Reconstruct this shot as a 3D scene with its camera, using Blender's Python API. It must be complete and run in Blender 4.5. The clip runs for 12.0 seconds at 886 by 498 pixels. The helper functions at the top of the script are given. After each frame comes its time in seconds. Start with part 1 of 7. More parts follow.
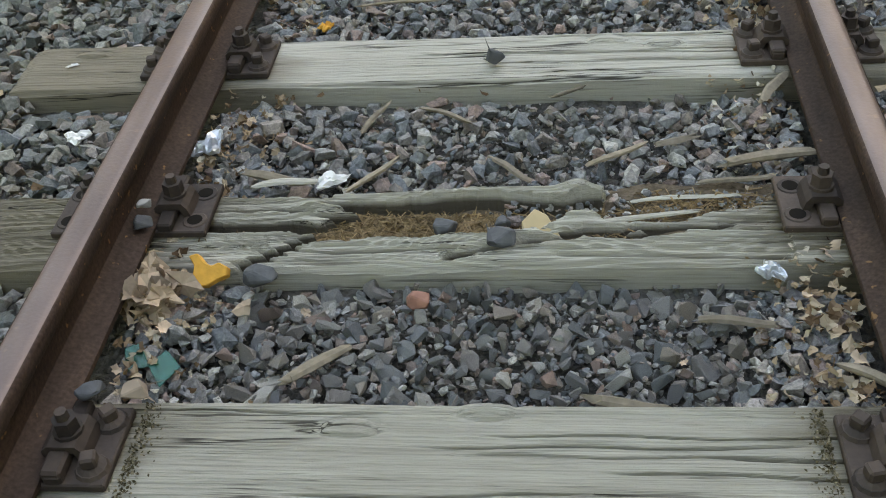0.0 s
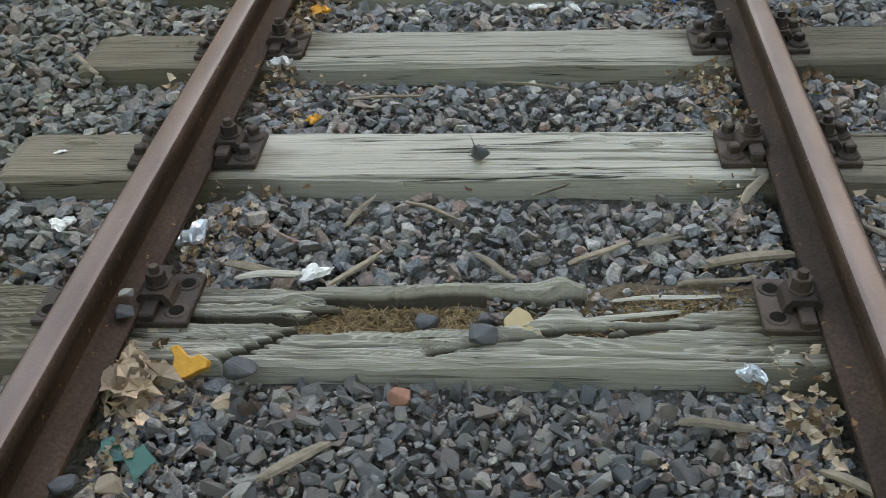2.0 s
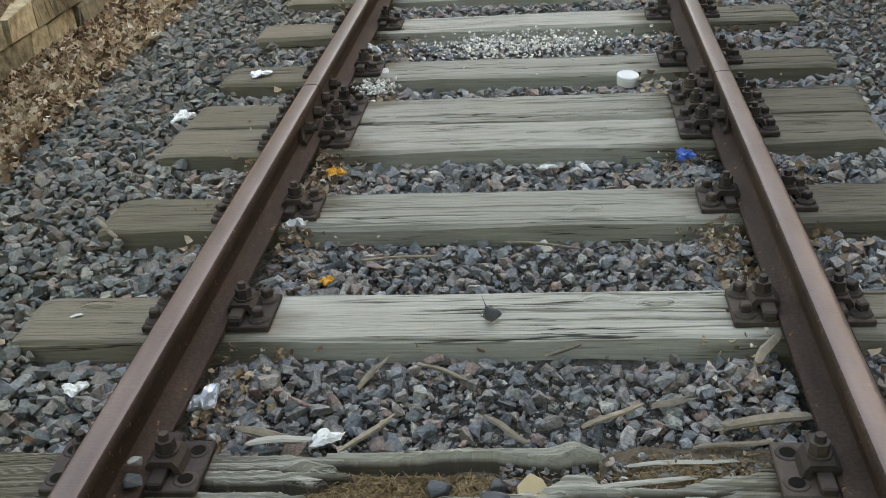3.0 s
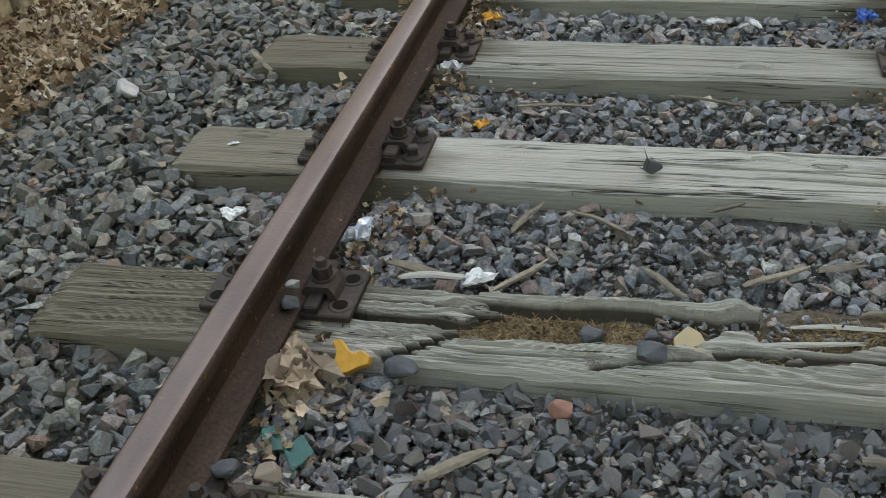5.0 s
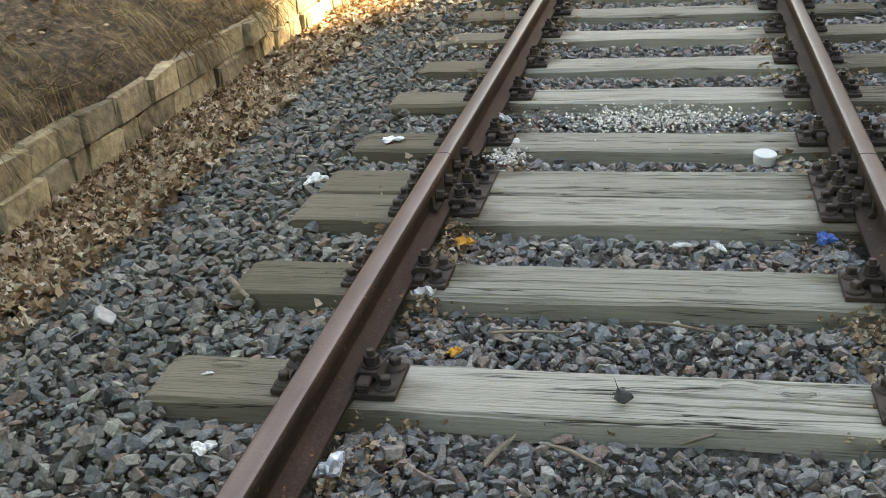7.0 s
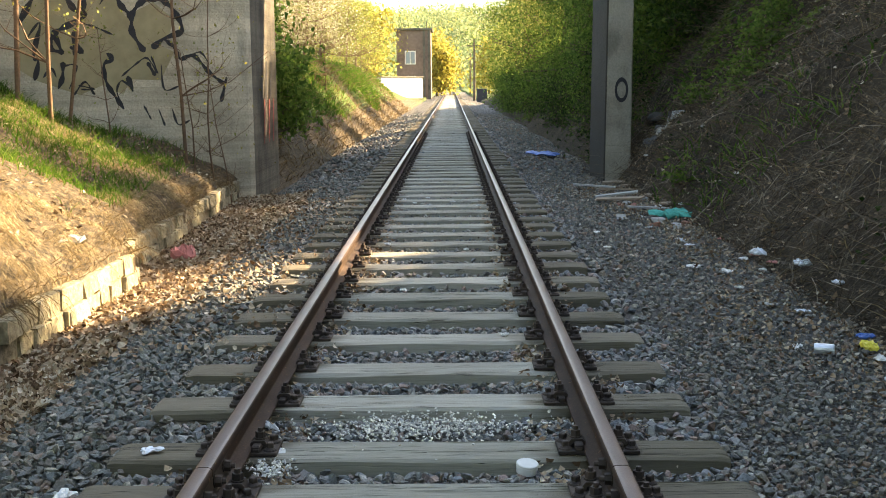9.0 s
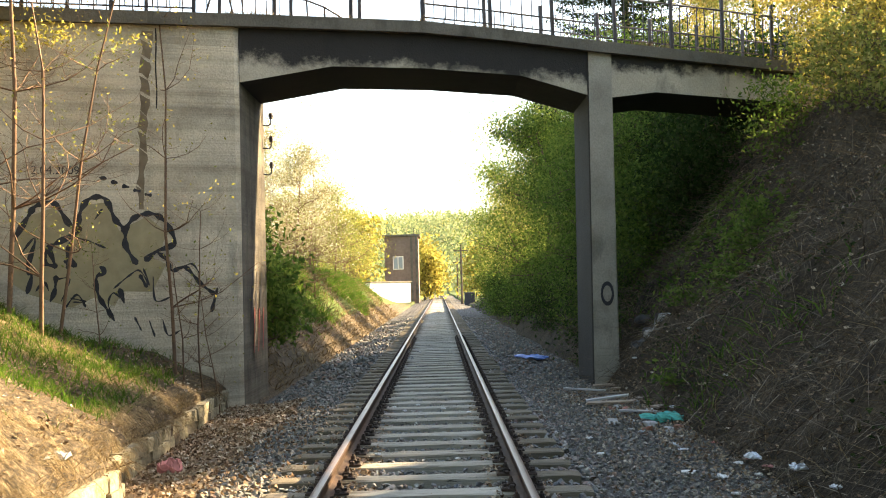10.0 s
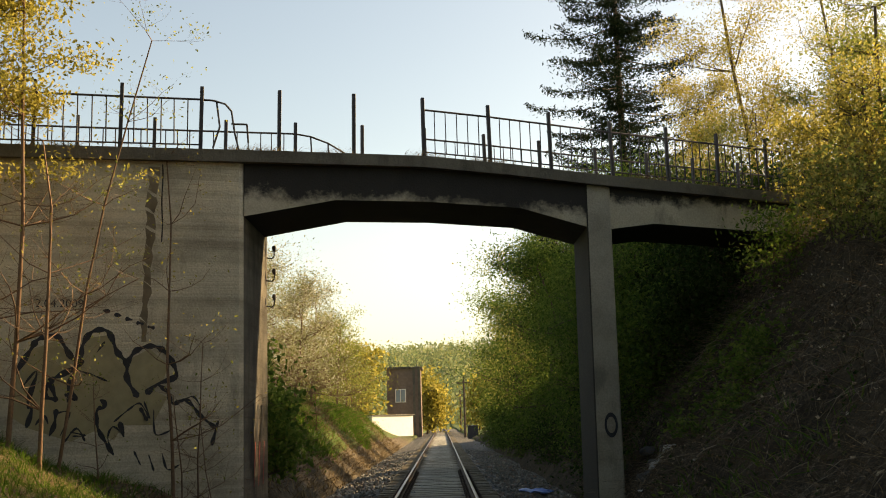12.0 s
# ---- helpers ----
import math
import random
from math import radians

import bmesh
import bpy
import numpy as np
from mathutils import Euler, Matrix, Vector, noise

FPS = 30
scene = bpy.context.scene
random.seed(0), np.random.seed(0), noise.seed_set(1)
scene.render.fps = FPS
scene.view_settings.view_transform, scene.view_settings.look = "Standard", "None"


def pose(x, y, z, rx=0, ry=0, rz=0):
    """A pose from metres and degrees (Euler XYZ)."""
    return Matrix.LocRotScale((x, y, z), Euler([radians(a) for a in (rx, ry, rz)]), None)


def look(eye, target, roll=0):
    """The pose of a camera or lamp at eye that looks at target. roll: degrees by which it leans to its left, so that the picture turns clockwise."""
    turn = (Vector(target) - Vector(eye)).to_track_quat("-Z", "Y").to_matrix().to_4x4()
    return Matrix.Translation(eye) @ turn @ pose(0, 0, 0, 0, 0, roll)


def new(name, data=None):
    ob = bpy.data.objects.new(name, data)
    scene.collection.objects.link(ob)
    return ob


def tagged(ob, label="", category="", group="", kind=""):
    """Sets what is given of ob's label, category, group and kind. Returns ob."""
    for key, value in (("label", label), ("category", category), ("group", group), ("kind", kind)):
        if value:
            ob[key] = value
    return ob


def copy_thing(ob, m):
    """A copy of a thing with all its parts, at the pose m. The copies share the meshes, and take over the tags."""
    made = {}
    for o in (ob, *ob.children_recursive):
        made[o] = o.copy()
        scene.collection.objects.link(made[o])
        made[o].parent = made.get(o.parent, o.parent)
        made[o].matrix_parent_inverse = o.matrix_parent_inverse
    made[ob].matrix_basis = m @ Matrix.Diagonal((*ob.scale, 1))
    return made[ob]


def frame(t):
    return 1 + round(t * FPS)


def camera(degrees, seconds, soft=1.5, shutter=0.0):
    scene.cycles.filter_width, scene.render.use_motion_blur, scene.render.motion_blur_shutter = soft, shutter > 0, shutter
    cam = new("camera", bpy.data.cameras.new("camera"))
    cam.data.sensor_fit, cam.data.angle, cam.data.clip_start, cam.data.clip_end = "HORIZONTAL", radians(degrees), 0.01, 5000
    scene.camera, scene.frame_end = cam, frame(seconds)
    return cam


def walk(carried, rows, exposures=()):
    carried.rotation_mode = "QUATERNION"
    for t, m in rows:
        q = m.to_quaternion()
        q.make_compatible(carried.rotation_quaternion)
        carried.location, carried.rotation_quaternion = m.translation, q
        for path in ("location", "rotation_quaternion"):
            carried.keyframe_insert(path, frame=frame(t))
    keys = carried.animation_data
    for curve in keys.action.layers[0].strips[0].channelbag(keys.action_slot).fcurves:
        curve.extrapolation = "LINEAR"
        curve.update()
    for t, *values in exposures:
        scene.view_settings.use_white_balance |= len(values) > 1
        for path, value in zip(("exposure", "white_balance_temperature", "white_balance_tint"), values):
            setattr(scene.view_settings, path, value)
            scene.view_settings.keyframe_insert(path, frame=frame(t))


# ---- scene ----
cam = camera(44.8, 12.0, 1.0)

PATH = [
    (0, (0.150, 0.325, 1.366), (-0.069, 1.853, 0.095), -5.6),
    (0.5, (0.168, 0.325, 1.352), (-0.006, 1.851, 0.071), -5.7),
    (1, (0.160, 0.331, 1.358), (-0.001, 1.855, 0.073), -4.8),
    (1.5, (0.162, 0.332, 1.357), (-0.001, 1.862, 0.079), -4.5),
    (2, (0.147, 0.336, 1.390), (-0.037, 1.962, 0.239), -3.4),
    (2.5, (0.158, 0.339, 1.423), (-0.036, 2.072, 0.443), -3.6),
    (2.7, (0.167, 0.344, 1.425), (-0.034, 2.106, 0.500), -4),
    (4.3, (0.111, 0.373, 1.391), (-0.209, 2.125, 0.483), -2.3),
    (4.5, (0.094, 0.371, 1.385), (-0.252, 2.090, 0.423), -2.6),
    (5, (0.077, 0.354, 1.350), (-0.359, 1.959, 0.239), -4.6),
    (5.5, (0.085, 0.362, 1.338), (-0.311, 1.912, 0.139), -5.5),
    (6, (0.076, 0.364, 1.355), (-0.325, 1.913, 0.156), -4.4),
    (6.5, (0.084, 0.383, 1.392), (-0.345, 2.033, 0.346), -3.4),
    (7, (0.106, 0.383, 1.437), (-0.316, 2.168, 0.641), -4.2),
    (7.2, (0.121, 0.382, 1.449), (-0.305, 2.205, 0.747), -4.6),
    (8.8, (0.148, 0.417, 1.514), (0.089, 2.384, 1.154), -1.4),
    (9, (0.152, 0.429, 1.519), (0.134, 2.406, 1.216), -0.5),
    (9.5, (0.157, 0.416, 1.545), (0.154, 2.412, 1.412), -0.6),
    (10, (0.144, 0.387, 1.568), (0.153, 2.386, 1.640), -1.4),
    (10.5, (0.156, 0.322, 1.565), (0.140, 2.305, 1.824), -2.1),
    (11, (0.144, 0.314, 1.545), (0.204, 2.292, 1.837), -2.1),
    (11.5, (0.162, 0.314, 1.548), (0.187, 2.292, 1.843), -1.5),
    (12, (0.154, 0.316, 1.548), (0.165, 2.291, 1.864), -1.7),
]
EXPOSURES = [(0, 3.8, 9900, 13), (2.5, 3.7, 9900, 13), (4.5, 3.55, 9900, 14), (6.0, 3.65, 9900, 13), (7.0, 3.68, 9800, 13), (9.0, 3.2, 8200, 10), (9.5, 3.12, 8100, 10), (10.0, 3.02, 8100, 10), (10.5, 2.65, 8400, 11), (11.0, 2.15, 9100, 11), (12.0, 1.5, 9500, 10)]
walk(cam, [(t, look(eye, target, roll)) for t, eye, target, roll in PATH], EXPOSURES)
W = bpy.data.worlds.new("sky")
scene.world = W
W.use_nodes = True
SUN_AZ, SUN_EL = radians(28.0), radians(27.0)      # from +x towards +y; above the horizon
sky = W.node_tree.nodes.new("ShaderNodeTexSky")
sky.sky_type, sky.sun_disc = "NISHITA", False
sky.sun_elevation, sky.sun_rotation = SUN_EL, radians(90.0) - SUN_AZ
sky.air_density, sky.dust_density = 1.0, 1.4
W.node_tree.links.new(sky.outputs[0], W.node_tree.nodes["Background"].inputs[0])
W.node_tree.nodes["Background"].inputs[1].default_value = 0.09
sun = new("sun", bpy.data.lights.new("sun", "SUN"))
sun.data.energy, sun.data.angle, sun.data.color = 4.0, radians(0.6), (1.0, 0.82, 0.58)
sun.matrix_world = look((math.cos(SUN_AZ) * math.cos(SUN_EL) * 50, math.sin(SUN_AZ) * math.cos(SUN_EL) * 50, math.sin(SUN_EL) * 50), (0, 0, 0))

# ---- materials ----
def nodes_of(name):
    m = bpy.data.materials.new(name)
    m.use_nodes = True
    nt = m.node_tree
    return m, nt, nt.nodes["Principled BSDF"], (lambda k: nt.nodes.new("ShaderNode" + k)), nt.links.new


def ramp(N, L, fac, stops):
    r = N("ValToRGB")
    e = r.color_ramp.elements
    while len(e) < len(stops):
        e.new(0.5)
    for i, (p, c) in enumerate(stops):
        e[i].position, e[i].color = p, (*c, 1)
    L(fac, r.inputs[0])
    return r.outputs[0]


def noise_tex(N, L, scale, detail=4, vec=None, stretch=None, rough=0.55):
    n = N("TexNoise")
    n.inputs["Scale"].default_value, n.inputs["Detail"].default_value, n.inputs["Roughness"].default_value = scale, detail, rough
    if vec is not None:
        if stretch:
            mp = N("Mapping")
            mp.inputs["Scale"].default_value = stretch
            L(vec, mp.inputs[0])
            vec = mp.outputs[0]
        L(vec, n.inputs["Vector"])
    return n.outputs["Fac"]


def mixc(N, L, fac, a, b, mode="MIX"):
    m = N("MixRGB")
    m.blend_type = mode
    for i, v in enumerate((fac, a, b)):
        if isinstance(v, (int, float)):
            m.inputs[i].default_value = v
        elif isinstance(v, tuple):
            m.inputs[i].default_value = (*v, 1)
        else:
            L(v, m.inputs[i])
    return m.outputs[0]


def math_node(N, L, op, a, b=0.0, clamp=False):
    m = N("Math")
    m.operation, m.use_clamp = op, clamp
    for i, v in enumerate((a, b)):
        if isinstance(v, (int, float)):
            m.inputs[i].default_value = v
        else:
            L(v, m.inputs[i])
    return m.outputs[0]


def bump(N, L, bs, height, strength=0.5, dist=0.01):
    b = N("Bump")
    b.inputs["Strength"].default_value, b.inputs["Distance"].default_value = strength, dist
    L(height, b.inputs["Height"])
    L(b.outputs[0], bs.inputs["Normal"])


def chance(N, L):
    """A value of its own for each piece, joined or single."""
    a = math_node(N, L, "ADD", N("NewGeometry").outputs["Random Per Island"], N("ObjectInfo").outputs["Random"])
    return math_node(N, L, "FRACT", a)


def plain(name, c, rough=0.7, metal=0.0, var=0.25, scale=30.0, bmp=0.3, dist=0.004, spec=0.5, rnd=False, placed=False):
    m, nt, bs, N, L = nodes_of(name)
    co = N("NewGeometry").outputs["Position"] if placed else N("TexCoord").outputs["Object"]
    f = noise_tex(N, L, scale, 5, co)
    g = noise_tex(N, L, scale / 9, 3, co)
    dark, lite = tuple(v * (1 - var) for v in c), tuple(min(1, v * (1 + var)) for v in c)
    col = ramp(N, L, math_node(N, L, "ADD", math_node(N, L, "MULTIPLY", f, 0.5), math_node(N, L, "MULTIPLY", g, 0.5)), [(0.33, dark), (0.67, lite)])
    if rnd:
        col = mixc(N, L, 1.0, col, ramp(N, L, chance(N, L), [(0, (0.6, 0.6, 0.6)), (1, (1.35, 1.3, 1.2))]), "MULTIPLY")
    L(col, bs.inputs["Base Color"])
    bs.inputs["Roughness"].default_value, bs.inputs["Metallic"].default_value = rough, metal
    bs.inputs["Specular IOR Level"].default_value = spec
    bump(N, L, bs, f, bmp, dist)
    return m


def stone_mat(name="ballast_stone", tint=(1, 1, 1)):
    m, nt, bs, N, L = nodes_of(name)
    co = N("TexCoord").outputs["Object"]
    r = chance(N, L)
    base = ramp(N, L, r, [(0.0, (0.0952, 0.107, 0.114)), (0.14, (0.161, 0.179, 0.19)), (0.28, (0.224, 0.224, 0.209)), (0.4, (0.129, 0.138, 0.147)), (0.52, (0.229, 0.202, 0.181)), (0.62, (0.176, 0.19, 0.202)),
                          (0.72, (0.285, 0.25, 0.215)), (0.8, (0.19, 0.147, 0.135)), (0.86, (0.285, 0.19, 0.152)), (0.92, (0.324, 0.328, 0.314)), (1.0, (0.419, 0.399, 0.352))])
    f = noise_tex(N, L, 110, 6, co, None, 0.65)
    g = noise_tex(N, L, 11, 3, co)
    col = mixc(N, L, 1.0, base, ramp(N, L, f, [(0.3, (0.5, 0.5, 0.5)), (0.5, (1, 1, 1)), (0.7, (1.6, 1.58, 1.54))]), "MULTIPLY")
    col = mixc(N, L, ramp(N, L, g, [(0.52, (0, 0, 0)), (0.75, (0.45, 0.45, 0.45))]), col, (0.2, 0.175, 0.135))
    col = mixc(N, L, 1.0, col, tint, "MULTIPLY")
    L(col, bs.inputs["Base Color"])
    bs.inputs["Roughness"].default_value = 0.66
    bump(N, L, bs, math_node(N, L, "ADD", f, noise_tex(N, L, 230, 3, co)), 0.7, 0.005)
    return m


def wood_mat(name, tone, brown):
    m, nt, bs, N, L = nodes_of(name)
    co = N("TexCoord").outputs["Object"]
    ob = N("ObjectInfo").outputs["Random"]
    add = N("VectorMath")
    add.operation = "ADD"
    L(co, add.inputs[0])
    sc = N("VectorMath")
    sc.operation = "SCALE"
    sc.inputs[0].default_value = (7.0, 3.0, 5.0)
    L(ob, sc.inputs["Scale"])
    L(sc.outputs[0], add.inputs[1])
    v = add.outputs[0]
    grain = noise_tex(N, L, 10, 6, v, (0.35, 12, 12), 0.65)
    fine = noise_tex(N, L, 40, 5, v, (0.25, 9, 9), 0.7)
    blot = noise_tex(N, L, 3, 4, v, (0.5, 2, 2))
    col = ramp(N, L, grain, [(0.26, tuple(t * 0.62 for t in tone)), (0.45, tuple(t * 0.93 for t in tone)), (0.72, tuple(t * 1.12 for t in tone))])
    col = mixc(N, L, ramp(N, L, blot, [(0.45, (0, 0, 0)), (0.75, (0.5, 0.5, 0.5))]), col, brown)
    col = mixc(N, L, 1.0, col, ramp(N, L, fine, [(0.27, (0.5, 0.49, 0.47)), (0.4, (0.94, 0.94, 0.94)), (0.8, (1.1, 1.1, 1.1))]), "MULTIPLY")
    col = mixc(N, L, 1.0, col, ramp(N, L, ob, [(0, (0.78, 0.78, 0.76)), (1, (1.12, 1.12, 1.12))]), "MULTIPLY")
    sx = N("SeparateXYZ")
    L(co, sx.inputs[0])
    out = math_node(N, L, "ADD", math_node(N, L, "ABSOLUTE", sx.outputs[0]), math_node(N, L, "MULTIPLY", math_node(N, L, "SUBTRACT", blot, 0.5), 0.7))
    col = mixc(N, L, ramp(N, L, out, [(0.5, (0, 0, 0)), (0.66, (1, 1, 1))]), col, mixc(N, L, 1.0, col, (0.5, 0.46, 0.41), "MULTIPLY"))   # grease and dust near and beyond the rails
    crack = noise_tex(N, L, 5, 3, v, (0.22, 9, 9), 0.5)
    ridge = math_node(N, L, "ABSOLUTE", math_node(N, L, "SUBTRACT", crack, 0.5))
    gate = noise_tex(N, L, 2.2, 2, v, (0.9, 5, 5))
    line = math_node(N, L, "MULTIPLY", ramp(N, L, ridge, [(0.0, (1, 1, 1)), (0.008, (0.9, 0.9, 0.9)), (0.02, (0, 0, 0))]), ramp(N, L, gate, [(0.53, (0, 0, 0)), (0.6, (1, 1, 1))]))
    split = math_node(N, L, "ABSOLUTE", math_node(N, L, "SUBTRACT", noise_tex(N, L, 9, 3, v, (0.16, 10, 10), 0.5), 0.5))
    gate2 = noise_tex(N, L, 4.0, 2, v, (0.7, 6, 6))
    line = math_node(N, L, "MAXIMUM", line, math_node(N, L, "MULTIPLY", ramp(N, L, split, [(0.0, (1, 1, 1)), (0.016, (0, 0, 0))]), ramp(N, L, gate2, [(0.56, (0, 0, 0)), (0.68, (0.6, 0.6, 0.6))])))
    col = mixc(N, L, math_node(N, L, "MULTIPLY", line, 0.93), col, (0.03, 0.026, 0.022))
    inner = math_node(N, L, "LESS_THAN", math_node(N, L, "ABSOLUTE", sx.outputs[1]), 0.108)       # darkens with depth below the worn top, clear of the long edges
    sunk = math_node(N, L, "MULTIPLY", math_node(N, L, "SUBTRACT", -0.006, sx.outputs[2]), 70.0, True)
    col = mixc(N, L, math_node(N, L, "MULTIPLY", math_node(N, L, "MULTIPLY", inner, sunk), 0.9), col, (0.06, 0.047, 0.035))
    L(col, bs.inputs["Base Color"])
    bs.inputs["Roughness"].default_value = 0.85
    bs.inputs["Specular IOR Level"].default_value = 0.1
    bump(N, L, bs, math_node(N, L, "SUBTRACT", math_node(N, L, "ADD", grain, fine), math_node(N, L, "MULTIPLY", line, 2.0)), 0.6, 0.006)
    return m


def rail_mat():
    m, nt, bs, N, L = nodes_of("rusty_rail")
    co = N("TexCoord").outputs["Object"]
    f = noise_tex(N, L, 120, 5, co)
    g = noise_tex(N, L, 5, 4, co, (3, 0.7, 3))
    col = ramp(N, L, g, [(0.3, (0.0351, 0.0226, 0.0179)), (0.55, (0.0585, 0.0374, 0.0289)), (0.75, (0.0858, 0.0546, 0.0406))])
    col = mixc(N, L, 1.0, col, ramp(N, L, f, [(0.3, (0.62, 0.6, 0.58)), (0.72, (1.3, 1.27, 1.24))]), "MULTIPLY")
    spots = noise_tex(N, L, 45, 2, co)
    col = mixc(N, L, ramp(N, L, spots, [(0.68, (0, 0, 0)), (0.74, (0.7, 0.7, 0.7))]), col, (0.3, 0.16, 0.07))
    sep = N("SeparateXYZ")
    L(N("NewGeometry").outputs["Normal"], sep.inputs[0])
    top = math_node(N, L, "MULTIPLY", math_node(N, L, "GREATER_THAN", sep.outputs["Z"], 0.85), 1.0)
    posz = N("SeparateXYZ")
    L(N("NewGeometry").outputs["Position"], posz.inputs[0])
    top = math_node(N, L, "MULTIPLY", top, math_node(N, L, "GREATER_THAN", posz.outputs["Z"], 0.15))
    worn = ramp(N, L, g, [(0.3, (0.14, 0.0952, 0.0796)), (0.7, (0.211, 0.148, 0.125))])
    col = mixc(N, L, math_node(N, L, "MULTIPLY", top, 0.75), col, worn)
    L(col, bs.inputs["Base Color"])
    L(math_node(N, L, "MULTIPLY", top, 0.35), bs.inputs["Metallic"])
    L(math_node(N, L, "SUBTRACT", 0.68, math_node(N, L, "MULTIPLY", top, 0.3)), bs.inputs["Roughness"])
    L(math_node(N, L, "ADD", 0.15, math_node(N, L, "MULTIPLY", top, 0.35)), bs.inputs["Specular IOR Level"])
    bump(N, L, bs, f, 0.35, 0.002)
    return m


def concrete_mat(name, tone, boards=True, grime=0.0, runs=False):
    m, nt, bs, N, L = nodes_of(name)
    co = N("TexCoord").outputs["Object"]
    f = noise_tex(N, L, 35, 6, co)
    g = noise_tex(N, L, 0.7, 5, co, (1, 1, 1.6), 0.6)
    streak = noise_tex(N, L, 1.6, 6, co, (1.3, 1.3, 0.5), 0.7)
    band = noise_tex(N, L, 1.0, 2, co, (0.02, 0.02, 7.0))
    fineband = noise_tex(N, L, 1.0, 3, co, (0.05, 0.05, 26.0))
    col = ramp(N, L, g, [(0.3, tuple(t * 0.62 for t in tone)), (0.5, tone), (0.72, tuple(t * 1.25 for t in tone))])
    col = mixc(N, L, 1.0, col, ramp(N, L, f, [(0.3, (0.82, 0.82, 0.82)), (0.7, (1.12, 1.12, 1.12))]), "MULTIPLY")
    if boards:
        col = mixc(N, L, 1.0, col, ramp(N, L, band, [(0.35, (0.82, 0.81, 0.79)), (0.5, (1, 1, 1)), (0.7, (1.1, 1.09, 1.07))]), "MULTIPLY")
        col = mixc(N, L, 1.0, col, ramp(N, L, fineband, [(0.3, (0.8, 0.78, 0.76)), (0.4, (1, 1, 1))]), "MULTIPLY")
    col = mixc(N, L, ramp(N, L, streak, [(0.56 - grime, (0, 0, 0)), (0.8 - grime, (0.7, 0.7, 0.7))]), col, (0.035, 0.033, 0.03))
    if runs:                                              # black water runs from the deck's drip edge
        sx = N("SeparateXYZ")
        L(co, sx.inputs[0])
        rim = math_node(N, L, "MINIMUM", math_node(N, L, "ADD", 5.9, math_node(N, L, "MULTIPLY", sx.outputs[0], 0.024)), math_node(N, L, "SUBTRACT", 5.9, math_node(N, L, "MULTIPLY", sx.outputs[0], 0.045)))
        drop = math_node(N, L, "SUBTRACT", rim, sx.outputs[2])
        wide = noise_tex(N, L, 0.55, 3, co, (1, 1, 0.6))
        thin = noise_tex(N, L, 3.2, 6, co, (1, 1, 1.2), 0.7)
        reach = math_node(N, L, "ADD", math_node(N, L, "MULTIPLY", wide, 0.75), math_node(N, L, "MULTIPLY", thin, 0.6))
        reach = math_node(N, L, "ADD", reach, math_node(N, L, "MULTIPLY", math_node(N, L, "GREATER_THAN", sx.outputs[0], 3.0), -0.34))
        run = math_node(N, L, "SUBTRACT", reach, drop)
        col = mixc(N, L, ramp(N, L, math_node(N, L, "ADD", run, 0.5), [(0.4, (0, 0, 0)), (0.49, (0.6, 0.6, 0.6)), (0.56, (0.97, 0.97, 0.97))]), col, (0.022, 0.021, 0.021))
    L(col, bs.inputs["Base Color"])
    bs.inputs["Roughness"].default_value = 0.9
    bs.inputs["Specular IOR Level"].default_value = 0.25
    h = math_node(N, L, "ADD", f, math_node(N, L, "MULTIPLY", fineband, 1.0 if boards else 0.0))
    bump(N, L, bs, h, 0.6, 0.02)
    return m


def leaf_mat(name, stops, trans=0.5):
    m, nt, bs, N, L = nodes_of(name)
    col = ramp(N, L, chance(N, L), stops)
    nt.nodes.remove(bs)
    d, t, mx = N("BsdfDiffuse"), N("BsdfTranslucent"), N("MixShader")
    L(col, d.inputs[0]), L(col, t.inputs[0])
    mx.inputs[0].default_value = trans
    L(d.outputs[0], mx.inputs[1]), L(t.outputs[0], mx.inputs[2])
    L(mx.outputs[0], nt.nodes["Material Output"].inputs[0])
    return m


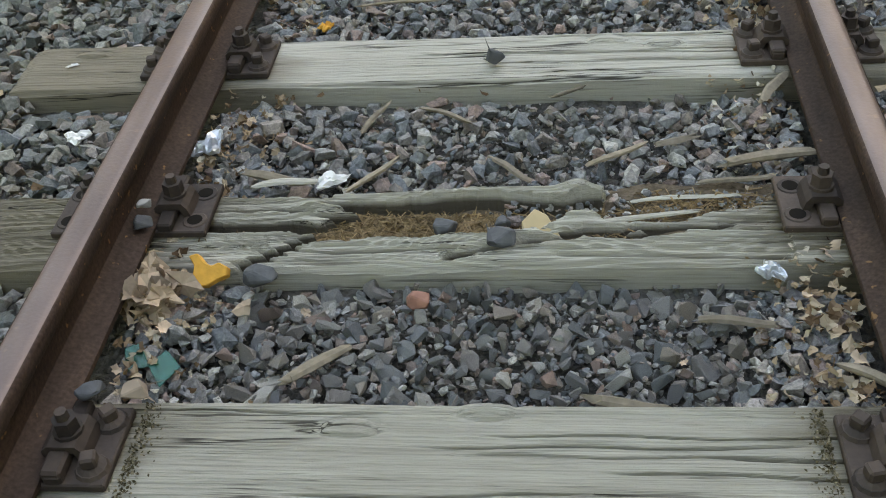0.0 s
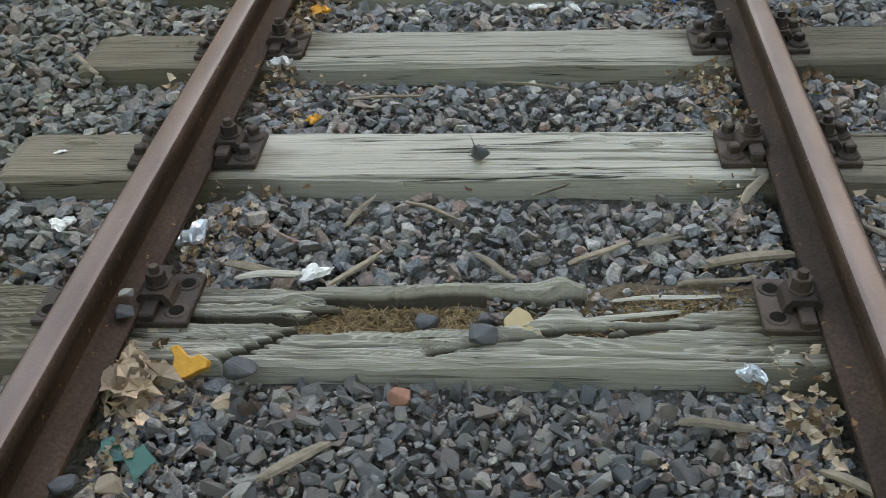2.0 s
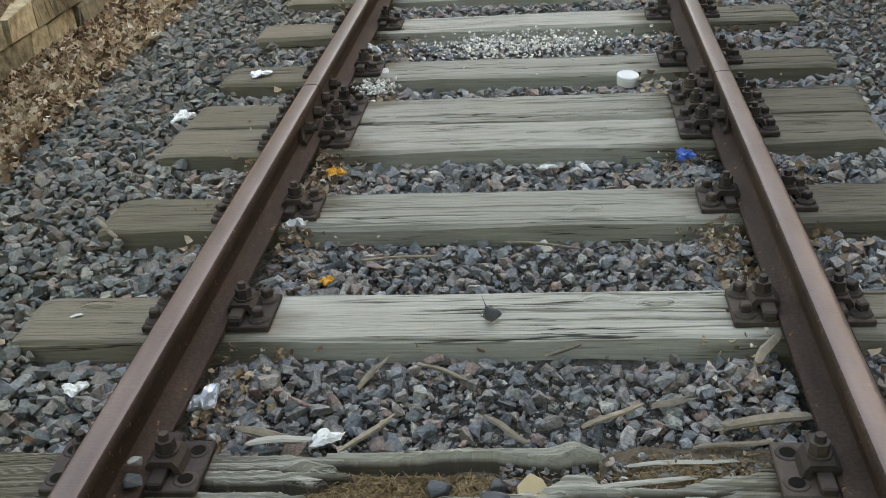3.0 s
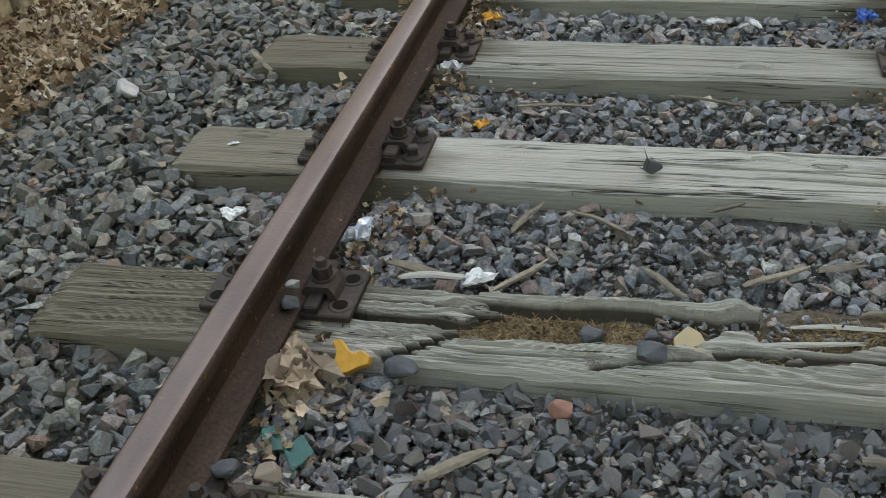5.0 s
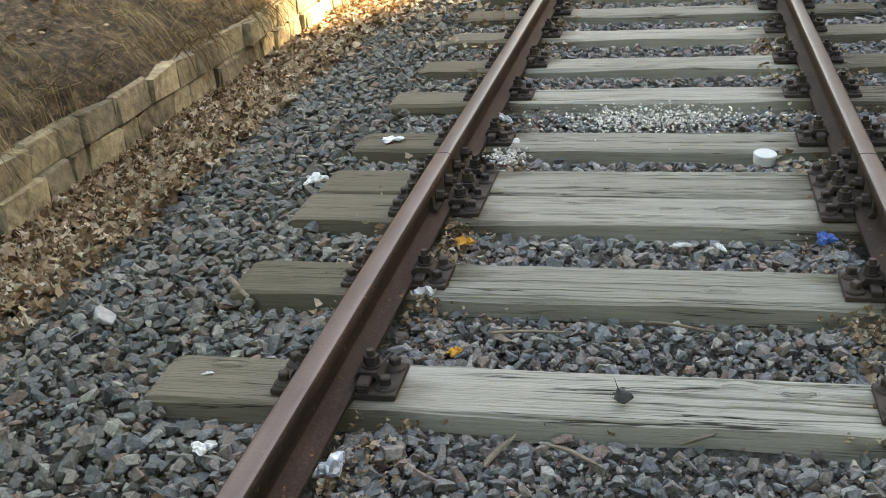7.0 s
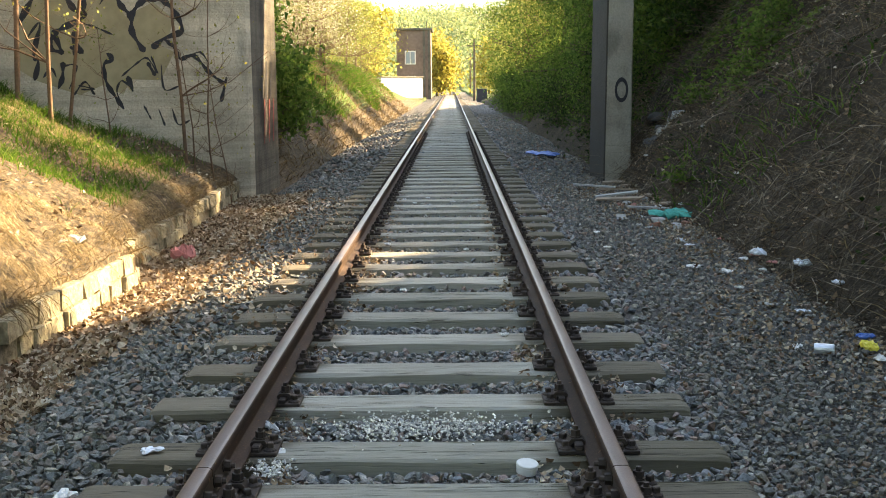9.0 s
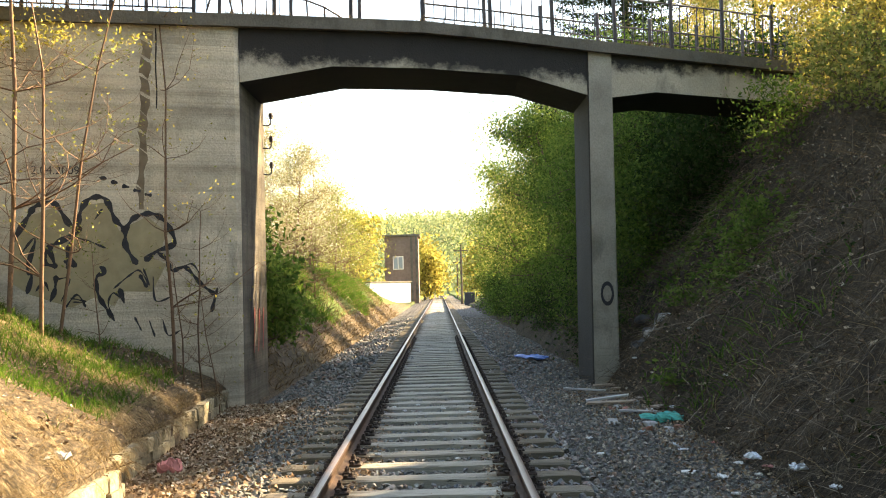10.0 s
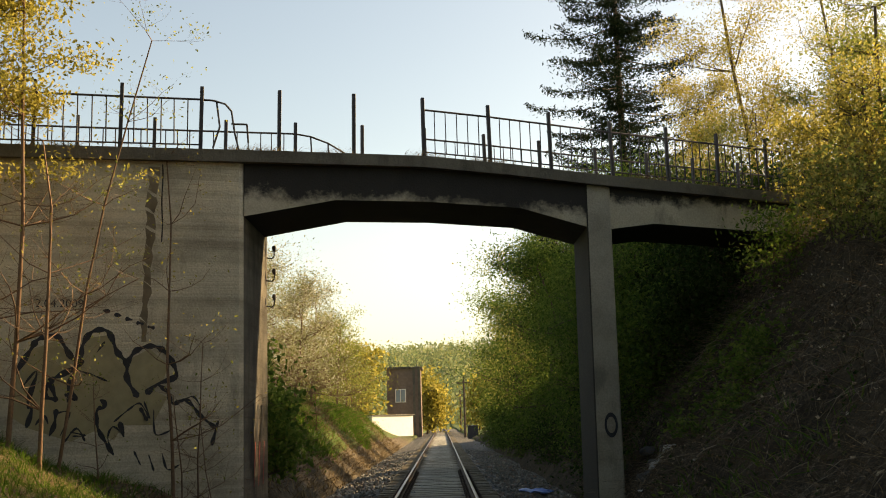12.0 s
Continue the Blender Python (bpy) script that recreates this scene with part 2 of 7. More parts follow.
def soil_mat():
    m, nt, bs, N, L = nodes_of("bank_soil")
    co = N("TexCoord").outputs["Object"]
    f = noise_tex(N, L, 18, 6, co, None, 0.7)
    g = noise_tex(N, L, 1.1, 5, co, None, 0.6)
    straw = noise_tex(N, L, 14, 6, co, (1.2, 1.0, 1.2), 0.75)
    col = ramp(N, L, g, [(0.3, (0.0172, 0.014, 0.0101)), (0.5, (0.039, 0.0304, 0.0211)), (0.7, (0.0741, 0.0562, 0.0374))])
    col = mixc(N, L, ramp(N, L, straw, [(0.5, (0, 0, 0)), (0.68, (0.6, 0.6, 0.6))]), col, (0.17, 0.13, 0.08))
    sep = N("SeparateXYZ")
    L(co, sep.inputs[0])
    left = math_node(N, L, "LESS_THAN", sep.outputs[0], -2.5)
    col = mixc(N, L, math_node(N, L, "MULTIPLY", left, 0.85), col, ramp(N, L, straw, [(0.38, (0.042, 0.036, 0.028)), (0.52, (0.11, 0.086, 0.058)), (0.68, (0.28, 0.21, 0.13))]))
    far = math_node(N, L, "MULTIPLY", math_node(N, L, "SUBTRACT", sep.outputs[1], 19.5), 0.5, True)
    away = math_node(N, L, "MULTIPLY", math_node(N, L, "SUBTRACT", sep.outputs[1], 90.0), 0.03, True)
    mask = math_node(N, L, "MAXIMUM", math_node(N, L, "MULTIPLY", math_node(N, L, "LESS_THAN", sep.outputs[0], -3.6), far), away)
    patch = ramp(N, L, noise_tex(N, L, 0.45, 4, co), [(0.36, (0, 0, 0)), (0.5, (1, 1, 1))])
    green = ramp(N, L, f, [(0.3, (0.039, 0.0663, 0.0156)), (0.7, (0.101, 0.148, 0.039))])
    col = mixc(N, L, math_node(N, L, "MULTIPLY", mask, patch), col, green)
    L(col, bs.inputs["Base Color"])
    bs.inputs["Roughness"].default_value = 0.95
    bs.inputs["Specular IOR Level"].default_value = 0.15
    bump(N, L, bs, math_node(N, L, "ADD", f, straw), 0.8, 0.04)
    return m


def bed_mat():
    m, nt, bs, N, L = nodes_of("ballast_bed")
    co = N("TexCoord").outputs["Object"]
    v = N("TexVoronoi")
    v.inputs["Scale"].default_value = 26
    L(co, v.inputs["Vector"])
    f = noise_tex(N, L, 60, 4, co)
    col = ramp(N, L, v.outputs["Color"], [(0.0, (0.035, 0.033, 0.03)), (0.6, (0.085, 0.082, 0.075)), (1.0, (0.14, 0.13, 0.115))])
    col = mixc(N, L, ramp(N, L, noise_tex(N, L, 2.0, 4, co), [(0.5, (0, 0, 0)), (0.75, (0.55, 0.55, 0.55))]), col, (0.10, 0.078, 0.055))
    col = mixc(N, L, 1.0, col, ramp(N, L, f, [(0.3, (0.6, 0.6, 0.6)), (0.7, (1.3, 1.3, 1.3))]), "MULTIPLY")
    L(col, bs.inputs["Base Color"])
    bs.inputs["Roughness"].default_value = 0.9
    bump(N, L, bs, math_node(N, L, "SUBTRACT", f, v.outputs["Distance"]), 1.0, 0.03)
    return m


def glass_mat(name, c):
    m, nt, bs, N, L = nodes_of(name)
    bs.inputs["Base Color"].default_value = (*c, 1)
    bs.inputs["Roughness"].default_value, bs.inputs["Transmission Weight"].default_value = 0.15, 0.6
    return m


M_STONE, M_BED, M_SOIL, M_RAIL = stone_mat(), bed_mat(), soil_mat(), rail_mat()
M_OLD = stone_mat("oily_shoulder_stone", (0.73, 0.745, 0.69))
M_FINE = stone_mat("dusty_fine_stone", (0.88, 0.83, 0.74))
M_WOOD = wood_mat("weathered_sleeper", (0.44, 0.42, 0.36), (0.28, 0.253, 0.203))
M_ROT = plain("rotten_wood", (0.257, 0.183, 0.109), 0.95, 0, 0.5, 90, 0.8, 0.006, 0.2, True)
M_CRUMB = plain("dark_wood_crumbs", (0.117, 0.0897, 0.0624), 0.95, 0, 0.55, 90, 0.9, 0.008, 0.2)
M_STICK = plain("grey_stick", (0.234, 0.199, 0.156), 0.85, 0, 0.35, 60, 0.5, 0.003, 0.2, True)
M_IRON = plain("rusty_iron", (0.0546, 0.0398, 0.0328), 0.7, 0.1, 0.35, 70, 0.4, 0.002, 0.4, True)
M_CONC = concrete_mat("board_marked_concrete", (0.517, 0.458, 0.353), True, 0.0)
M_BEAM = concrete_mat("stained_beam_concrete", (0.402, 0.358, 0.28), False, 0.02, True)
M_PIER = concrete_mat("stained_pier_concrete", (0.323, 0.296, 0.243), False, 0.03)
M_PIERSIDE = concrete_mat("shaded_streaked_pier_concrete", (0.0455, 0.0421, 0.0351), False, 0.2)
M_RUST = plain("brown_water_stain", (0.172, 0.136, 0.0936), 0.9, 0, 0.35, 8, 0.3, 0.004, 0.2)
M_SIDE = concrete_mat("shaded_streaked_side_concrete", (0.156, 0.14, 0.113), True, 0.14)
M_SLAB = concrete_mat("grey_slab_concrete", (0.133, 0.121, 0.0975), False, 0.06)
M_STAIN_SHADE = concrete_mat("stain_and_shade_concrete", (0.025, 0.0234, 0.0234), False, 0.1)
M_BLOCK = plain("sandstone_block", (0.265, 0.242, 0.176), 0.92, 0, 0.65, 22, 0.8, 0.02, 0.2, True, True)
M_STEEL = plain("dark_railing_steel", (0.035, 0.032, 0.036), 0.6, 0.2, 0.3, 40, 0.2, 0.002)
M_BARK = plain("bark", (0.101, 0.0764, 0.0546), 0.9, 0, 0.45, 25, 0.6, 0.01, 0.2)
M_TWIG = plain("reddish_bark", (0.156, 0.0975, 0.0624), 0.85, 0, 0.35, 30, 0.4, 0.005, 0.2)
M_DRY = leaf_mat("dry_twigs", [(0, (0.039, 0.0296, 0.0218)), (0.5, (0.109, 0.0858, 0.064)), (0.85, (0.211, 0.176, 0.133)), (1, (0.328, 0.281, 0.218))], 0.1)
M_STRAW = leaf_mat("dry_grass", [(0, (0.0858, 0.0585, 0.0312)), (0.6, (0.195, 0.14, 0.078)), (1, (0.328, 0.257, 0.148))], 0.3)
M_TUFT = leaf_mat("bleached_grass_tufts", [(0, (0.2, 0.145, 0.085)), (0.5, (0.36, 0.28, 0.165)), (1, (0.52, 0.43, 0.27))], 0.2)
M_GRASS = leaf_mat("fresh_grass", [(0, (0.039, 0.0936, 0.014)), (0.6, (0.078, 0.156, 0.0234)), (1, (0.164, 0.226, 0.0468))], 0.45)
M_LITTER = leaf_mat("dead_leaves", [(0, (0.078, 0.0484, 0.0296)), (0.3, (0.234, 0.156, 0.0975)), (0.65, (0.39, 0.292, 0.199)), (0.9, (0.484, 0.398, 0.289)), (1, (0.577, 0.53, 0.437))], 0.15)
M_YELLOW = leaf_mat("yellow_spring_leaves", [(0, (0.179, 0.17, 0.0359)), (0.5, (0.323, 0.278, 0.0673)), (1, (0.43, 0.368, 0.108))], 0.65)
M_LIME = leaf_mat("lime_spring_leaves", [(0, (0.114, 0.143, 0.0333)), (0.5, (0.218, 0.243, 0.0666)), (1, (0.343, 0.328, 0.114))], 0.65)
M_GREEN = leaf_mat("green_leaves", [(0, (0.0507, 0.0963, 0.0203)), (0.5, (0.101, 0.168, 0.0355)), (1, (0.192, 0.254, 0.0608))], 0.5)
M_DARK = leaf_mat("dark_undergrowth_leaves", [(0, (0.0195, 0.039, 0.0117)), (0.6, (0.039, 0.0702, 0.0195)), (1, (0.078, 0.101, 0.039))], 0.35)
M_SPRUCE = leaf_mat("spruce_needles", [(0, (0.0109, 0.0218, 0.0125)), (0.6, (0.0218, 0.0359, 0.0203)), (1, (0.039, 0.0507, 0.0273))], 0.15)
M_BLOSSOM = leaf_mat("pale_blossom", [(0, (0.156, 0.164, 0.0702)), (0.45, (0.296, 0.289, 0.156)), (1, (0.562, 0.538, 0.421))], 0.45)
M_FOREST = leaf_mat("hill_forest", [(0, (0.125, 0.172, 0.0936)), (0.4, (0.203, 0.257, 0.125)), (0.75, (0.296, 0.328, 0.156)), (1, (0.374, 0.374, 0.203))], 0.4)
M_WHITE = plain("white_paper", (0.72, 0.72, 0.7), 0.6, 0, 0.12, 25, 0.4, 0.004)
M_FOIL = plain("crumpled_foil", (0.62, 0.66, 0.7), 0.3, 0.6, 0.3, 25, 0.8, 0.006)
M_FOAM = plain("orange_foam", (0.72, 0.36, 0.07), 0.85, 0, 0.15, 60, 0.4, 0.004, 0.2)
M_CREAM = plain("cream_tile", (0.484, 0.367, 0.203), 0.6, 0, 0.08, 40, 0.1, 0.002)
M_GLASS = glass_mat("green_glass", (0.03, 0.26, 0.2))
M_TEAL = plain("teal_cloth", (0.05, 0.38, 0.32), 0.8, 0, 0.25, 12, 0.5, 0.01)
M_BLUE = plain("blue_plastic", (0.04, 0.14, 0.45), 0.4, 0, 0.15, 20, 0.2, 0.003)
M_PINK = plain("pink_plastic", (0.55, 0.2, 0.18), 0.5, 0, 0.2, 15, 0.4, 0.006)
M_LEMON = plain("yellow_plastic", (0.75, 0.66, 0.1), 0.4, 0, 0.15, 15, 0.2, 0.004)
M_BLACK = plain("black_spray_paint", (0.0234, 0.0234, 0.0273), 0.8, 0, 0.4, 20, 0.2, 0.002)
M_OCHRE = plain("faded_ochre_paint", (0.312, 0.265, 0.156), 0.85, 0, 0.25, 6, 0.2, 0.002)
M_RED = plain("faded_red_paint", (0.28, 0.06, 0.05), 0.85, 0, 0.3, 12, 0.2, 0.002)
M_BRICK = plain("brown_brick_wall", (0.187, 0.14, 0.117), 0.9, 0, 0.3, 3, 0.4, 0.02, 0.2)
M_RENDER = plain("pale_render", (0.75, 0.72, 0.66), 0.85, 0, 0.1, 2, 0.2, 0.01)
M_PANE = plain("window_pane", (0.25, 0.3, 0.34), 0.12, 0, 0.1, 2, 0.0, 0.001)
M_CHALK = plain("white_grit", (0.74, 0.74, 0.72), 0.85, 0, 0.25, 40, 0.4, 0.003, 0.3, True)
M_PLANK = plain("broken_board", (0.3, 0.23, 0.17), 0.85, 0, 0.35, 12, 0.4, 0.004)
M_MOSS = leaf_mat("moss_crumbs", [(0, (0.0546, 0.0468, 0.0273)), (0.6, (0.133, 0.109, 0.0663)), (1, (0.296, 0.25, 0.172))], 0.1)

# ---- mesh helpers ----
RNG = np.random.default_rng(7)


def put(me, mat):
    me.materials.append(mat)
    return me


def tri_mesh(name, V, F, mat, flat=True):
    V, F = np.asarray(V, np.float32), np.asarray(F, np.int32)
    me = bpy.data.meshes.new(name)
    me.vertices.add(len(V))
    me.vertices.foreach_set("co", V.ravel())
    me.loops.add(F.size)
    me.loops.foreach_set("vertex_index", F.ravel())
    me.polygons.add(len(F))
    me.polygons.foreach_set("loop_start", np.arange(0, F.size, F.shape[1], dtype=np.int32))
    me.update(calc_edges=True)
    if flat:
        me.shade_flat()
    else:
        me.shade_smooth()
    return put(me, mat)


def bm_mesh(name, bm, mat, smooth=False):
    me = bpy.data.meshes.new(name)
    bmesh.ops.recalc_face_normals(bm, faces=bm.faces)
    bm.to_mesh(me)
    bm.free()
    if smooth:
        me.shade_smooth()
    else:
        me.shade_flat()
    return put(me, mat)


def part(name, bm, material, parent, label="", smooth=False):
    me = bm if isinstance(bm, bpy.types.Mesh) else bm_mesh(name, bm, material, smooth)
    ob = new(name, me)
    ob.parent = parent
    if label:
        tagged(ob, label)
    return ob


def empty(name, m, label, category, group="", kind=""):
    ob = new(name)
    ob.empty_display_size = 0.1
    ob.matrix_basis = m
    return tagged(ob, label, category, group, kind)


def thing(name, me, m, label, category, group="", kind=""):
    ob = new(name, me)
    ob.matrix_basis = m
    return tagged(ob, label, category, group, kind)


def add_box(bm, x0, x1, y0, y1, z0, z1, bevel=0.0, seg=1):
    t = bmesh.new()
    bmesh.ops.create_cube(t, size=1, matrix=Matrix.LocRotScale(((x0 + x1) / 2, (y0 + y1) / 2, (z0 + z1) / 2), None, (x1 - x0, y1 - y0, z1 - z0)))
    if bevel:
        bmesh.ops.bevel(t, geom=t.edges[:], offset=bevel, segments=seg, affect="EDGES", profile=0.7)
    me = bpy.data.meshes.new("tmp")
    t.to_mesh(me)
    t.free()
    bm.from_mesh(me)
    bpy.data.meshes.remove(me)
    return bm


def box_bm(*a, **k):
    return add_box(bmesh.new(), *a, **k)


def add_cyl(bm, r0, r1, z0, z1, n=6, at=(0, 0), spin=0.0):
    m = Matrix.Translation((at[0], at[1], (z0 + z1) / 2)) @ Matrix.Rotation(spin, 4, "Z")
    bmesh.ops.create_cone(bm, cap_ends=True, segments=n, radius1=r0, radius2=r1, depth=z1 - z0, matrix=m)
    return bm


def extrude_xz(bm, pts, y0, y1, skew=0.0, x_ref=0.0):
    """A closed outline in x and z, drawn out along y; skew shifts y with x."""
    a = [bm.verts.new((x, y0 + skew * (x - x_ref), z)) for x, z in pts]
    b = [bm.verts.new((x, y1 + skew * (x - x_ref), z)) for x, z in pts]
    n = len(pts)
    bm.faces.new(a), bm.faces.new(b[::-1])
    for i in range(n):
        bm.faces.new((a[i], b[i], b[(i + 1) % n], a[(i + 1) % n]))
    return bm


def tubes(S, sides=5):
    """Tapered tubes from rows p, q, r at p, r at q."""
    S = np.asarray(S, float)
    p, q, r0, r1 = S[:, 0:3], S[:, 3:6], S[:, 6], S[:, 7]
    d = q - p
    d /= np.linalg.norm(d, axis=1, keepdims=True) + 1e-9
    ref = np.where(np.abs(d[:, 2:3]) > 0.9, [[1.0, 0, 0]], [[0, 0, 1.0]])
    u = np.cross(d, ref)
    u /= np.linalg.norm(u, axis=1, keepdims=True)
    w = np.cross(d, u)
    a = np.arange(sides) * 2 * np.pi / sides
    ring = u[:, None] * np.cos(a)[None, :, None] + w[:, None] * np.sin(a)[None, :, None]
    V = np.concatenate([p[:, None] + ring * r0[:, None, None], q[:, None] + ring * r1[:, None, None]], 1)
    i, j = np.arange(sides), (np.arange(sides) + 1) % sides
    one = np.stack([i, j, j + sides, i + sides], 1)
    F = one[None] + (np.arange(len(S)) * 2 * sides)[:, None, None]
    return V.reshape(-1, 3), F.reshape(-1, 4)


def leaves(C, size, rng, slim=0.5, flat=0.0):
    """Small folded leaves at the places C."""
    n = len(C)
    a = rng.normal(size=(n, 3))
    a[:, 2] *= 1 - flat
    a /= np.linalg.norm(a, axis=1, keepdims=True)
    b = rng.normal(size=(n, 3))
    b[:, 2] *= 1 - flat
    b = b - a * np.sum(a * b, 1, keepdims=True)
    b /= np.linalg.norm(b, axis=1, keepdims=True) + 1e-9
    c = np.cross(a, b)
    s = size * rng.uniform(0.6, 1.4, (n, 1))
    V = np.stack([C - a * s, C + b * s * slim + c * s * 0.15, C + a * s, C - b * s * slim + c * s * 0.15], 1)
    k = (np.arange(n) * 4)[:, None]
    F = np.concatenate([k + [[0, 1, 2]], k + [[0, 2, 3]]], 0)
    return V.reshape(-1, 3), F


def dry_leaf_shape(rng, points):
    """A curled dead leaf: a lobed rim round a raised middle."""
    a = np.arange(points) * 2 * np.pi / points + rng.normal(0, 0.12, points)
    r = np.where(np.arange(points) % 2 == 0, 1.0, rng.uniform(0.66, 0.95, points)) * rng.uniform(0.7, 1.15, points)
    x, y = r * np.cos(a), 0.72 * r * np.sin(a)
    z = rng.uniform(0.2, 0.55) * x * x - rng.uniform(-0.2, 0.6) * y * y + rng.normal(0, 0.14, points)
    V = np.concatenate([[[0, 0, rng.uniform(-0.12, 0.12)]], np.stack([x, y, z], 1)])
    i = np.arange(points)
    return V, np.stack([0 * i, i + 1, (i + 1) % points + 1], 1)


LEAF_RNG = np.random.default_rng(19)
DRY_SHAPES = {p: [dry_leaf_shape(LEAF_RNG, p) for _ in range(7)] for p in (6, 12)}


def dry_leaves(C, size, rng, points=6, tilt=0.5):
    """Curled dead leaves at the places C."""
    VV, FF, off = [], [], 0
    which = rng.integers(0, 7, len(C))
    for k, (v, f) in enumerate(DRY_SHAPES[points]):
        c = C[which == k]
        n = len(c)
        if n == 0:
            continue
        ax, ay, az = rng.normal(0, tilt, n), rng.normal(0, tilt, n), rng.uniform(0, 6.3, n)
        p = v[None] * size * rng.uniform(0.5, 1.35, (n, 1, 1))
        x, y, z = p[..., 0], p[..., 1], p[..., 2]
        x, y = x * np.cos(az)[:, None] - y * np.sin(az)[:, None], x * np.sin(az)[:, None] + y * np.cos(az)[:, None]
        y, z = y * np.cos(ax)[:, None] - z * np.sin(ax)[:, None], y * np.sin(ax)[:, None] + z * np.cos(ax)[:, None]
        x, z = x * np.cos(ay)[:, None] + z * np.sin(ay)[:, None], z * np.cos(ay)[:, None] - x * np.sin(ay)[:, None]
        VV.append((np.stack([x, y, z], 2) + c[:, None]).reshape(-1, 3))
        FF.append((f[None] + (off + np.arange(n) * len(v))[:, None, None]).reshape(-1, 3))
        off += n * len(v)
    return np.concatenate(VV), np.concatenate(FF)


def rotations(n, rng):
    q = rng.normal(size=(n, 4))
    q /= np.linalg.norm(q, axis=1, keepdims=True)
    w, x, y, z = q.T
    return np.stack([1 - 2 * (y * y + z * z), 2 * (x * y - z * w), 2 * (x * z + y * w), 2 * (x * y + z * w), 1 - 2 * (x * x + z * z), 2 * (y * z - x * w),
                     2 * (x * z - y * w), 2 * (y * z + x * w), 1 - 2 * (x * x + y * y)], 1).reshape(n, 3, 3)


def stone_shape(rng, pts=11):
    bm = bmesh.new()
    P = rng.normal(size=(pts, 3))
    P /= np.linalg.norm(P, axis=1, keepdims=True)
    P = np.sign(P) * np.abs(P) ** 0.62                      # blocky rather than round
    P *= rng.uniform(0.78, 1.02, (pts, 1)) * np.array([0.98, 0.76, 0.58])
    for p in P:
        bm.verts.new(p)
    bmesh.ops.convex_hull(bm, input=bm.verts[:])
    for v in [v for v in bm.verts if not v.link_faces]:
        bm.verts.remove(v)
    bmesh.ops.triangulate(bm, faces=bm.faces[:])
    bmesh.ops.recalc_face_normals(bm, faces=bm.faces[:])
    bm.verts.index_update()
    V = np.array([v.co[:] for v in bm.verts])
    F = np.array([[v.index for v in f.verts] for f in bm.faces])
    bm.free()
    return V, F


SHAPES = [stone_shape(RNG, 10 + i % 4) for i in range(24)]


def heap(C, size, rng):
    """Stones joined into one mesh: places C and half sizes."""
    R = rotations(len(C), rng)
    which = rng.integers(0, len(SHAPES), len(C))
    VV, FF, off = [], [], 0
    for k, (v, f) in enumerate(SHAPES):
        idx = np.nonzero(which == k)[0]
        if len(idx) == 0:
            continue
        v2 = np.einsum("nij,vj->nvi", R[idx], v)
        v2[:, :, 2] *= 0.8
        v2 = v2 * size[idx][:, None, None] + C[idx][:, None]
        VV.append(v2.reshape(-1, 3))
        FF.append((f[None] + (off + np.arange(len(idx)) * len(v))[:, None, None]).reshape(-1, 3))
        off += len(idx) * len(v)
    return np.concatenate(VV), np.concatenate(FF)


def ribbons(P, width, rng):
    """Thin flat strips through rows of points P (n, k, 3)."""
    n, k, _ = P.shape
    side = rng.normal(size=(n, 1, 3)) * [1, 1, 0.3]
    side /= np.linalg.norm(side, axis=2, keepdims=True)
    taper = np.linspace(1, 0.25, k)[None, :, None]
    w = side * width[:, None, None] * taper
    V = np.stack([P - w, P + w], 2).reshape(n, 2 * k, 3)
    q = np.array([[2 * i, 2 * i + 1, 2 * i + 3, 2 * i + 2] for i in range(k - 1)])
    F = q[None] + (np.arange(n) * 2 * k)[:, None, None]
    return V.reshape(-1, 3), F.reshape(-1, 4)

# ---- ground ----
def smooth(a, b, x):
    t = np.clip((x - a) / (b - a), 0, 1)
    return t * t * (3 - 2 * t)


def wall_x(y):
    """Face of the low stone wall beside the track."""
    return np.where(y < 9.6, -2.62 + 0.012 * (y - 6), -2.78 - 0.045 * (y - 9.6))


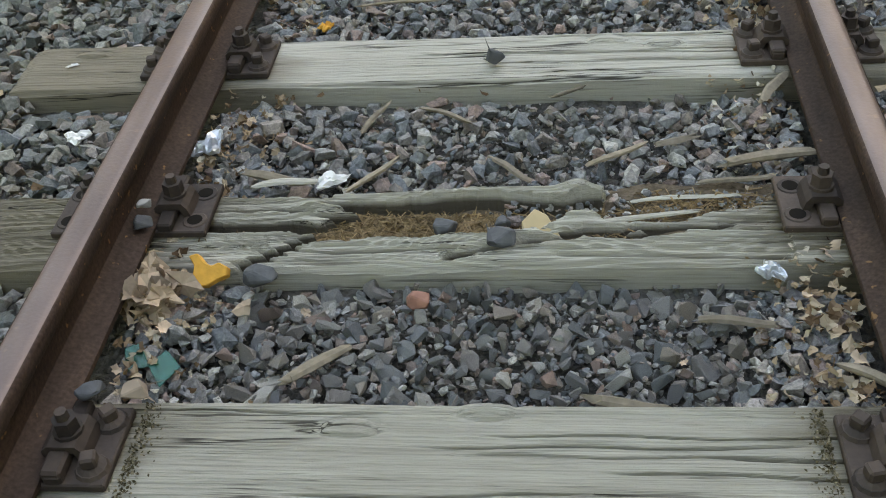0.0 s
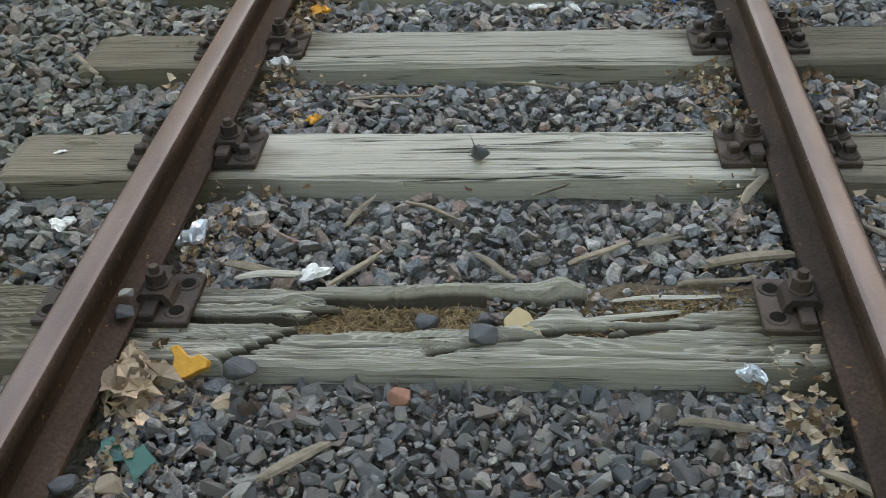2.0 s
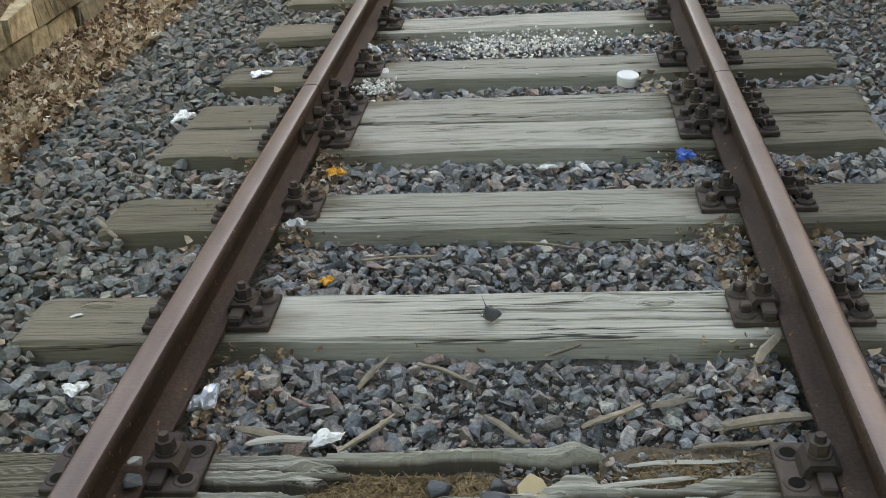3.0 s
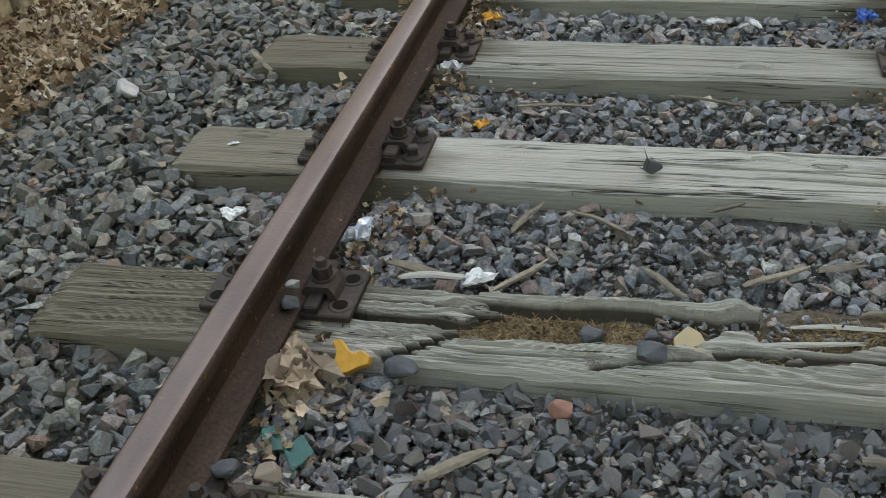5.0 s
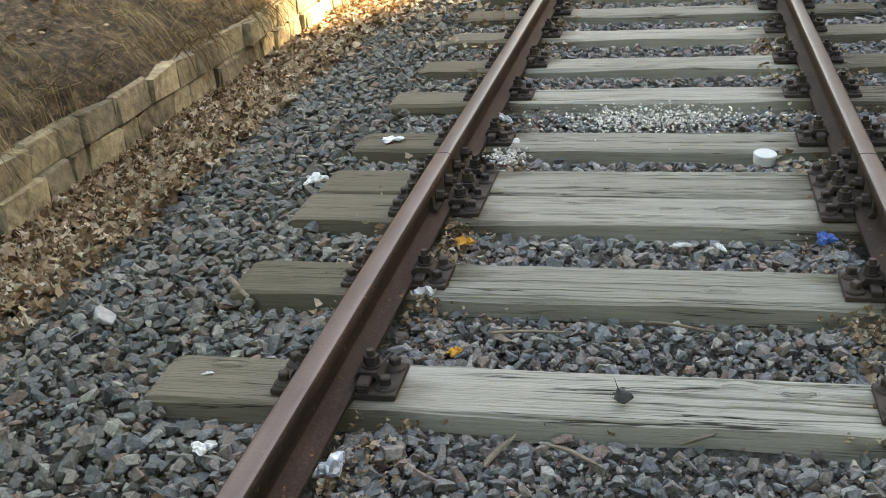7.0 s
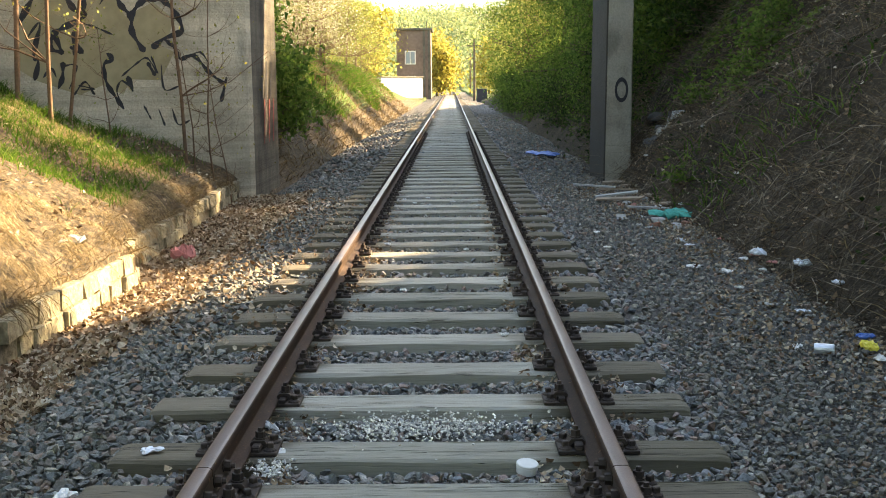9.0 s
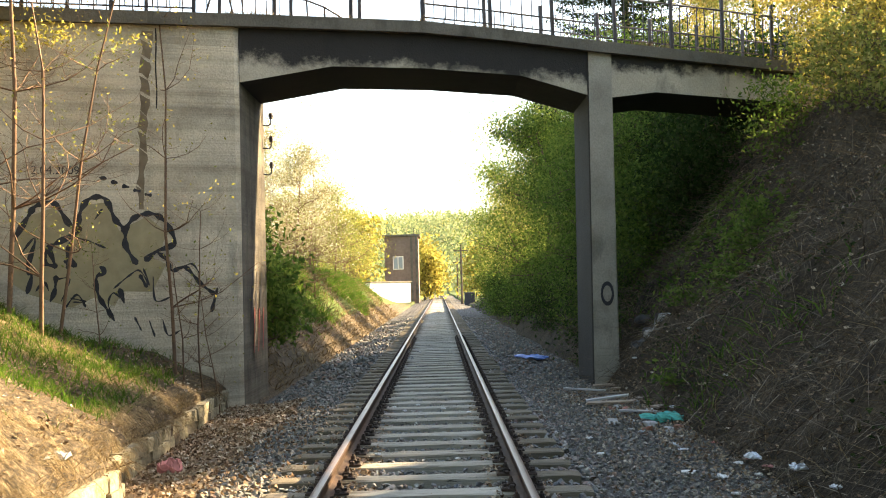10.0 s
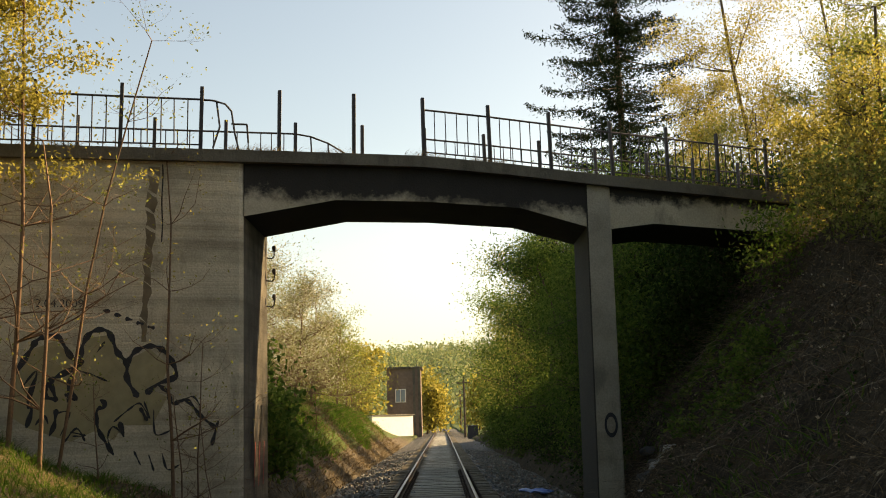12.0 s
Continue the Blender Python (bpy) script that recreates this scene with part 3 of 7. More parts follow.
def ground_z(x, y):
    x, y = np.asarray(x, float), np.asarray(y, float)
    depth = 1 - smooth(60, 125, y)                       # the cutting runs out
    wob = 0.12 * np.sin(x * 1.7 + y * 0.9) + 0.08 * np.sin(x * 3.1 - y * 2.3) + 0.05 * np.sin(x * 6.3 + y * 5.1)
    toe = 3.0 + 0.12 * np.sin(y * 0.6)
    r = np.clip(x - toe, 0, None)
    # the unseen crest at y below 12 is raised 0.8 m to shade the track
    right = np.minimum(1.22 * r, 4.75 + 0.8 * (1 - smooth(11.4, 12.7, y)) - 0.6 * smooth(12.0, 13.2, y) * (1 - smooth(16.2, 17.8, y)) + 0.04 * (r - 3.9)) - 0.25
    lump = np.sin(x * 2.9 + 1.3 * np.sin(y * 1.1)) * np.sin(y * 2.1 + 1.7 * np.sin(x * 1.3)) + 0.5 * np.sin(x * 7.1 + y * 3.3) * np.sin(y * 6.3 - x * 2.2)
    right = right + smooth(0.1, 1.2, r) * (wob * 1.3 + 0.1 * lump)
    wx = np.where(y < 18, wall_x(y), -2.75)
    l = np.clip(wx - x, 0, None)
    near = np.where(l > 0.035 + 0.05 * np.sin(y * 3.1) * np.sin(y * 1.3 + 1), 0.1 + 0.05 * np.sin(y * 2.3) * np.sin(y * 0.9) + 0.035 * np.sin(y * 7.1 + x * 3) * np.sin(y * 4.3) + np.minimum(0.85 * l, 0.2 + 0.44 * (l - 0.235)), -0.3 + l)
    near = np.minimum(near, 2.6 + 0.05 * l)
    back = np.minimum(1.0 * l, 2.3 + 0.1 * l) - 0.28
    left = np.where(y < 17.3, near, back) + smooth(0.15, 1.2, l) * wob * 0.7
    z = np.where(x > 0, right * np.where(x > toe, depth, 1), left * np.where(l > 0.1, depth, 1))
    z = np.where((x > wx) & (x < toe), -0.28, z)
    far = 47 * smooth(330, 760, y + 0.12 * np.abs(x - 40)) * (0.85 + 0.15 * np.sin(x * 0.012 + 1.0))
    return z + far


xs = np.concatenate([np.linspace(-900, -60, 15)[:-1], np.linspace(-60, -12, 17)[:-1], np.linspace(-12, -3.3, 56)[:-1], np.linspace(-3.3, -2.2, 40)[:-1], np.linspace(-2.2, 2.8, 6)[:-1],
                     np.linspace(2.8, 12, 62)[:-1], np.linspace(12, 60, 17)[:-1], np.linspace(60, 900, 15)])
ys = np.concatenate([np.linspace(-60, -4, 12)[:-1], np.linspace(-4, 30, 200)[:-1], np.linspace(30, 140, 90)[:-1], np.linspace(140, 1500, 60)])
X, Y = np.meshgrid(xs, ys)
GV = np.stack([X, Y, ground_z(X, Y)], 2).reshape(-1, 3)
nx, ny = len(xs), len(ys)
gi = (np.arange(ny - 1)[:, None] * nx + np.arange(nx - 1)[None]).reshape(-1, 1)
GF = gi + np.array([[0, 1, nx + 1, nx]])
ground = thing("ground", tri_mesh("ground", GV, GF, M_SOIL, False), Matrix(), "brown earth banks of a railway cutting with dry grass", "ground", kind="structure")


def bed_z(x):
    x = np.asarray(x, float)
    left = -0.075 - 0.17 * smooth(1.5, 2.5, -x)
    right = -0.075 - 0.11 * smooth(1.35, 2.4, x)
    return np.where(x < 0, left, right)


bx = np.linspace(-2.75, 3.1, 60)
by = np.concatenate([np.linspace(-3, 24, 240)[:-1], np.linspace(24, 230, 90)])
X, Y = np.meshgrid(bx, by)
BV = np.stack([X, Y, bed_z(X) + 0.012 * np.sin(X * 9 + Y * 7) * np.sin(Y * 5.3)], 2).reshape(-1, 3)
nx, ny = len(bx), len(by)
gi = (np.arange(ny - 1)[:, None] * nx + np.arange(nx - 1)[None]).reshape(-1, 1)
ballast = thing("ballast", tri_mesh("ballast", BV, gi + np.array([[0, 1, nx + 1, nx]]), M_BED, False), Matrix(), "dark grey crushed stone track ballast", "ballast", kind="structure")

# ---- sleepers ----
HALF = 1.28


def sleeper_mesh(name, seed, width, nu, nv, knots=(), cracks=9, height=0.16, level=None):
    """A worn timber sleeper: long grain, drying cracks, knots and rounded edges. level(u, v): extra height."""
    rng = np.random.default_rng(seed)
    u, v = np.linspace(-HALF, HALF, nu), np.linspace(-width / 2, width / 2, nv)
    U, Vv = np.meshgrid(u, v)
    Z = np.zeros_like(U)
    for f, a in ((3, 0.003), (11, 0.0015)):
        Z += a * np.sin(U * f * 0.35 + seed) * np.cos(Vv * f * 9 + seed * 2 + 0.6 * np.sin(U * 1.3 + seed))
    grain, at_v = rng.normal(0, 1, 130), np.linspace(-0.16, 0.16, 130)
    grain = grain - 0.6 * np.roll(grain, 1)
    Z += 0.0005 * np.interp(Vv + 0.006 * np.sin(U * 1.9 + seed) + 0.003 * np.sin(U * 5.3 + 2 * seed), at_v, grain)
    sag = rng.normal(0, 1, 40)
    Z += 0.0016 * np.interp(U, np.linspace(-HALF, HALF, 40), sag) * (Vv / width)
    for k in range(cracks):
        c, x0, ln = rng.uniform(-0.46, 0.46) * width, rng.uniform(-1.2, 1.0), rng.uniform(0.25, 1.1)
        line = c + 0.008 * np.sin(U * rng.uniform(1.5, 4) + k) + 0.003 * np.sin(U * 17 + k)
        along = smooth(x0 - 0.1, x0 + 0.05, U) * (1 - smooth(x0 + ln, x0 + ln + 0.15, U))
        Z -= rng.uniform(0.008, 0.02) * np.exp(-((Vv - line) / rng.uniform(0.0014, 0.0028)) ** 2) * along
    for kx, ky in knots:
        r2 = ((U - kx) / 0.05) ** 2 + ((Vv - ky) / 0.02) ** 2
        Z += 0.010 * np.exp(-r2) - 0.005 * np.exp(-((np.sqrt(r2) - 1.1) / 0.18) ** 2)
    e = np.abs(Vv) / (width / 2)
    Z -= 0.012 * smooth(0.86, 1.0, e) ** 2 * (1 + 0.5 * np.sin(U * 5 + seed)) + 0.008 * smooth(HALF - 0.03, HALF, np.abs(U))
    if level:
        Z = Z + level(U, Vv)
    W2 = Vv + 0.004 * np.sin(U * 2.2 + seed) * e
    top = np.stack([U, W2, Z], 2).reshape(-1, 3)
    low = top.copy()
    low[:, 2] = -height
    gi = (np.arange(nv - 1)[:, None] * nu + np.arange(nu - 1)[None]).reshape(-1, 1)
    F = [gi + np.array([[0, 1, nu + 1, nu]])]
    n = nu * nv
    rim = np.concatenate([np.arange(nu), np.arange(1, nv) * nu + nu - 1, (nv - 1) * nu + np.arange(nu - 2, -1, -1), np.arange(nv - 2, 0, -1) * nu])
    F.append(np.stack([np.roll(rim, -1), rim, rim + n, np.roll(rim, -1) + n], 1))
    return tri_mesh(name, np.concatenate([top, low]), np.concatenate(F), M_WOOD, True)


def rotten(U, Vv):
    """The decayed sleeper: a split left log, a long front beam that rises to the far end, a thin rear beam and a hollow."""
    rng = np.random.default_rng(77)
    at_u = np.linspace(-0.8, 0.8, 260)
    jag = lambda a: 0.35 * a * np.interp(U, at_u, rng.normal(0, 1, 260)) + 1.6 * a * np.interp(U, at_u[::6], rng.normal(0, 1, 44))
    v = Vv / 0.25 + 0.5
    lane = lambda x, lo, hi, soft=0.02: smooth(lo - soft, lo + soft, x) * (1 - smooth(hi - soft, hi + soft, x))
    # left log, cut short with a frayed end, and the piece in front of it
    end_a = -0.30 + 0.03 * np.sin(v * 37) + 0.025 * np.sin(v * 83)
    log_a = lane(v, 0.58 + jag(0.008), 0.93 + jag(0.006)) * (1 - smooth(end_a - 0.03, end_a + 0.01, U))
    end_b = -0.34 - 0.34 * np.clip(0.46 - v, 0, 1) + 0.012 * np.sin(v * 90)
    log_b = lane(v, -1.0, 0.455 + jag(0.008), 0.012) * (1 - smooth(end_b - 0.02, end_b + 0.004, U))
    # front beam
    crest = np.interp(U, [-0.6, -0.4, -0.2, 0.0, 0.1, 0.17, 0.22, 0.26, 0.36, 0.46, 0.55, 0.62, 0.7], [0.3, 0.36, 0.39, 0.36, 0.45, 0.6, 0.62, 0.5, 0.58, 0.66, 0.76, 0.9, 1.2]) + jag(0.012)
    beam_c = (1 - smooth(crest - 0.03, crest + 0.025, v)) * smooth(end_b + 0.02, end_b + 0.035, U)
    # rear beam with a raised knob, thin in the middle
    low_d = np.interp(U, [-0.34, -0.2, -0.05, 0.08, 0.16, 0.24, 0.28], [0.84, 0.83, 0.9, 0.85, 0.8, 0.9, 1.3]) + jag(0.01)
    beam_d = smooth(low_d - 0.02, low_d + 0.03, v) * smooth(-0.36, -0.33, U) * (1 - smooth(0.26, 0.3, U))
    far_end = smooth(0.62, 0.7, np.abs(U))
    solid = np.clip(np.maximum.reduce([log_a, log_b, beam_c, beam_d, far_end * (v < 0.94)]), 0, 1)
    line = lambda c, w, lo, hi: np.exp(-((v - c) / w) ** 2) * smooth(lo - 0.02, lo + 0.02, U) * (1 - smooth(hi - 0.03, hi + 0.01, U))
    cut = 0.06 * line(0.12 + 0.9 * (U + 0.06) + jag(0.004), 0.035, -0.07, 0.12)
    cut = cut + 0.06 * line(0.3 + 0.42 * (U - 0.1) + jag(0.008), 0.035, 0.08, 0.4)
    cut = cut + 0.045 * line(0.44 + 0.2 * (U - 0.2) + jag(0.008), 0.026, 0.12, 0.5)
    cut = cut + 0.045 * line(0.7 + 0.04 * np.sin(U * 9) + jag(0.006), 0.02, -0.62, -0.36) + 0.035 * line(0.25 + 0.03 * np.sin(U * 11), 0.018, -0.7, -0.45)
    cut = cut + 0.03 * line(0.2 + 0.05 * U, 0.014, -0.3, -0.05) + 0.03 * line(0.1 - 0.03 * U, 0.014, 0.15, 0.6)
    at_v = np.linspace(-0.2, 1.3, 150)
    fibre = 0.0036 * np.interp(v + 0.05 * np.sin(U * 4.1) + 0.03 * np.sin(U * 9.7 + 1), at_v, rng.normal(0, 1, 150))
    knob = 0.022 * np.exp(-((U - 0.19) / 0.035) ** 2 - ((v - 0.93) / 0.1) ** 2) + 0.016 * np.exp(-((U + 0.37) / 0.04) ** 2 - ((v - 0.74) / 0.13) ** 2) + 0.014 * np.exp(-((U - 0.19) / 0.05) ** 2 - ((v - 0.56) / 0.06) ** 2)
    sag = -0.012 * smooth(0.0, 0.25, 0.25 - v) * smooth(-0.5, -0.3, U) * (1 - smooth(0.1, 0.4, U)) + 0.008 * np.sin(U * 7 + 1) * (np.abs(U) < 0.6)
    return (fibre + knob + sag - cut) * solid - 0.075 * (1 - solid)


SLEEPERS = [(0.12, 0.24), (0.78, 0.24), (1.44, 0.24), (2.045, 0.25), (2.728, 0.23), (3.37, 0.245), (3.99, 0.262), (4.265, 0.262), (4.77, 0.24), (5.46, 0.24), (6.10, 0.24), (6.79, 0.24)]
near_knots = {2: [(-0.2, 0.06), (0.03, 0.1)], 4: [(0.26, 0.07), (-1.1, 0.06), (0.4, 0.05)], 5: [(0.24, -0.02)], 6: [(0.3, 0.0)]}
variants = [sleeper_mesh("sleeper", 40 + i, 0.24, 44, 12, (), 7) for i in range(4)]
y, k = 6.79, 0
while y < 150:
    y += 0.655 + 0.02 * math.sin(k * 2.3)
    k += 1
    SLEEPERS.append((y, 0.24))
for i, (yc, w) in enumerate(SLEEPERS):
    if 1 < i < 10:
        me = sleeper_mesh("sleeper", 11 + i, w, (520 if i == 3 else 180) if i < 6 else 120, (110 if i == 3 else 110) if i < 6 else 40, near_knots.get(i, ()), 5 if i == 3 else 8, 0.16, rotten if i == 3 else None)
    else:
        me = variants[i % 4]
    lab = "decayed grey timber sleeper split open with a rotten hollow" if i == 3 else "weathered grey timber railway sleeper with drying cracks bedded in ballast"
    thing("sleeper", me, pose(0.01 * math.sin(i * 1.9), yc, 0.003 * math.sin(i * 3.1) if i > 4 else 0, 0, 0, 0.35 * math.sin(i * 5.1) if i > 7 else 0), lab, "sleeper", "track sleepers")

BEHIND = [0.12 - 0.66 * k for k in range(1, 10)]       # the track goes on behind
for i, yc in enumerate(BEHIND):
    thing("sleeper", variants[i % 4], pose(0.01 * math.sin(i * 2.7), yc, 0, 0, 0, 0.3 * math.sin(i * 3.3)), "weathered grey timber railway sleeper with drying cracks bedded in ballast", "sleeper", "track sleepers")

# crumbled rot in the hollow
rng = np.random.default_rng(5)
n = 2600
px = np.where(rng.random(n) < 0.7, rng.uniform(-0.36, 0.02, n), rng.uniform(0.0, 0.6, n))
py = 2.045 + (rng.uniform(0.36, 0.8, n) - 0.5) * 0.25 + np.where(px > 0.28, rng.uniform(0, 0.06, n), 0)
keep = (px < 0.3) | (py > 2.045 + 0.01 + 0.1 * (px - 0.3))
C = np.stack([px, py, -0.042 + 0.02 * smooth(0.1, 0.4, px) + 0.012 * rng.random(n)], 1)[keep]
d = np.stack([rng.normal(size=len(C)), 0.5 * rng.normal(size=len(C)), 0.25 * rng.normal(size=len(C))], 1)
d /= np.linalg.norm(d, axis=1, keepdims=True)
ln = rng.uniform(0.006, 0.022, (len(C), 1))
V, F = tubes(np.concatenate([C - d * ln, C + d * ln, rng.uniform(0.001, 0.0028, (len(C), 1)), rng.uniform(0.0006, 0.0015, (len(C), 1))], 1), 4)
thing("rotten_wood_chips", tri_mesh("rotten_wood_chips", V, F, M_ROT), Matrix(), "crumbled orange-brown rotten wood chips in the hollow sleeper", "wood chips", kind="stuff")
X, Y = np.meshgrid(np.linspace(-0.42, 0.66, 60), np.linspace(1.99, 2.21, 14))
Z = -0.046 + 0.02 * smooth(0.1, 0.4, X) + 0.006 * np.sin(X * 40 + Y * 70) * np.sin(Y * 90)
gi = (np.arange(13)[:, None] * 60 + np.arange(59)[None]).reshape(-1, 1)
thing("rotten_core", tri_mesh("rotten_core", np.stack([X, Y, Z], 2).reshape(-1, 3), gi + np.array([[0, 1, 61, 60]]), M_CRUMB), Matrix(), "brown decayed wood dust filling the hollow sleeper", "wood dust", kind="stuff")

rng = np.random.default_rng(6)
C = np.stack([rng.uniform(0.0, 0.62, 260), rng.uniform(2.06, 2.17, 260), rng.uniform(-0.03, -0.015, 260)], 1)
C[:, 1] += 0.05 * (C[:, 0] - 0.3)
V, F = heap(C, rng.uniform(0.004, 0.013, 260) * np.where(rng.random(260) < 0.12, 1.8, 1), rng)
thing("grit", tri_mesh("grit", V, F, M_STONE), Matrix(), "grey grit and small stones in the hollow sleeper", "grit", kind="stuff")

# ---- rails ----
RAIL_X, PLATE, TOP = 0.751, 0.016, 0.165
half = [(0.0, 0.1492), (0.016, 0.1488), (0.026, 0.1468), (0.0315, 0.1425), (0.0335, 0.136), (0.0335, 0.115), (0.031, 0.111), (0.012, 0.099), (0.008, 0.090),
        (0.007, 0.06), (0.009, 0.036), (0.018, 0.027), (0.056, 0.0145), (0.062, 0.011), (0.0625, 0.0)]
profile = half + [(-x, z) for x, z in half[:0:-1]]
JOINT = 4.12


def rail_mesh(y0, y1):
    bm = extrude_xz(bmesh.new(), profile, y0, y1)
    me = bm_mesh("rail", bm, M_RAIL, True)
    me.set_sharp_from_angle(angle=radians(38))
    return me


rail_near, rail_far = rail_mesh(-6, JOINT - 0.003), rail_mesh(JOINT + 0.003, 230)
for sx in (-1, 1):
    for me in (rail_near, rail_far):
        thing("rail", me, pose(sx * RAIL_X, 0, PLATE), "rust-brown steel rail with a worn running surface", "rail", "rails of the track")

# ---- rail fastenings ----
def clamp_bm():
    bm = bmesh.new()
    pts = [(0.052, 0.026), (0.052, 0.040), (0.064, 0.050), (0.112, 0.050), (0.122, 0.036), (0.128, 0.014), (0.112, 0.014), (0.106, 0.034), (0.078, 0.034), (0.070, 0.026)]
    return extrude_xz(bm, pts, -0.036, 0.036)


def bolt_bm():
    bm = bmesh.new()
    add_cyl(bm, 0.026, 0.025, 0.050, 0.056, 12)
    add_cyl(bm, 0.022, 0.021, 0.056, 0.082, 6, spin=0.3)
    add_cyl(bm, 0.012, 0.0105, 0.082, 0.098, 8)
    return bm


def screw_bm():
    bm = bmesh.new()
    add_cyl(bm, 0.030, 0.026, 0.014, 0.022, 12)
    add_cyl(bm, 0.024, 0.015, 0.022, 0.028, 12)
    add_box(bm, -0.0135, 0.0135, -0.0135, 0.0135, 0.026, 0.050, 0.004)
    return bm


def plate_bm(hy=0.085):
    bm = bmesh.new()
    add_box(bm, -0.168, 0.168, -hy, hy, -0.002, 0.015, 0.003)
    for s in (-1, 1):
        add_box(bm, s * 0.083 - 0.016, s * 0.083 + 0.016, -hy, hy, 0.013, 0.034, 0.004)
    return bm


def rib_bm():
    return box_bm(0.064, 0.1, -0.083, -0.032, 0.014, 0.042, bevel=0.005)


def hole_bm():
    bm = bmesh.new()
    add_cyl(bm, 0.027, 0.024, 0.0145, 0.0175, 14)
    return bm


me_clamp, me_bolt, me_screw = bm_mesh("clamp", clamp_bm(), M_IRON), bm_mesh("bolt", bolt_bm(), M_IRON), bm_mesh("screw", screw_bm(), M_IRON)
me_plate, me_rib = bm_mesh("base_plate", plate_bm(), M_IRON), bm_mesh("rib", rib_bm(), M_IRON)
me_ring = bm_mesh("screw_hole_rim", hole_bm(), M_IRON)
# near-black disc on the plate stands in for the hole's inner shade
M_VOID = plain("hole_shade_black", (0.012, 0.01, 0.008), 0.95, 0, 0.3, 20, 0, 0.001, 0.1)
me_hole = bm_mesh("screw_hole", add_cyl(bmesh.new(), 0.0165, 0.0165, 0.016, 0.0182, 14), M_VOID)


def at(ob, x=0, y=0, z=0, rz=0):
    ob.matrix_basis = pose(x, y, z, 0, 0, rz)
    return ob


def fastening(screws, label):
    e = empty("rail_fastening", Matrix(), label, "rail fastening", "rail fastenings")
    part("base_plate", me_plate, M_IRON, e)
    for rz in (0, 180):
        part("clamp", me_clamp, M_IRON, e).matrix_basis = pose(0, 0, 0, 0, 0, rz)
        part("rib", me_rib, M_IRON, e).matrix_basis = pose(0, 0, 0, 0, 0, rz) @ Matrix.Diagonal((1, 1 if rz == 0 else -1, 1, 1))
        s = 1 if rz == 0 else -1
        at(part("bolt", me_bolt, M_IRON, e), s * 0.09, 0, 0, 20 * s)
        for sy in (-1, 1):
            if screws:
                at(part("screw", me_screw, M_IRON, e), s * 0.138, sy * 0.05, 0, 17 * sy + 30)
            else:
                at(part("screw_hole_rim", me_ring, M_IRON, e), s * 0.138, sy * 0.047)
                at(part("screw_hole", me_hole, M_VOID, e), s * 0.138, sy * 0.047)
    return e


fast, bare = fastening(True, "rusty iron base plate with clamps, bolts and screws"), fastening(False, "rusty iron base plate with empty screw holes")
used = {"fast": False, "bare": False}
for i, (yc, w) in enumerate(SLEEPERS):
    if yc > 34 or i in (6, 7):
        continue
    for sx in (-1, 1):
        src, key = (bare, "bare") if i == 3 else (fast, "fast")
        m = pose(sx * RAIL_X, yc + (0.045 if i == 3 else 0.0), 0.004, 0, 0, 0 if (i + sx) % 2 else 180)
        if used[key]:
            copy_thing(src, m)
        else:
            src.matrix_basis = m
            used[key] = True

me_long = bm_mesh("base_plate", plate_bm(0.235), M_IRON)
fish = [(0.010, 0.034), (0.020, 0.032), (0.034, 0.028), (0.034, 0.036), (0.022, 0.046), (0.020, 0.092), (0.029, 0.106), (0.029, 0.112), (0.010, 0.102)]
me_fish = bm_mesh("fishplate", extrude_xz(bmesh.new(), fish, -0.3, 0.3), M_IRON)


def nut_bm():
    bm = bmesh.new()
    for r0, r1, a, b, n in ((0.026, 0.026, 0.02, 0.026, 12), (0.023, 0.022, 0.026, 0.05, 6), (0.012, 0.011, 0.05, 0.066, 8)):
        bmesh.ops.create_cone(bm, cap_ends=True, segments=n, radius1=r0, radius2=r1, depth=b - a, matrix=pose((a + b) / 2, 0, 0.069, 0, 90, 0))
    return bm


me_nut = bm_mesh("fish_bolt", nut_bm(), M_IRON)
joint = empty("rail_joint", pose(-RAIL_X, JOINT, 0.004), "rusty bolted fishplate joint over a doubled sleeper", "rail joint", "rail joints")
part("base_plate", me_long, M_IRON, joint)
for rz in (0, 180):
    s = 1 if rz == 0 else -1
    at(part("fishplate", me_fish, M_IRON, joint), 0, 0, PLATE - 0.004, rz)
    for yy in (-0.24, -0.08, 0.08, 0.24):
        at(part("fish_bolt", me_nut, M_IRON, joint), 0, yy, PLATE - 0.004, rz)
    for yy in (-0.16, 0.0, 0.16):
        at(part("clamp", me_clamp, M_IRON, joint), 0, yy, 0, rz)
        at(part("bolt", me_bolt, M_IRON, joint), s * 0.09, yy, 0, 15)
    for yy in (-0.2, -0.08, 0.08, 0.2):
        at(part("screw", me_screw, M_IRON, joint), s * 0.14, yy, 0, 25 + yy * 90)
copy_thing(joint, pose(RAIL_X, JOINT, 0.004))

# ---- footbridge over the cutting ----
SK, X0, Y0 = 0.36, -2.85, 16.75       # skew of the bridge's face in plan, its corner


def front_y(x):
    return Y0 + SK * (x - X0)


def deck_top(x):
    return float(np.interp(x, [-14, -5.8, -2.35, 0, 1.4, 2.9, 6.7, 9.5], [5.5, 5.72, 5.84, 5.90, 5.85, 5.76, 5.60, 5.5]))


WIDE = 2.0
bridge = empty("footbridge", pose(0, 0, 0), "old concrete footbridge with stained haunched beams over the track", "bridge")
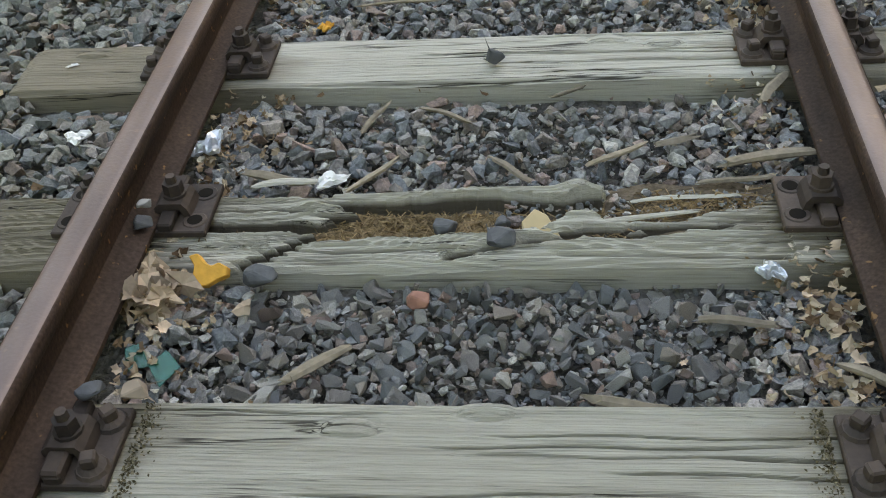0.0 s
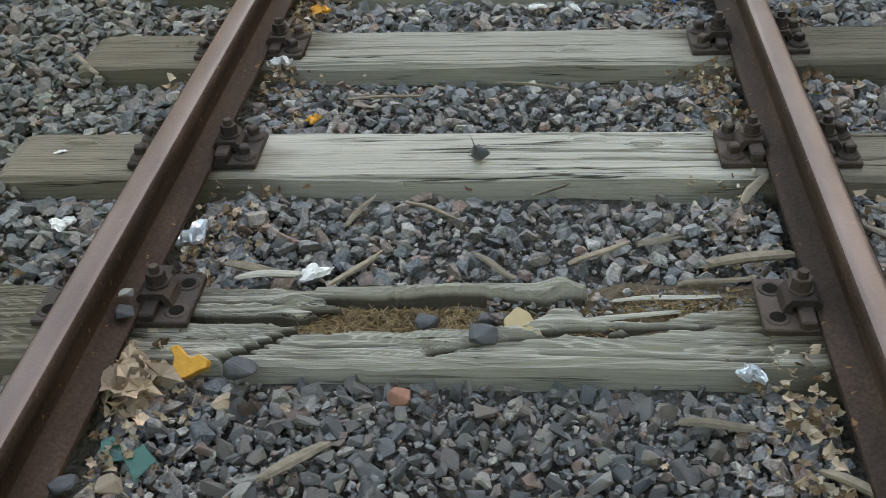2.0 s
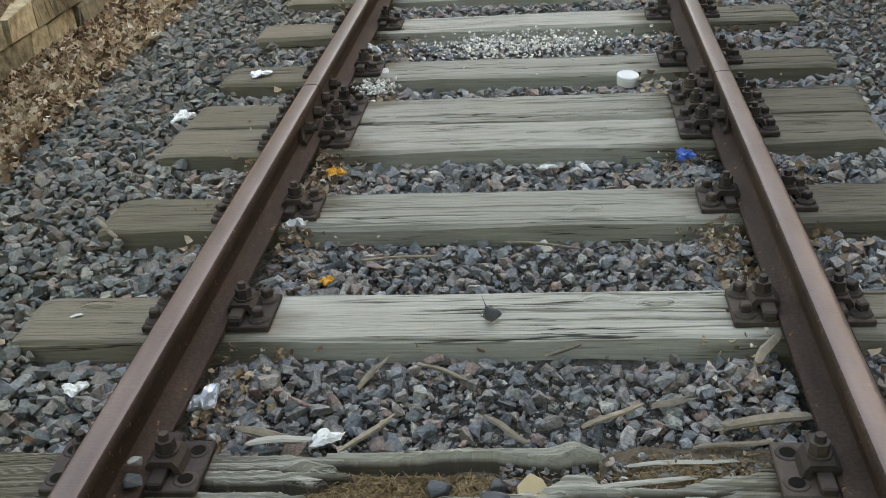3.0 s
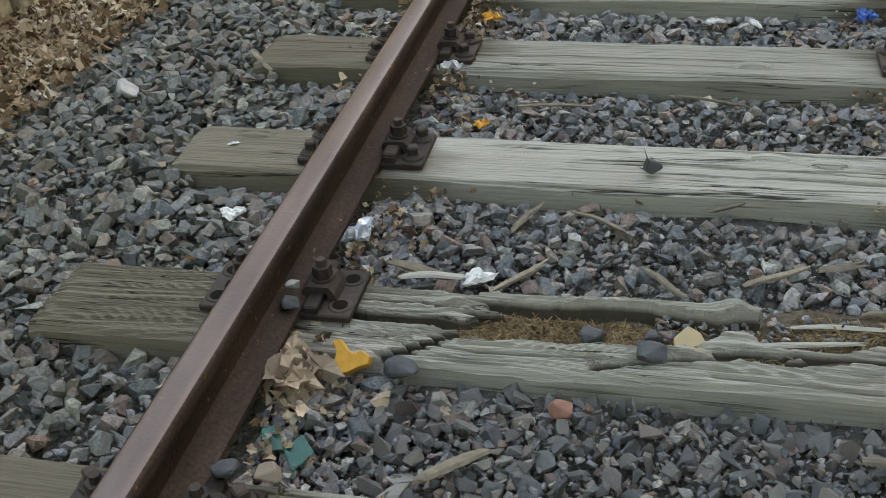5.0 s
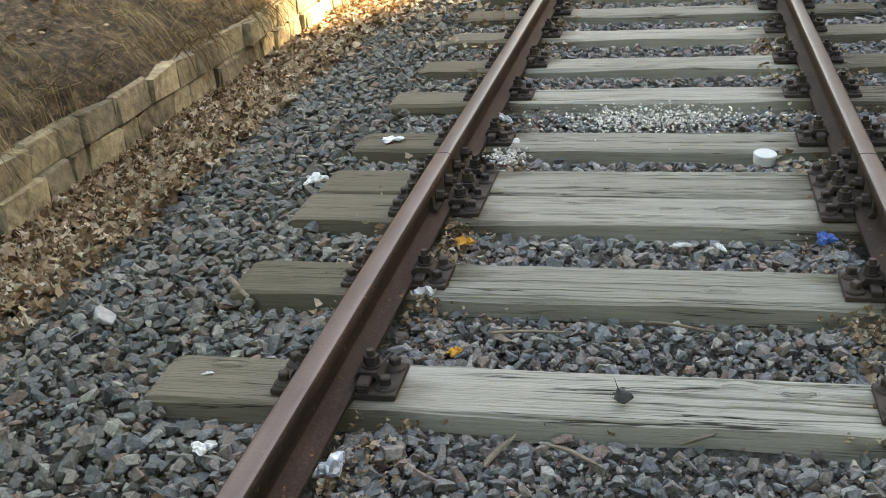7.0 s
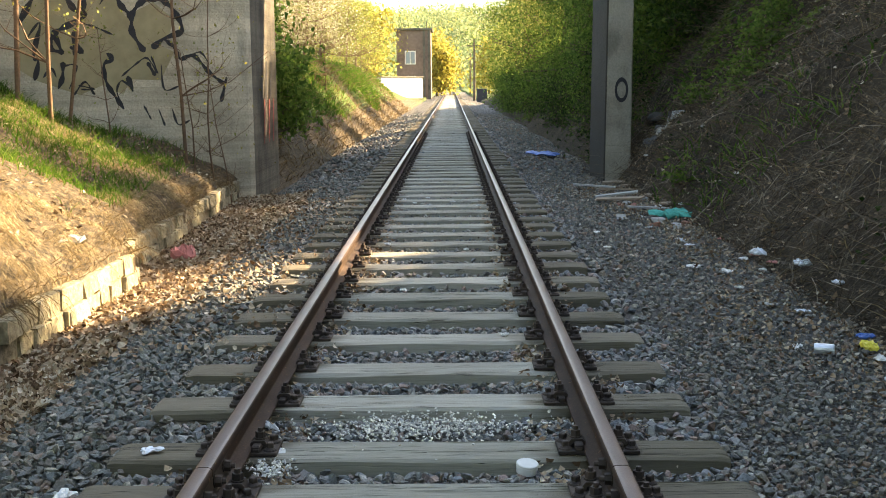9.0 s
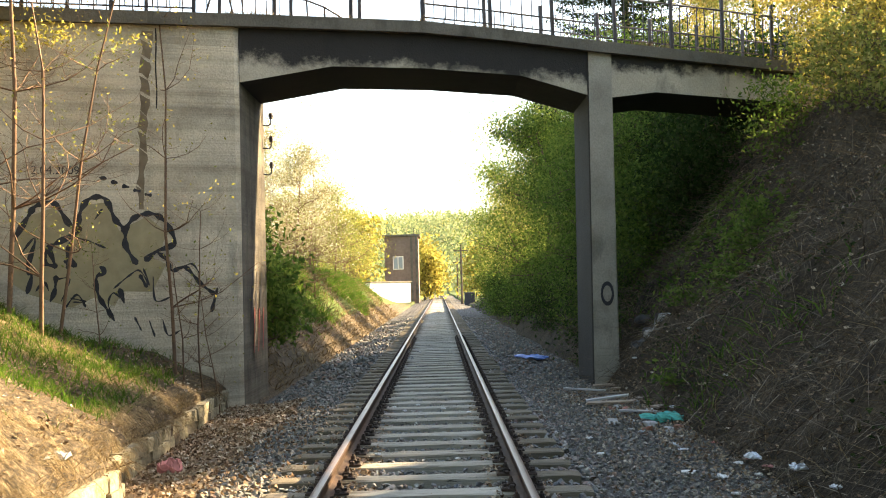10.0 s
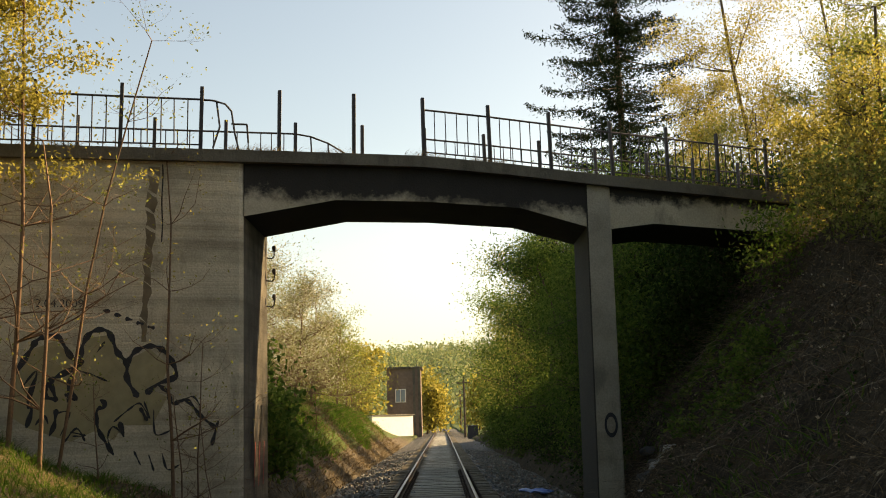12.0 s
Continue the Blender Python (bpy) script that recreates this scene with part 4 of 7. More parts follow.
# abutment with a chamfered corner
bm = bmesh.new()
foot = [(-14.0, front_y(-14.0)), (X0 - 0.06, front_y(X0 - 0.06)), (X0, front_y(X0) + 0.05), (X0 + 0.02, 18.95), (-14.0, 18.95 - 2.0)]
top = [deck_top(x) - 0.19 for x, _ in foot]
a = [bm.verts.new((x, yy, -0.4)) for x, yy in foot]
b = [bm.verts.new((x, yy, z)) for (x, yy), z in zip(foot, top)]
for i in range(5):
    j = (i + 1) % 5
    bm.faces.new((a[i], a[j], b[j], b[i]))
bm.faces.new(b)
bm.faces.ensure_lookup_table()
bm.faces[2].material_index = 1                        # inner side in darker concrete for the deck's shade, with long dark streaks
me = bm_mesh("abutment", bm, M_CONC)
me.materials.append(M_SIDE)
part("abutment", me, None, bridge, "tall board-marked concrete abutment with graffiti")
# shallow vertical joint in the abutment, a ragged strip of dark stain
bm = bmesh.new()
prev = None
for k in range(12):
    z = 5.55 - k * 0.11
    w = 0.007 + 0.004 * abs(math.sin(k * 1.7))
    xx = -4.0 + 0.006 * math.sin(k * 0.9)
    cur = [bm.verts.new((xx + s * w, front_y(xx + s * w) - 0.003, z)) for s in (-1, 1)]
    if prev:
        bm.faces.new((prev[0], prev[1], cur[1], cur[0]))
    prev = cur
part("joint_stain", bm, M_STAIN_SHADE, bridge, "dark ragged stain down the abutment joint")
bm = bmesh.new()
prev = None
for k in range(30):
    z = 5.5 - k * 0.092
    w = 0.075 * (1 - 0.5 * k / 30) + 0.012 * math.sin(k * 1.3)
    xx = -4.12 - 0.004 * k + 0.012 * math.sin(k * 0.7)
    cur = [bm.verts.new((xx + s * w * (1 + 0.2 * math.sin(k * 2.1 + s)), front_y(xx + s * w) - 0.003, z)) for s in (-1, 1)]
    if prev:
        bm.faces.new((prev[0], prev[1], cur[1], cur[0]))
    prev = cur
part("water_stain", bm, M_RUST, bridge, "brown water stain running down the abutment")
# deck slab in two lengths that meet at the crown
XS = [-14, -5.8, -2.35, 0, 1.4, 2.9, 6.7, 9.5]
bm = bmesh.new()
extrude_xz(bm, [(x, deck_top(x)) for x in XS] + [(x, deck_top(x) - 0.19) for x in XS[::-1]], Y0 - 0.1, Y0 + WIDE + 0.1, SK, X0)
part("deck_slab", bm, M_SLAB, bridge, "grey weathered deck slab edge")
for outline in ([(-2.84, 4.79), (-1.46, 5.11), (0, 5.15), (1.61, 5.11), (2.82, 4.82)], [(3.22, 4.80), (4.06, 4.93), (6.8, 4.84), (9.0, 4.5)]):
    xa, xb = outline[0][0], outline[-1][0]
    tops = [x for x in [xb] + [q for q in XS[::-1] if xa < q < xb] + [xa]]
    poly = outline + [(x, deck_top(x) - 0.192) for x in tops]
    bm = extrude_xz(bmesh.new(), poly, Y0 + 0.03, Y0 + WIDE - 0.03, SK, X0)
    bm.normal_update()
    for f in bm.faces:                                    # soffit given near-black concrete in place of its deep shade
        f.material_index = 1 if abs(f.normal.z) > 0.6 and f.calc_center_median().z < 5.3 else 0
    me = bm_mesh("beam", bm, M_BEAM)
    me.materials.append(M_STAIN_SHADE)
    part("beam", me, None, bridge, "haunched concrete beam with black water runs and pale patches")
# pier
bm = bmesh.new()
for x0, x1, z0, z1 in ((2.79, 3.24, -0.4, 5.6),):
    f = [(x0, front_y(x0)), (x1, front_y(x1)), (x1, front_y(x1) + WIDE - 0.1), (x0, front_y(x0) + WIDE - 0.1)]
    f2 = [(x0 - 0.06, f[0][1] - 0.02), (x1 - 0.02, f[1][1] - 0.02), (x1 - 0.02, f[2][1]), (x0 - 0.06, f[3][1])]
    a = [bm.verts.new((*p, z0)) for p in f2]
    b = [bm.verts.new((*p, z1)) for p in f]
    for i in range(4):
        bm.faces.new((a[i], a[(i + 1) % 4], b[(i + 1) % 4], b[i]))
    bm.faces.new(b)
    bmesh.ops.bevel(bm, geom=[e for e in bm.edges if abs(e.verts[0].co.z - e.verts[1].co.z) > 3], offset=0.025, segments=1, affect="EDGES")
bm.normal_update()
# inner face takes a darker concrete: shade in the colour, plus streaks
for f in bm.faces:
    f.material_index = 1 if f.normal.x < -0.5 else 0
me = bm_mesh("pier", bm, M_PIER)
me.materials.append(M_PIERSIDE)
part("pier", me, None, bridge, "slender concrete pier, its inner side coloured dark for shade and streaked")

# railings: posts every 1.14 m on both edges
POSTS = [-9.2, -8.05, -6.9, -5.77, -4.61, -3.48, -2.32, -1.16, -0.02, 1.11, 2.19, 3.33, 4.39, 5.4, 6.41, 7.4]


def bar(bm, p, q, r):
    V, F = tubes([[*p, *q, r, r]], 6)
    vs = [bm.verts.new(v) for v in V]
    for f in F:
        bm.faces.new([vs[i] for i in f])
    bm.faces.new(vs[:6]), bm.faces.new(vs[6:][::-1])
    return bm


me_post = bm_mesh("post", box_bm(-0.028, 0.028, -0.028, 0.028, -0.05, 1.04, bevel=0.005), M_STEEL)
me_bal = bm_mesh("baluster", box_bm(-0.008, 0.008, -0.008, 0.008, 0.0, 0.74), M_STEEL)


def railing(offset, spans, label, curl):
    e = empty("railing", Matrix(), label, "railing", "footbridge railings")
    place = lambda x, h: (x, front_y(x) + offset, deck_top(x) + h)
    for x in POSTS:
        p = part("post", me_post, M_STEEL, e)
        p.matrix_basis = pose(*place(x, 0), 0.8 * math.sin(x * 9), 1.2 * math.sin(x * 5), 20)
    for x0, x1 in spans:
        xs_ = [x for x in POSTS if x0 - 0.01 <= x <= x1 + 0.01]
        for xa, xb in zip(xs_, xs_[1:]):
            for h, r in ((0.83, 0.017), (0.10, 0.013)):
                part("rail_bar", bar(bmesh.new(), place(xa, h), place(xb, h), r), M_STEEL, e)
            for k in range(1, 6):
                x = xa + (xb - xa) * k / 6
                part("baluster", me_bal, M_STEEL, e).matrix_basis = pose(*place(x, 0.1), 0.7 * math.sin(x * 31), 0.9 * math.sin(x * 17), 0)
    # bent end of the torn railing
    for pts in curl:
        seg = [place(x, h) for x, h in pts]
        bm = bmesh.new()
        for p, q in zip(seg, seg[1:]):
            bar(bm, p, q, 0.016)
        part("bent_bar", bm, M_STEEL, e, "bent end of the torn railing")
    return e


railing(0.05, [(-9.2, -3.48), (-0.02, 7.4)], "broken dark steel railing with missing panels",
        [[(-3.48, 0.83), (-3.3, 0.82), (-3.12, 0.77), (-3.03, 0.66), (-2.98, 0.3), (-2.92, 0.03)], [(-3.03, 0.45), (-2.8, 0.45), (-2.78, 0.15)], [(-3.25, 0.82), (-3.2, 0.4), (-3.3, 0.05)]])
railing(WIDE - 0.05, [(-9.2, -2.32), (-0.02, 7.4)], "dark steel railing, bent down at a torn end",
        [[(-2.32, 0.83), (-2.05, 0.79), (-1.75, 0.68), (-1.45, 0.5), (-1.2, 0.36)], [(-2.05, 0.79), (-2.03, 0.4), (-2.0, 0.0)], [(-1.75, 0.68), (-1.74, 0.3), (-1.8, 0.0)]])

# insulator hooks on the abutment's edge
bm = bmesh.new()
hook = [(0.0, 0.0, 0.0), (0.12, 0.0, -0.02), (0.16, 0.0, 0.02), (0.16, 0.0, 0.12)]
for p, q in zip(hook, hook[1:]):
    bar(bm, p, q, 0.012)
add_cyl(bm, 0.035, 0.03, 0.1, 0.14, 10, (0.16, 0))
add_cyl(bm, 0.045, 0.03, 0.14, 0.2, 10, (0.16, 0))
me_hook = bm_mesh("insulator_hook", bm, M_STEEL)
for z in (4.45, 4.05, 3.6):
    thing("insulator_hook", me_hook, pose(X0 + 0.0, 18.85, z), "dark iron insulator hook fixed to the abutment", "insulator", "insulators on the abutment")

# ---- graffiti ----
graffiti = empty("graffiti", Matrix(), "black outlined graffiti with faded ochre fill on concrete", "graffiti")


def stroke(pts, w, mat, parent, lift=0.006):
    P = []
    n = len(pts)
    for i in range(n - 1):
        p0, p1, p2, p3 = (np.array(pts[max(0, min(n - 1, i + k))], float) for k in (-1, 0, 1, 2))
        for t in np.linspace(0, 1, 6, endpoint=i == n - 2):
            P.append(0.5 * (2 * p1 + (p2 - p0) * t + (2 * p0 - 5 * p1 + 4 * p2 - p3) * t * t + (3 * p1 - p0 - 3 * p2 + p3) * t ** 3))
    P = np.array(P)
    T = np.gradient(P, axis=0)
    T /= np.linalg.norm(T, axis=1, keepdims=True) + 1e-9
    bm, prev = bmesh.new(), None
    for k, ((x, z), (tx, tz)) in enumerate(zip(P, T)):
        ww = w * (0.8 + 0.35 * math.sin(k * 1.1 + x * 7)) * (0.35 if k in (0, len(P) - 1) else 1)
        cur = [bm.verts.new((x - s * tz * ww, front_y(x - s * tz * ww) - lift, z + s * tx * ww)) for s in (-1, 1)]
        if prev:
            bm.faces.new((prev[0], prev[1], cur[1], cur[0]))
        prev = cur
    return part("stroke", bm, mat, parent)


def on_wall(u, v):
    """Rough drawing grid on the abutment: u to the right, v down."""
    return -4.71 + (u - 190) * 0.0075, 2.99 - (v - 350) * 0.0081


bm = bmesh.new()
fill = []
for u, v in [(25, 440), (60, 382), (100, 367), (140, 408), (155, 362), (190, 357), (215, 408), (240, 395), (265, 382), (300, 412), (290, 440), (262, 452), (298, 470), (272, 520), (218, 518), (205, 545), (170, 528), (130, 545), (60, 520), (30, 500)]:
    x, z = on_wall(u, v)
    fill.append(bm.verts.new((x, front_y(x) - 0.003, z)))
bm.faces.new(fill)
part("paint_fill", bm, M_OCHRE, graffiti, "faded ochre paint fill")
THICK = [[(-5.93, 2.29), (-5.7, 2.72), (-5.59, 2.88), (-5.37, 2.92), (-5.17, 2.61), (-5.04, 2.52), (-5.31, 2.36), (-5.43, 2.28), (-5.5, 2.07), (-5.33, 2.01)],
         [(-5.04, 2.52), (-5.05, 2.72), (-4.93, 2.97), (-4.71, 2.99), (-4.58, 2.69), (-4.45, 2.52), (-4.44, 2.29), (-4.29, 2.02)],
         [(-4.45, 2.52), (-4.32, 2.71), (-4.09, 2.77), (-3.91, 2.65), (-3.78, 2.34), (-4.03, 2.21), (-4.19, 2.07)]]
for s in THICK:
    stroke(s, 0.042, M_BLACK, graffiti)
MID = [[(-4.03, 2.21), (-3.9, 2.09), (-3.82, 1.92), (-3.64, 1.97), (-3.43, 1.72), (-3.22, 1.54)], [(-4.79, 2.0), (-4.71, 1.92), (-4.83, 1.84), (-4.81, 1.59), (-4.68, 1.34), (-4.6, 1.2)],
       [(-5.35, 1.88), (-5.37, 1.66), (-5.43, 1.5)], [(-5.62, 2.34), (-5.71, 1.97), (-5.66, 1.88), (-5.72, 1.62)], [(-5.09, 2.47), (-5.19, 2.25), (-5.11, 2.01), (-5.25, 2.09)]]
for s in MID:
    stroke(s, 0.032, M_BLACK, graffiti, 0.007)
THIN = [[(-4.6, 1.2), (-4.68, 1.45), (-4.61, 1.61), (-4.48, 1.5), (-4.51, 1.66)], [(-5.35, 1.82), (-5.18, 1.82), (-5.29, 1.5)], [(-4.61, 1.67), (-4.41, 1.85), (-4.26, 1.93), (-4.13, 1.71), (-4.21, 1.96)],
        [(-5.17, 1.55), (-4.97, 1.49), (-5.14, 1.49)], [(-4.08, 1.84), (-4.05, 1.48), (-3.85, 1.53)]]
for s in THIN:
    stroke(s, 0.014, M_BLACK, graffiti, 0.008)
for k in range(5):                                   # unreadable scrawl, as plain bars
    x = -4.78 + k * 0.15
    stroke([(x, 3.3 - k * 0.06), (x + 0.1, 3.28 - k * 0.06)], 0.03, M_BLACK, graffiti, 0.006)
for w, row in ((0.035, [[(80, 467), (92, 442), (104, 472)], [(126, 438), (124, 476)], [(214, 512), (222, 540)], [(250, 488), (263, 512)], [(392, 515), (380, 560)]]),
               (0.016, [[(140, 420), (165, 428), (192, 440)], [(172, 388), (186, 368)], [(45, 450), (70, 420), (60, 470)], [(266, 572), (276, 602)], [(290, 570), (300, 600), (322, 592)], [(70, 515), (84, 498), (92, 514)], [(120, 545), (140, 522), (155, 545)], [(322, 480), (345, 470), (360, 490)], [(240, 565), (252, 590)]])):
    for pts in row:
        stroke([on_wall(*q) for q in pts], w, M_BLACK, graffiti, 0.009)
# the painted date
fc = bpy.data.curves.new("date", "FONT")
fc.body, fc.size = "2.04.2009", 0.17
fo = new("date", fc)
bpy.context.view_layer.update()
me = bpy.data.meshes.new_from_object(fo)
bpy.data.objects.remove(fo)
put(me, M_BLACK)
ob = new("painted_date", me)
ob.parent = graffiti
ob.matrix_basis = Matrix.Translation((-5.66, front_y(-5.66) - 0.006, 3.34)) @ Matrix.Rotation(math.atan(SK), 4, "Z") @ Matrix.Rotation(radians(90), 4, "X")
# painted ring on the pier and red and black daubs on the abutment's inner side
ring = empty("painted_ring", Matrix(), "dark spray-painted ring on the pier", "graffiti")
bm = bmesh.new()
vs = []
for k in range(28):
    a = 2 * math.pi * k / 28
    for r in (1, 0.66):
        x = 3.03 + 0.12 * r * math.cos(a)
        vs.append(bm.verts.new((x, front_y(x) - 0.024, 1.4 + 0.21 * r * math.sin(a))))
for k in range(28):
    i, j = 2 * k, (2 * k + 2) % 56
    bm.faces.new((vs[i], vs[i + 1], vs[j + 1], vs[j]))
part("ring_paint", bm, M_BLACK, ring)
daub = empty("side_graffiti", Matrix(), "black and red spray paint on the abutment side", "graffiti")
for k in range(9):
    mat = M_RED if k % 3 == 2 else M_BLACK
    bm = bmesh.new()
    yb, zb = 17.3 + 0.13 * k, 0.9 + 0.35 * math.sin(k * 2.1)
    if mat is M_RED:
        zb = 0.6
    q = [(yb, zb), (yb + 0.07, zb + 0.02), (yb + 0.2, zb + 0.7), (yb + 0.12, zb + 0.72)]
    bm.faces.new([bm.verts.new((X0 + 0.008 + 0.004 + 0.01 * (yy - 16.95) + 0.001 * k, yy, zz)) for yy, zz in q])
    part("stroke", bm, mat, daub)

# ---- low stone wall beside the track ----
wall = empty("retaining_wall", Matrix(), "low wall of rough sandstone blocks holding the bank", "wall", kind="structure")
rng = np.random.default_rng(21)
shapes = []
for k in range(8):
    bm = box_bm(-0.5, 0.5, -0.5, 0.5, -0.5, 0.5)
    bmesh.ops.bevel(bm, geom=bm.edges[:], offset=0.05, segments=1, affect="EDGES")
    bmesh.ops.triangulate(bm, faces=bm.faces[:])
    for v in bm.verts:
        v.co += Vector(rng.normal(0, 0.026, 3))
    shapes.append(bm_mesh("block", bm, M_BLOCK))
wy = np.linspace(0.5, 16.6, 60)
bm, prev = bmesh.new(), None
for yy in wy:
    xx = float(wall_x(np.array(yy))) - 0.012
    cur = [bm.verts.new((xx + dx, yy, z)) for dx, z in ((0, -0.4), (0, 0.1), (-0.3, 0.12), (-0.3, -0.4))]
    if prev:
        for i in range(4):
            bm.faces.new((prev[i], cur[i], cur[(i + 1) % 4], prev[(i + 1) % 4]))
    else:
        bm.faces.new(cur)
    prev = cur
bm.faces.new(prev)
M_MORTAR = plain("crumbling_mortar", (0.203, 0.176, 0.129), 0.95, 0, 0.35, 25, 0.8, 0.01, 0.2)
part("core", bm, M_MORTAR, wall, "crumbling mortar between the wall blocks")
for course, (z0, hh) in enumerate(((-0.37, 0.175), (-0.195, 0.16), (-0.035, 0.155))):
    yy = 0.6 + course * 0.17
    while yy < 16.5:
        ln = rng.uniform(0.16, 0.44)
        xx = float(wall_x(np.array(yy + ln / 2))) - 0.135 + rng.normal(0, 0.014)
        if rng.random() > 0.04:
            ob = part("block", shapes[rng.integers(8)], M_BLOCK, wall)
            ob.matrix_basis = pose(xx, yy + ln / 2, z0 + hh / 2, rng.normal(0, 1.2), rng.normal(0, 2.0), 90 + rng.normal(0, 1.6)) @ Matrix.Diagonal((ln - 0.008, 0.3, hh - 0.006 + rng.normal(0, 0.006), 1))
        yy += ln

# ---- plants ----
def skeleton_of(rng, height, spread, trunk_r, levels=3, first=0.25, up=0.35, kids=4, wob=0.18, twig=2):
    S, tips = [], []

    def grow(p, d, length, r, lev):
        n = (5, 4, 3, twig)[lev]
        for i in range(n):
            d = d + rng.normal(0, wob, 3) * (0.35 if lev == 0 else 1) + np.array([0, 0, up * (0.12 if lev == 0 else 0.3)])
            d = d / np.linalg.norm(d)
            q = p + d * length / n
            r1 = r * (1 - (i + 1) / n * 0.62) / (1 - i / n * 0.62)
            S.append([*p, *q, r, r1])
            if lev < levels and (lev > 0 or (i + 1) / n > first):
                for _ in range(kids if lev == 0 else max(1, kids - 2)):
                    a = rng.uniform(0, 2 * np.pi)
                    side = np.array([math.cos(a), math.sin(a), rng.uniform(0.1, 0.9) if lev == 0 else rng.uniform(-0.3, 0.6)])
                    side = side - d * np.dot(side, d) * 0.6
                    side /= np.linalg.norm(side)
                    L = (spread if lev == 0 else length * 0.55) * rng.uniform(0.55, 1.05) * (1 - 0.45 * (i / n) if lev == 0 else 1)
                    grow(q, side, L, r1 * 0.5, lev + 1)
            if lev >= levels - 1:
                tips.append(q)
            p, r = q, r1
        tips.append(p)

    grow(np.array([0.0, 0, -0.1]), np.array([0, 0, 1.0]), height, trunk_r, 0)
    return np.array(S), np.array(tips)


def tree(name, label, category, base, height, spread, mat, count, size, seed, trunk_r=0.09, first=0.3, levels=3, kids=4, puff=0.3, bark=None, group="", up=0.35, turn=0, low=0.15):
    rng = np.random.default_rng(seed)
    S, tips = skeleton_of(rng, height, spread, trunk_r, levels, first, up, kids, twig=1 if base[1] > 27 else 2)
    e = empty(name, pose(*base, 0, 0, turn), label, category, group)
    stout = S[:, 6] > 0.02
    V, F = tubes(S[~stout], 3)
    V2, F2 = tubes(S[stout], 6)
    part("trunk", tri_mesh("trunk", np.concatenate([V, V2]), np.concatenate([F, F2 + len(V)]), bark or M_BARK, False), None, e)
    if count:
        C = tips[rng.integers(0, len(tips), count)] + rng.normal(0, puff, (count, 3)) * [1, 1, 0.8]
        C = C[C[:, 2] > low]
        V, F = leaves(C, size, rng)
        part("crown", tri_mesh("crown", V, F, mat), None, e)
    return e


def on_ground(x, y):
    return (x, y, float(ground_z(x, y)) - 0.03)


# shrubs and trees of the right bank beyond the bridge, thick down to the ground
for k, (x, y, h, m, n) in enumerate([(4.0, 24.5, 4.0, M_GREEN, 9000), (4.6, 28, 5.2, M_GREEN, 11000), (4.2, 33, 5.4, M_GREEN, 11000), (5.4, 31, 4.6, M_GREEN, 9000), (4.0, 38, 6.0, M_GREEN, 10000),
                                     (4.1, 44, 6.4, M_LIME, 9000), (4.4, 51, 6.6, M_GREEN, 8000), (4.0, 58, 6.4, M_GREEN, 7000), (4.2, 66, 6.2, M_LIME, 6000), (6.2, 40, 5.2, M_LIME, 7000), (6.5, 54, 6, M_GREEN, 6000)]):
    tree("bank_tree", "leafy green spring tree crowding the railway cutting, some added unseen for shade", "tree", on_ground(x, y), h, h * 0.42, m, int(n * 2.3), 0.022 + 0.0005 * y, 100 + k, 0.08, 0.06, 3, 4, 0.36, group="trees on the bank", turn=k * 47)
for k, (x, y, h) in enumerate([(5.0, 23.3, 3.0), (6.4, 24, 3.4), (7.6, 23.2, 3.0), (4.6, 26, 2.6), (8.6, 24.5, 2.6), (6.0, 27.5, 4.0), (7.8, 28, 3.0), (9.5, 27, 2.6), (10.6, 24, 2.4), (6.2, 29, 4.0), (7.2, 30, 3.0), (8.6, 31, 3.0), (6.8, 26, 3.6), (9.2, 29.3, 2.6), (5.4, 22.4, 2.6)]):
    h = min(h, 0.215 * y - 3.15 - 0.3 * (x > 7))
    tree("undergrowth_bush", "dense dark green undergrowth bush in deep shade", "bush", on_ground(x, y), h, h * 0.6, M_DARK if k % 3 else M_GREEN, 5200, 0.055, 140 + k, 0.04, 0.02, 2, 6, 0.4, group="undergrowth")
for k, (x, y, h, sp, m, n, sz) in enumerate([(9.4, 29, 11.0, 3.0, M_YELLOW, 5200, 0.06), (12.2, 31.5, 12.5, 3.2, M_YELLOW, 3000, 0.055), (8.2, 32.5, 6.5, 2.4, M_YELLOW, 4200, 0.06), (13.4, 28, 12.0, 3.0, M_LIME, 1400, 0.05), (11.0, 27, 6.0, 2.4, M_LIME, 4000, 0.055)]):
    tree("yellow_tree", "tall spring tree with thin yellow leaves beyond the footbridge", "tree", on_ground(x, y), h, sp, m, int(n * 6), sz * 0.55, 160 + k, 0.07, 0.08, 3, 4, 0.17, group="yellow trees", up=1.0)
for k, (x, y, h, m) in enumerate([(6.3, 28.0, 3.8, M_LIME), (7.4, 26.6, 4.2, M_LIME), (8.6, 27.6, 4.6, M_YELLOW), (9.8, 26.4, 4.4, M_LIME), (5.6, 30.5, 3.2, M_LIME)]):
    tree("spring_bush", "yellow-green spring bush behind the footbridge", "bush", on_ground(x, y), h, h * 0.42, m, 6500, 0.032, 1060 + k, 0.04, 0.05, 3, 4, 0.2, group="bushes behind the footbridge", up=0.7, turn=k * 77)
for k, (x, y, h, sp, n, m) in enumerate([(8.0, 18.9, 4.4, 1.7, 4400, M_LIME), (7.5, 19.6, 2.4, 1.3, 4000, M_YELLOW), (7.35, 18.0, 2.6, 1.4, 2800, M_YELLOW), (10.6, 25.4, 4.6, 2.2, 2600, M_YELLOW)]):
    tree("green_tree", "fresh green tree at the end of the footbridge", "tree", on_ground(x, y), h, sp, m, int(n * 1.7), 0.034, 165 + k, 0.07, 0.05, 3, 4, 0.17, group="green trees at the bridge end")
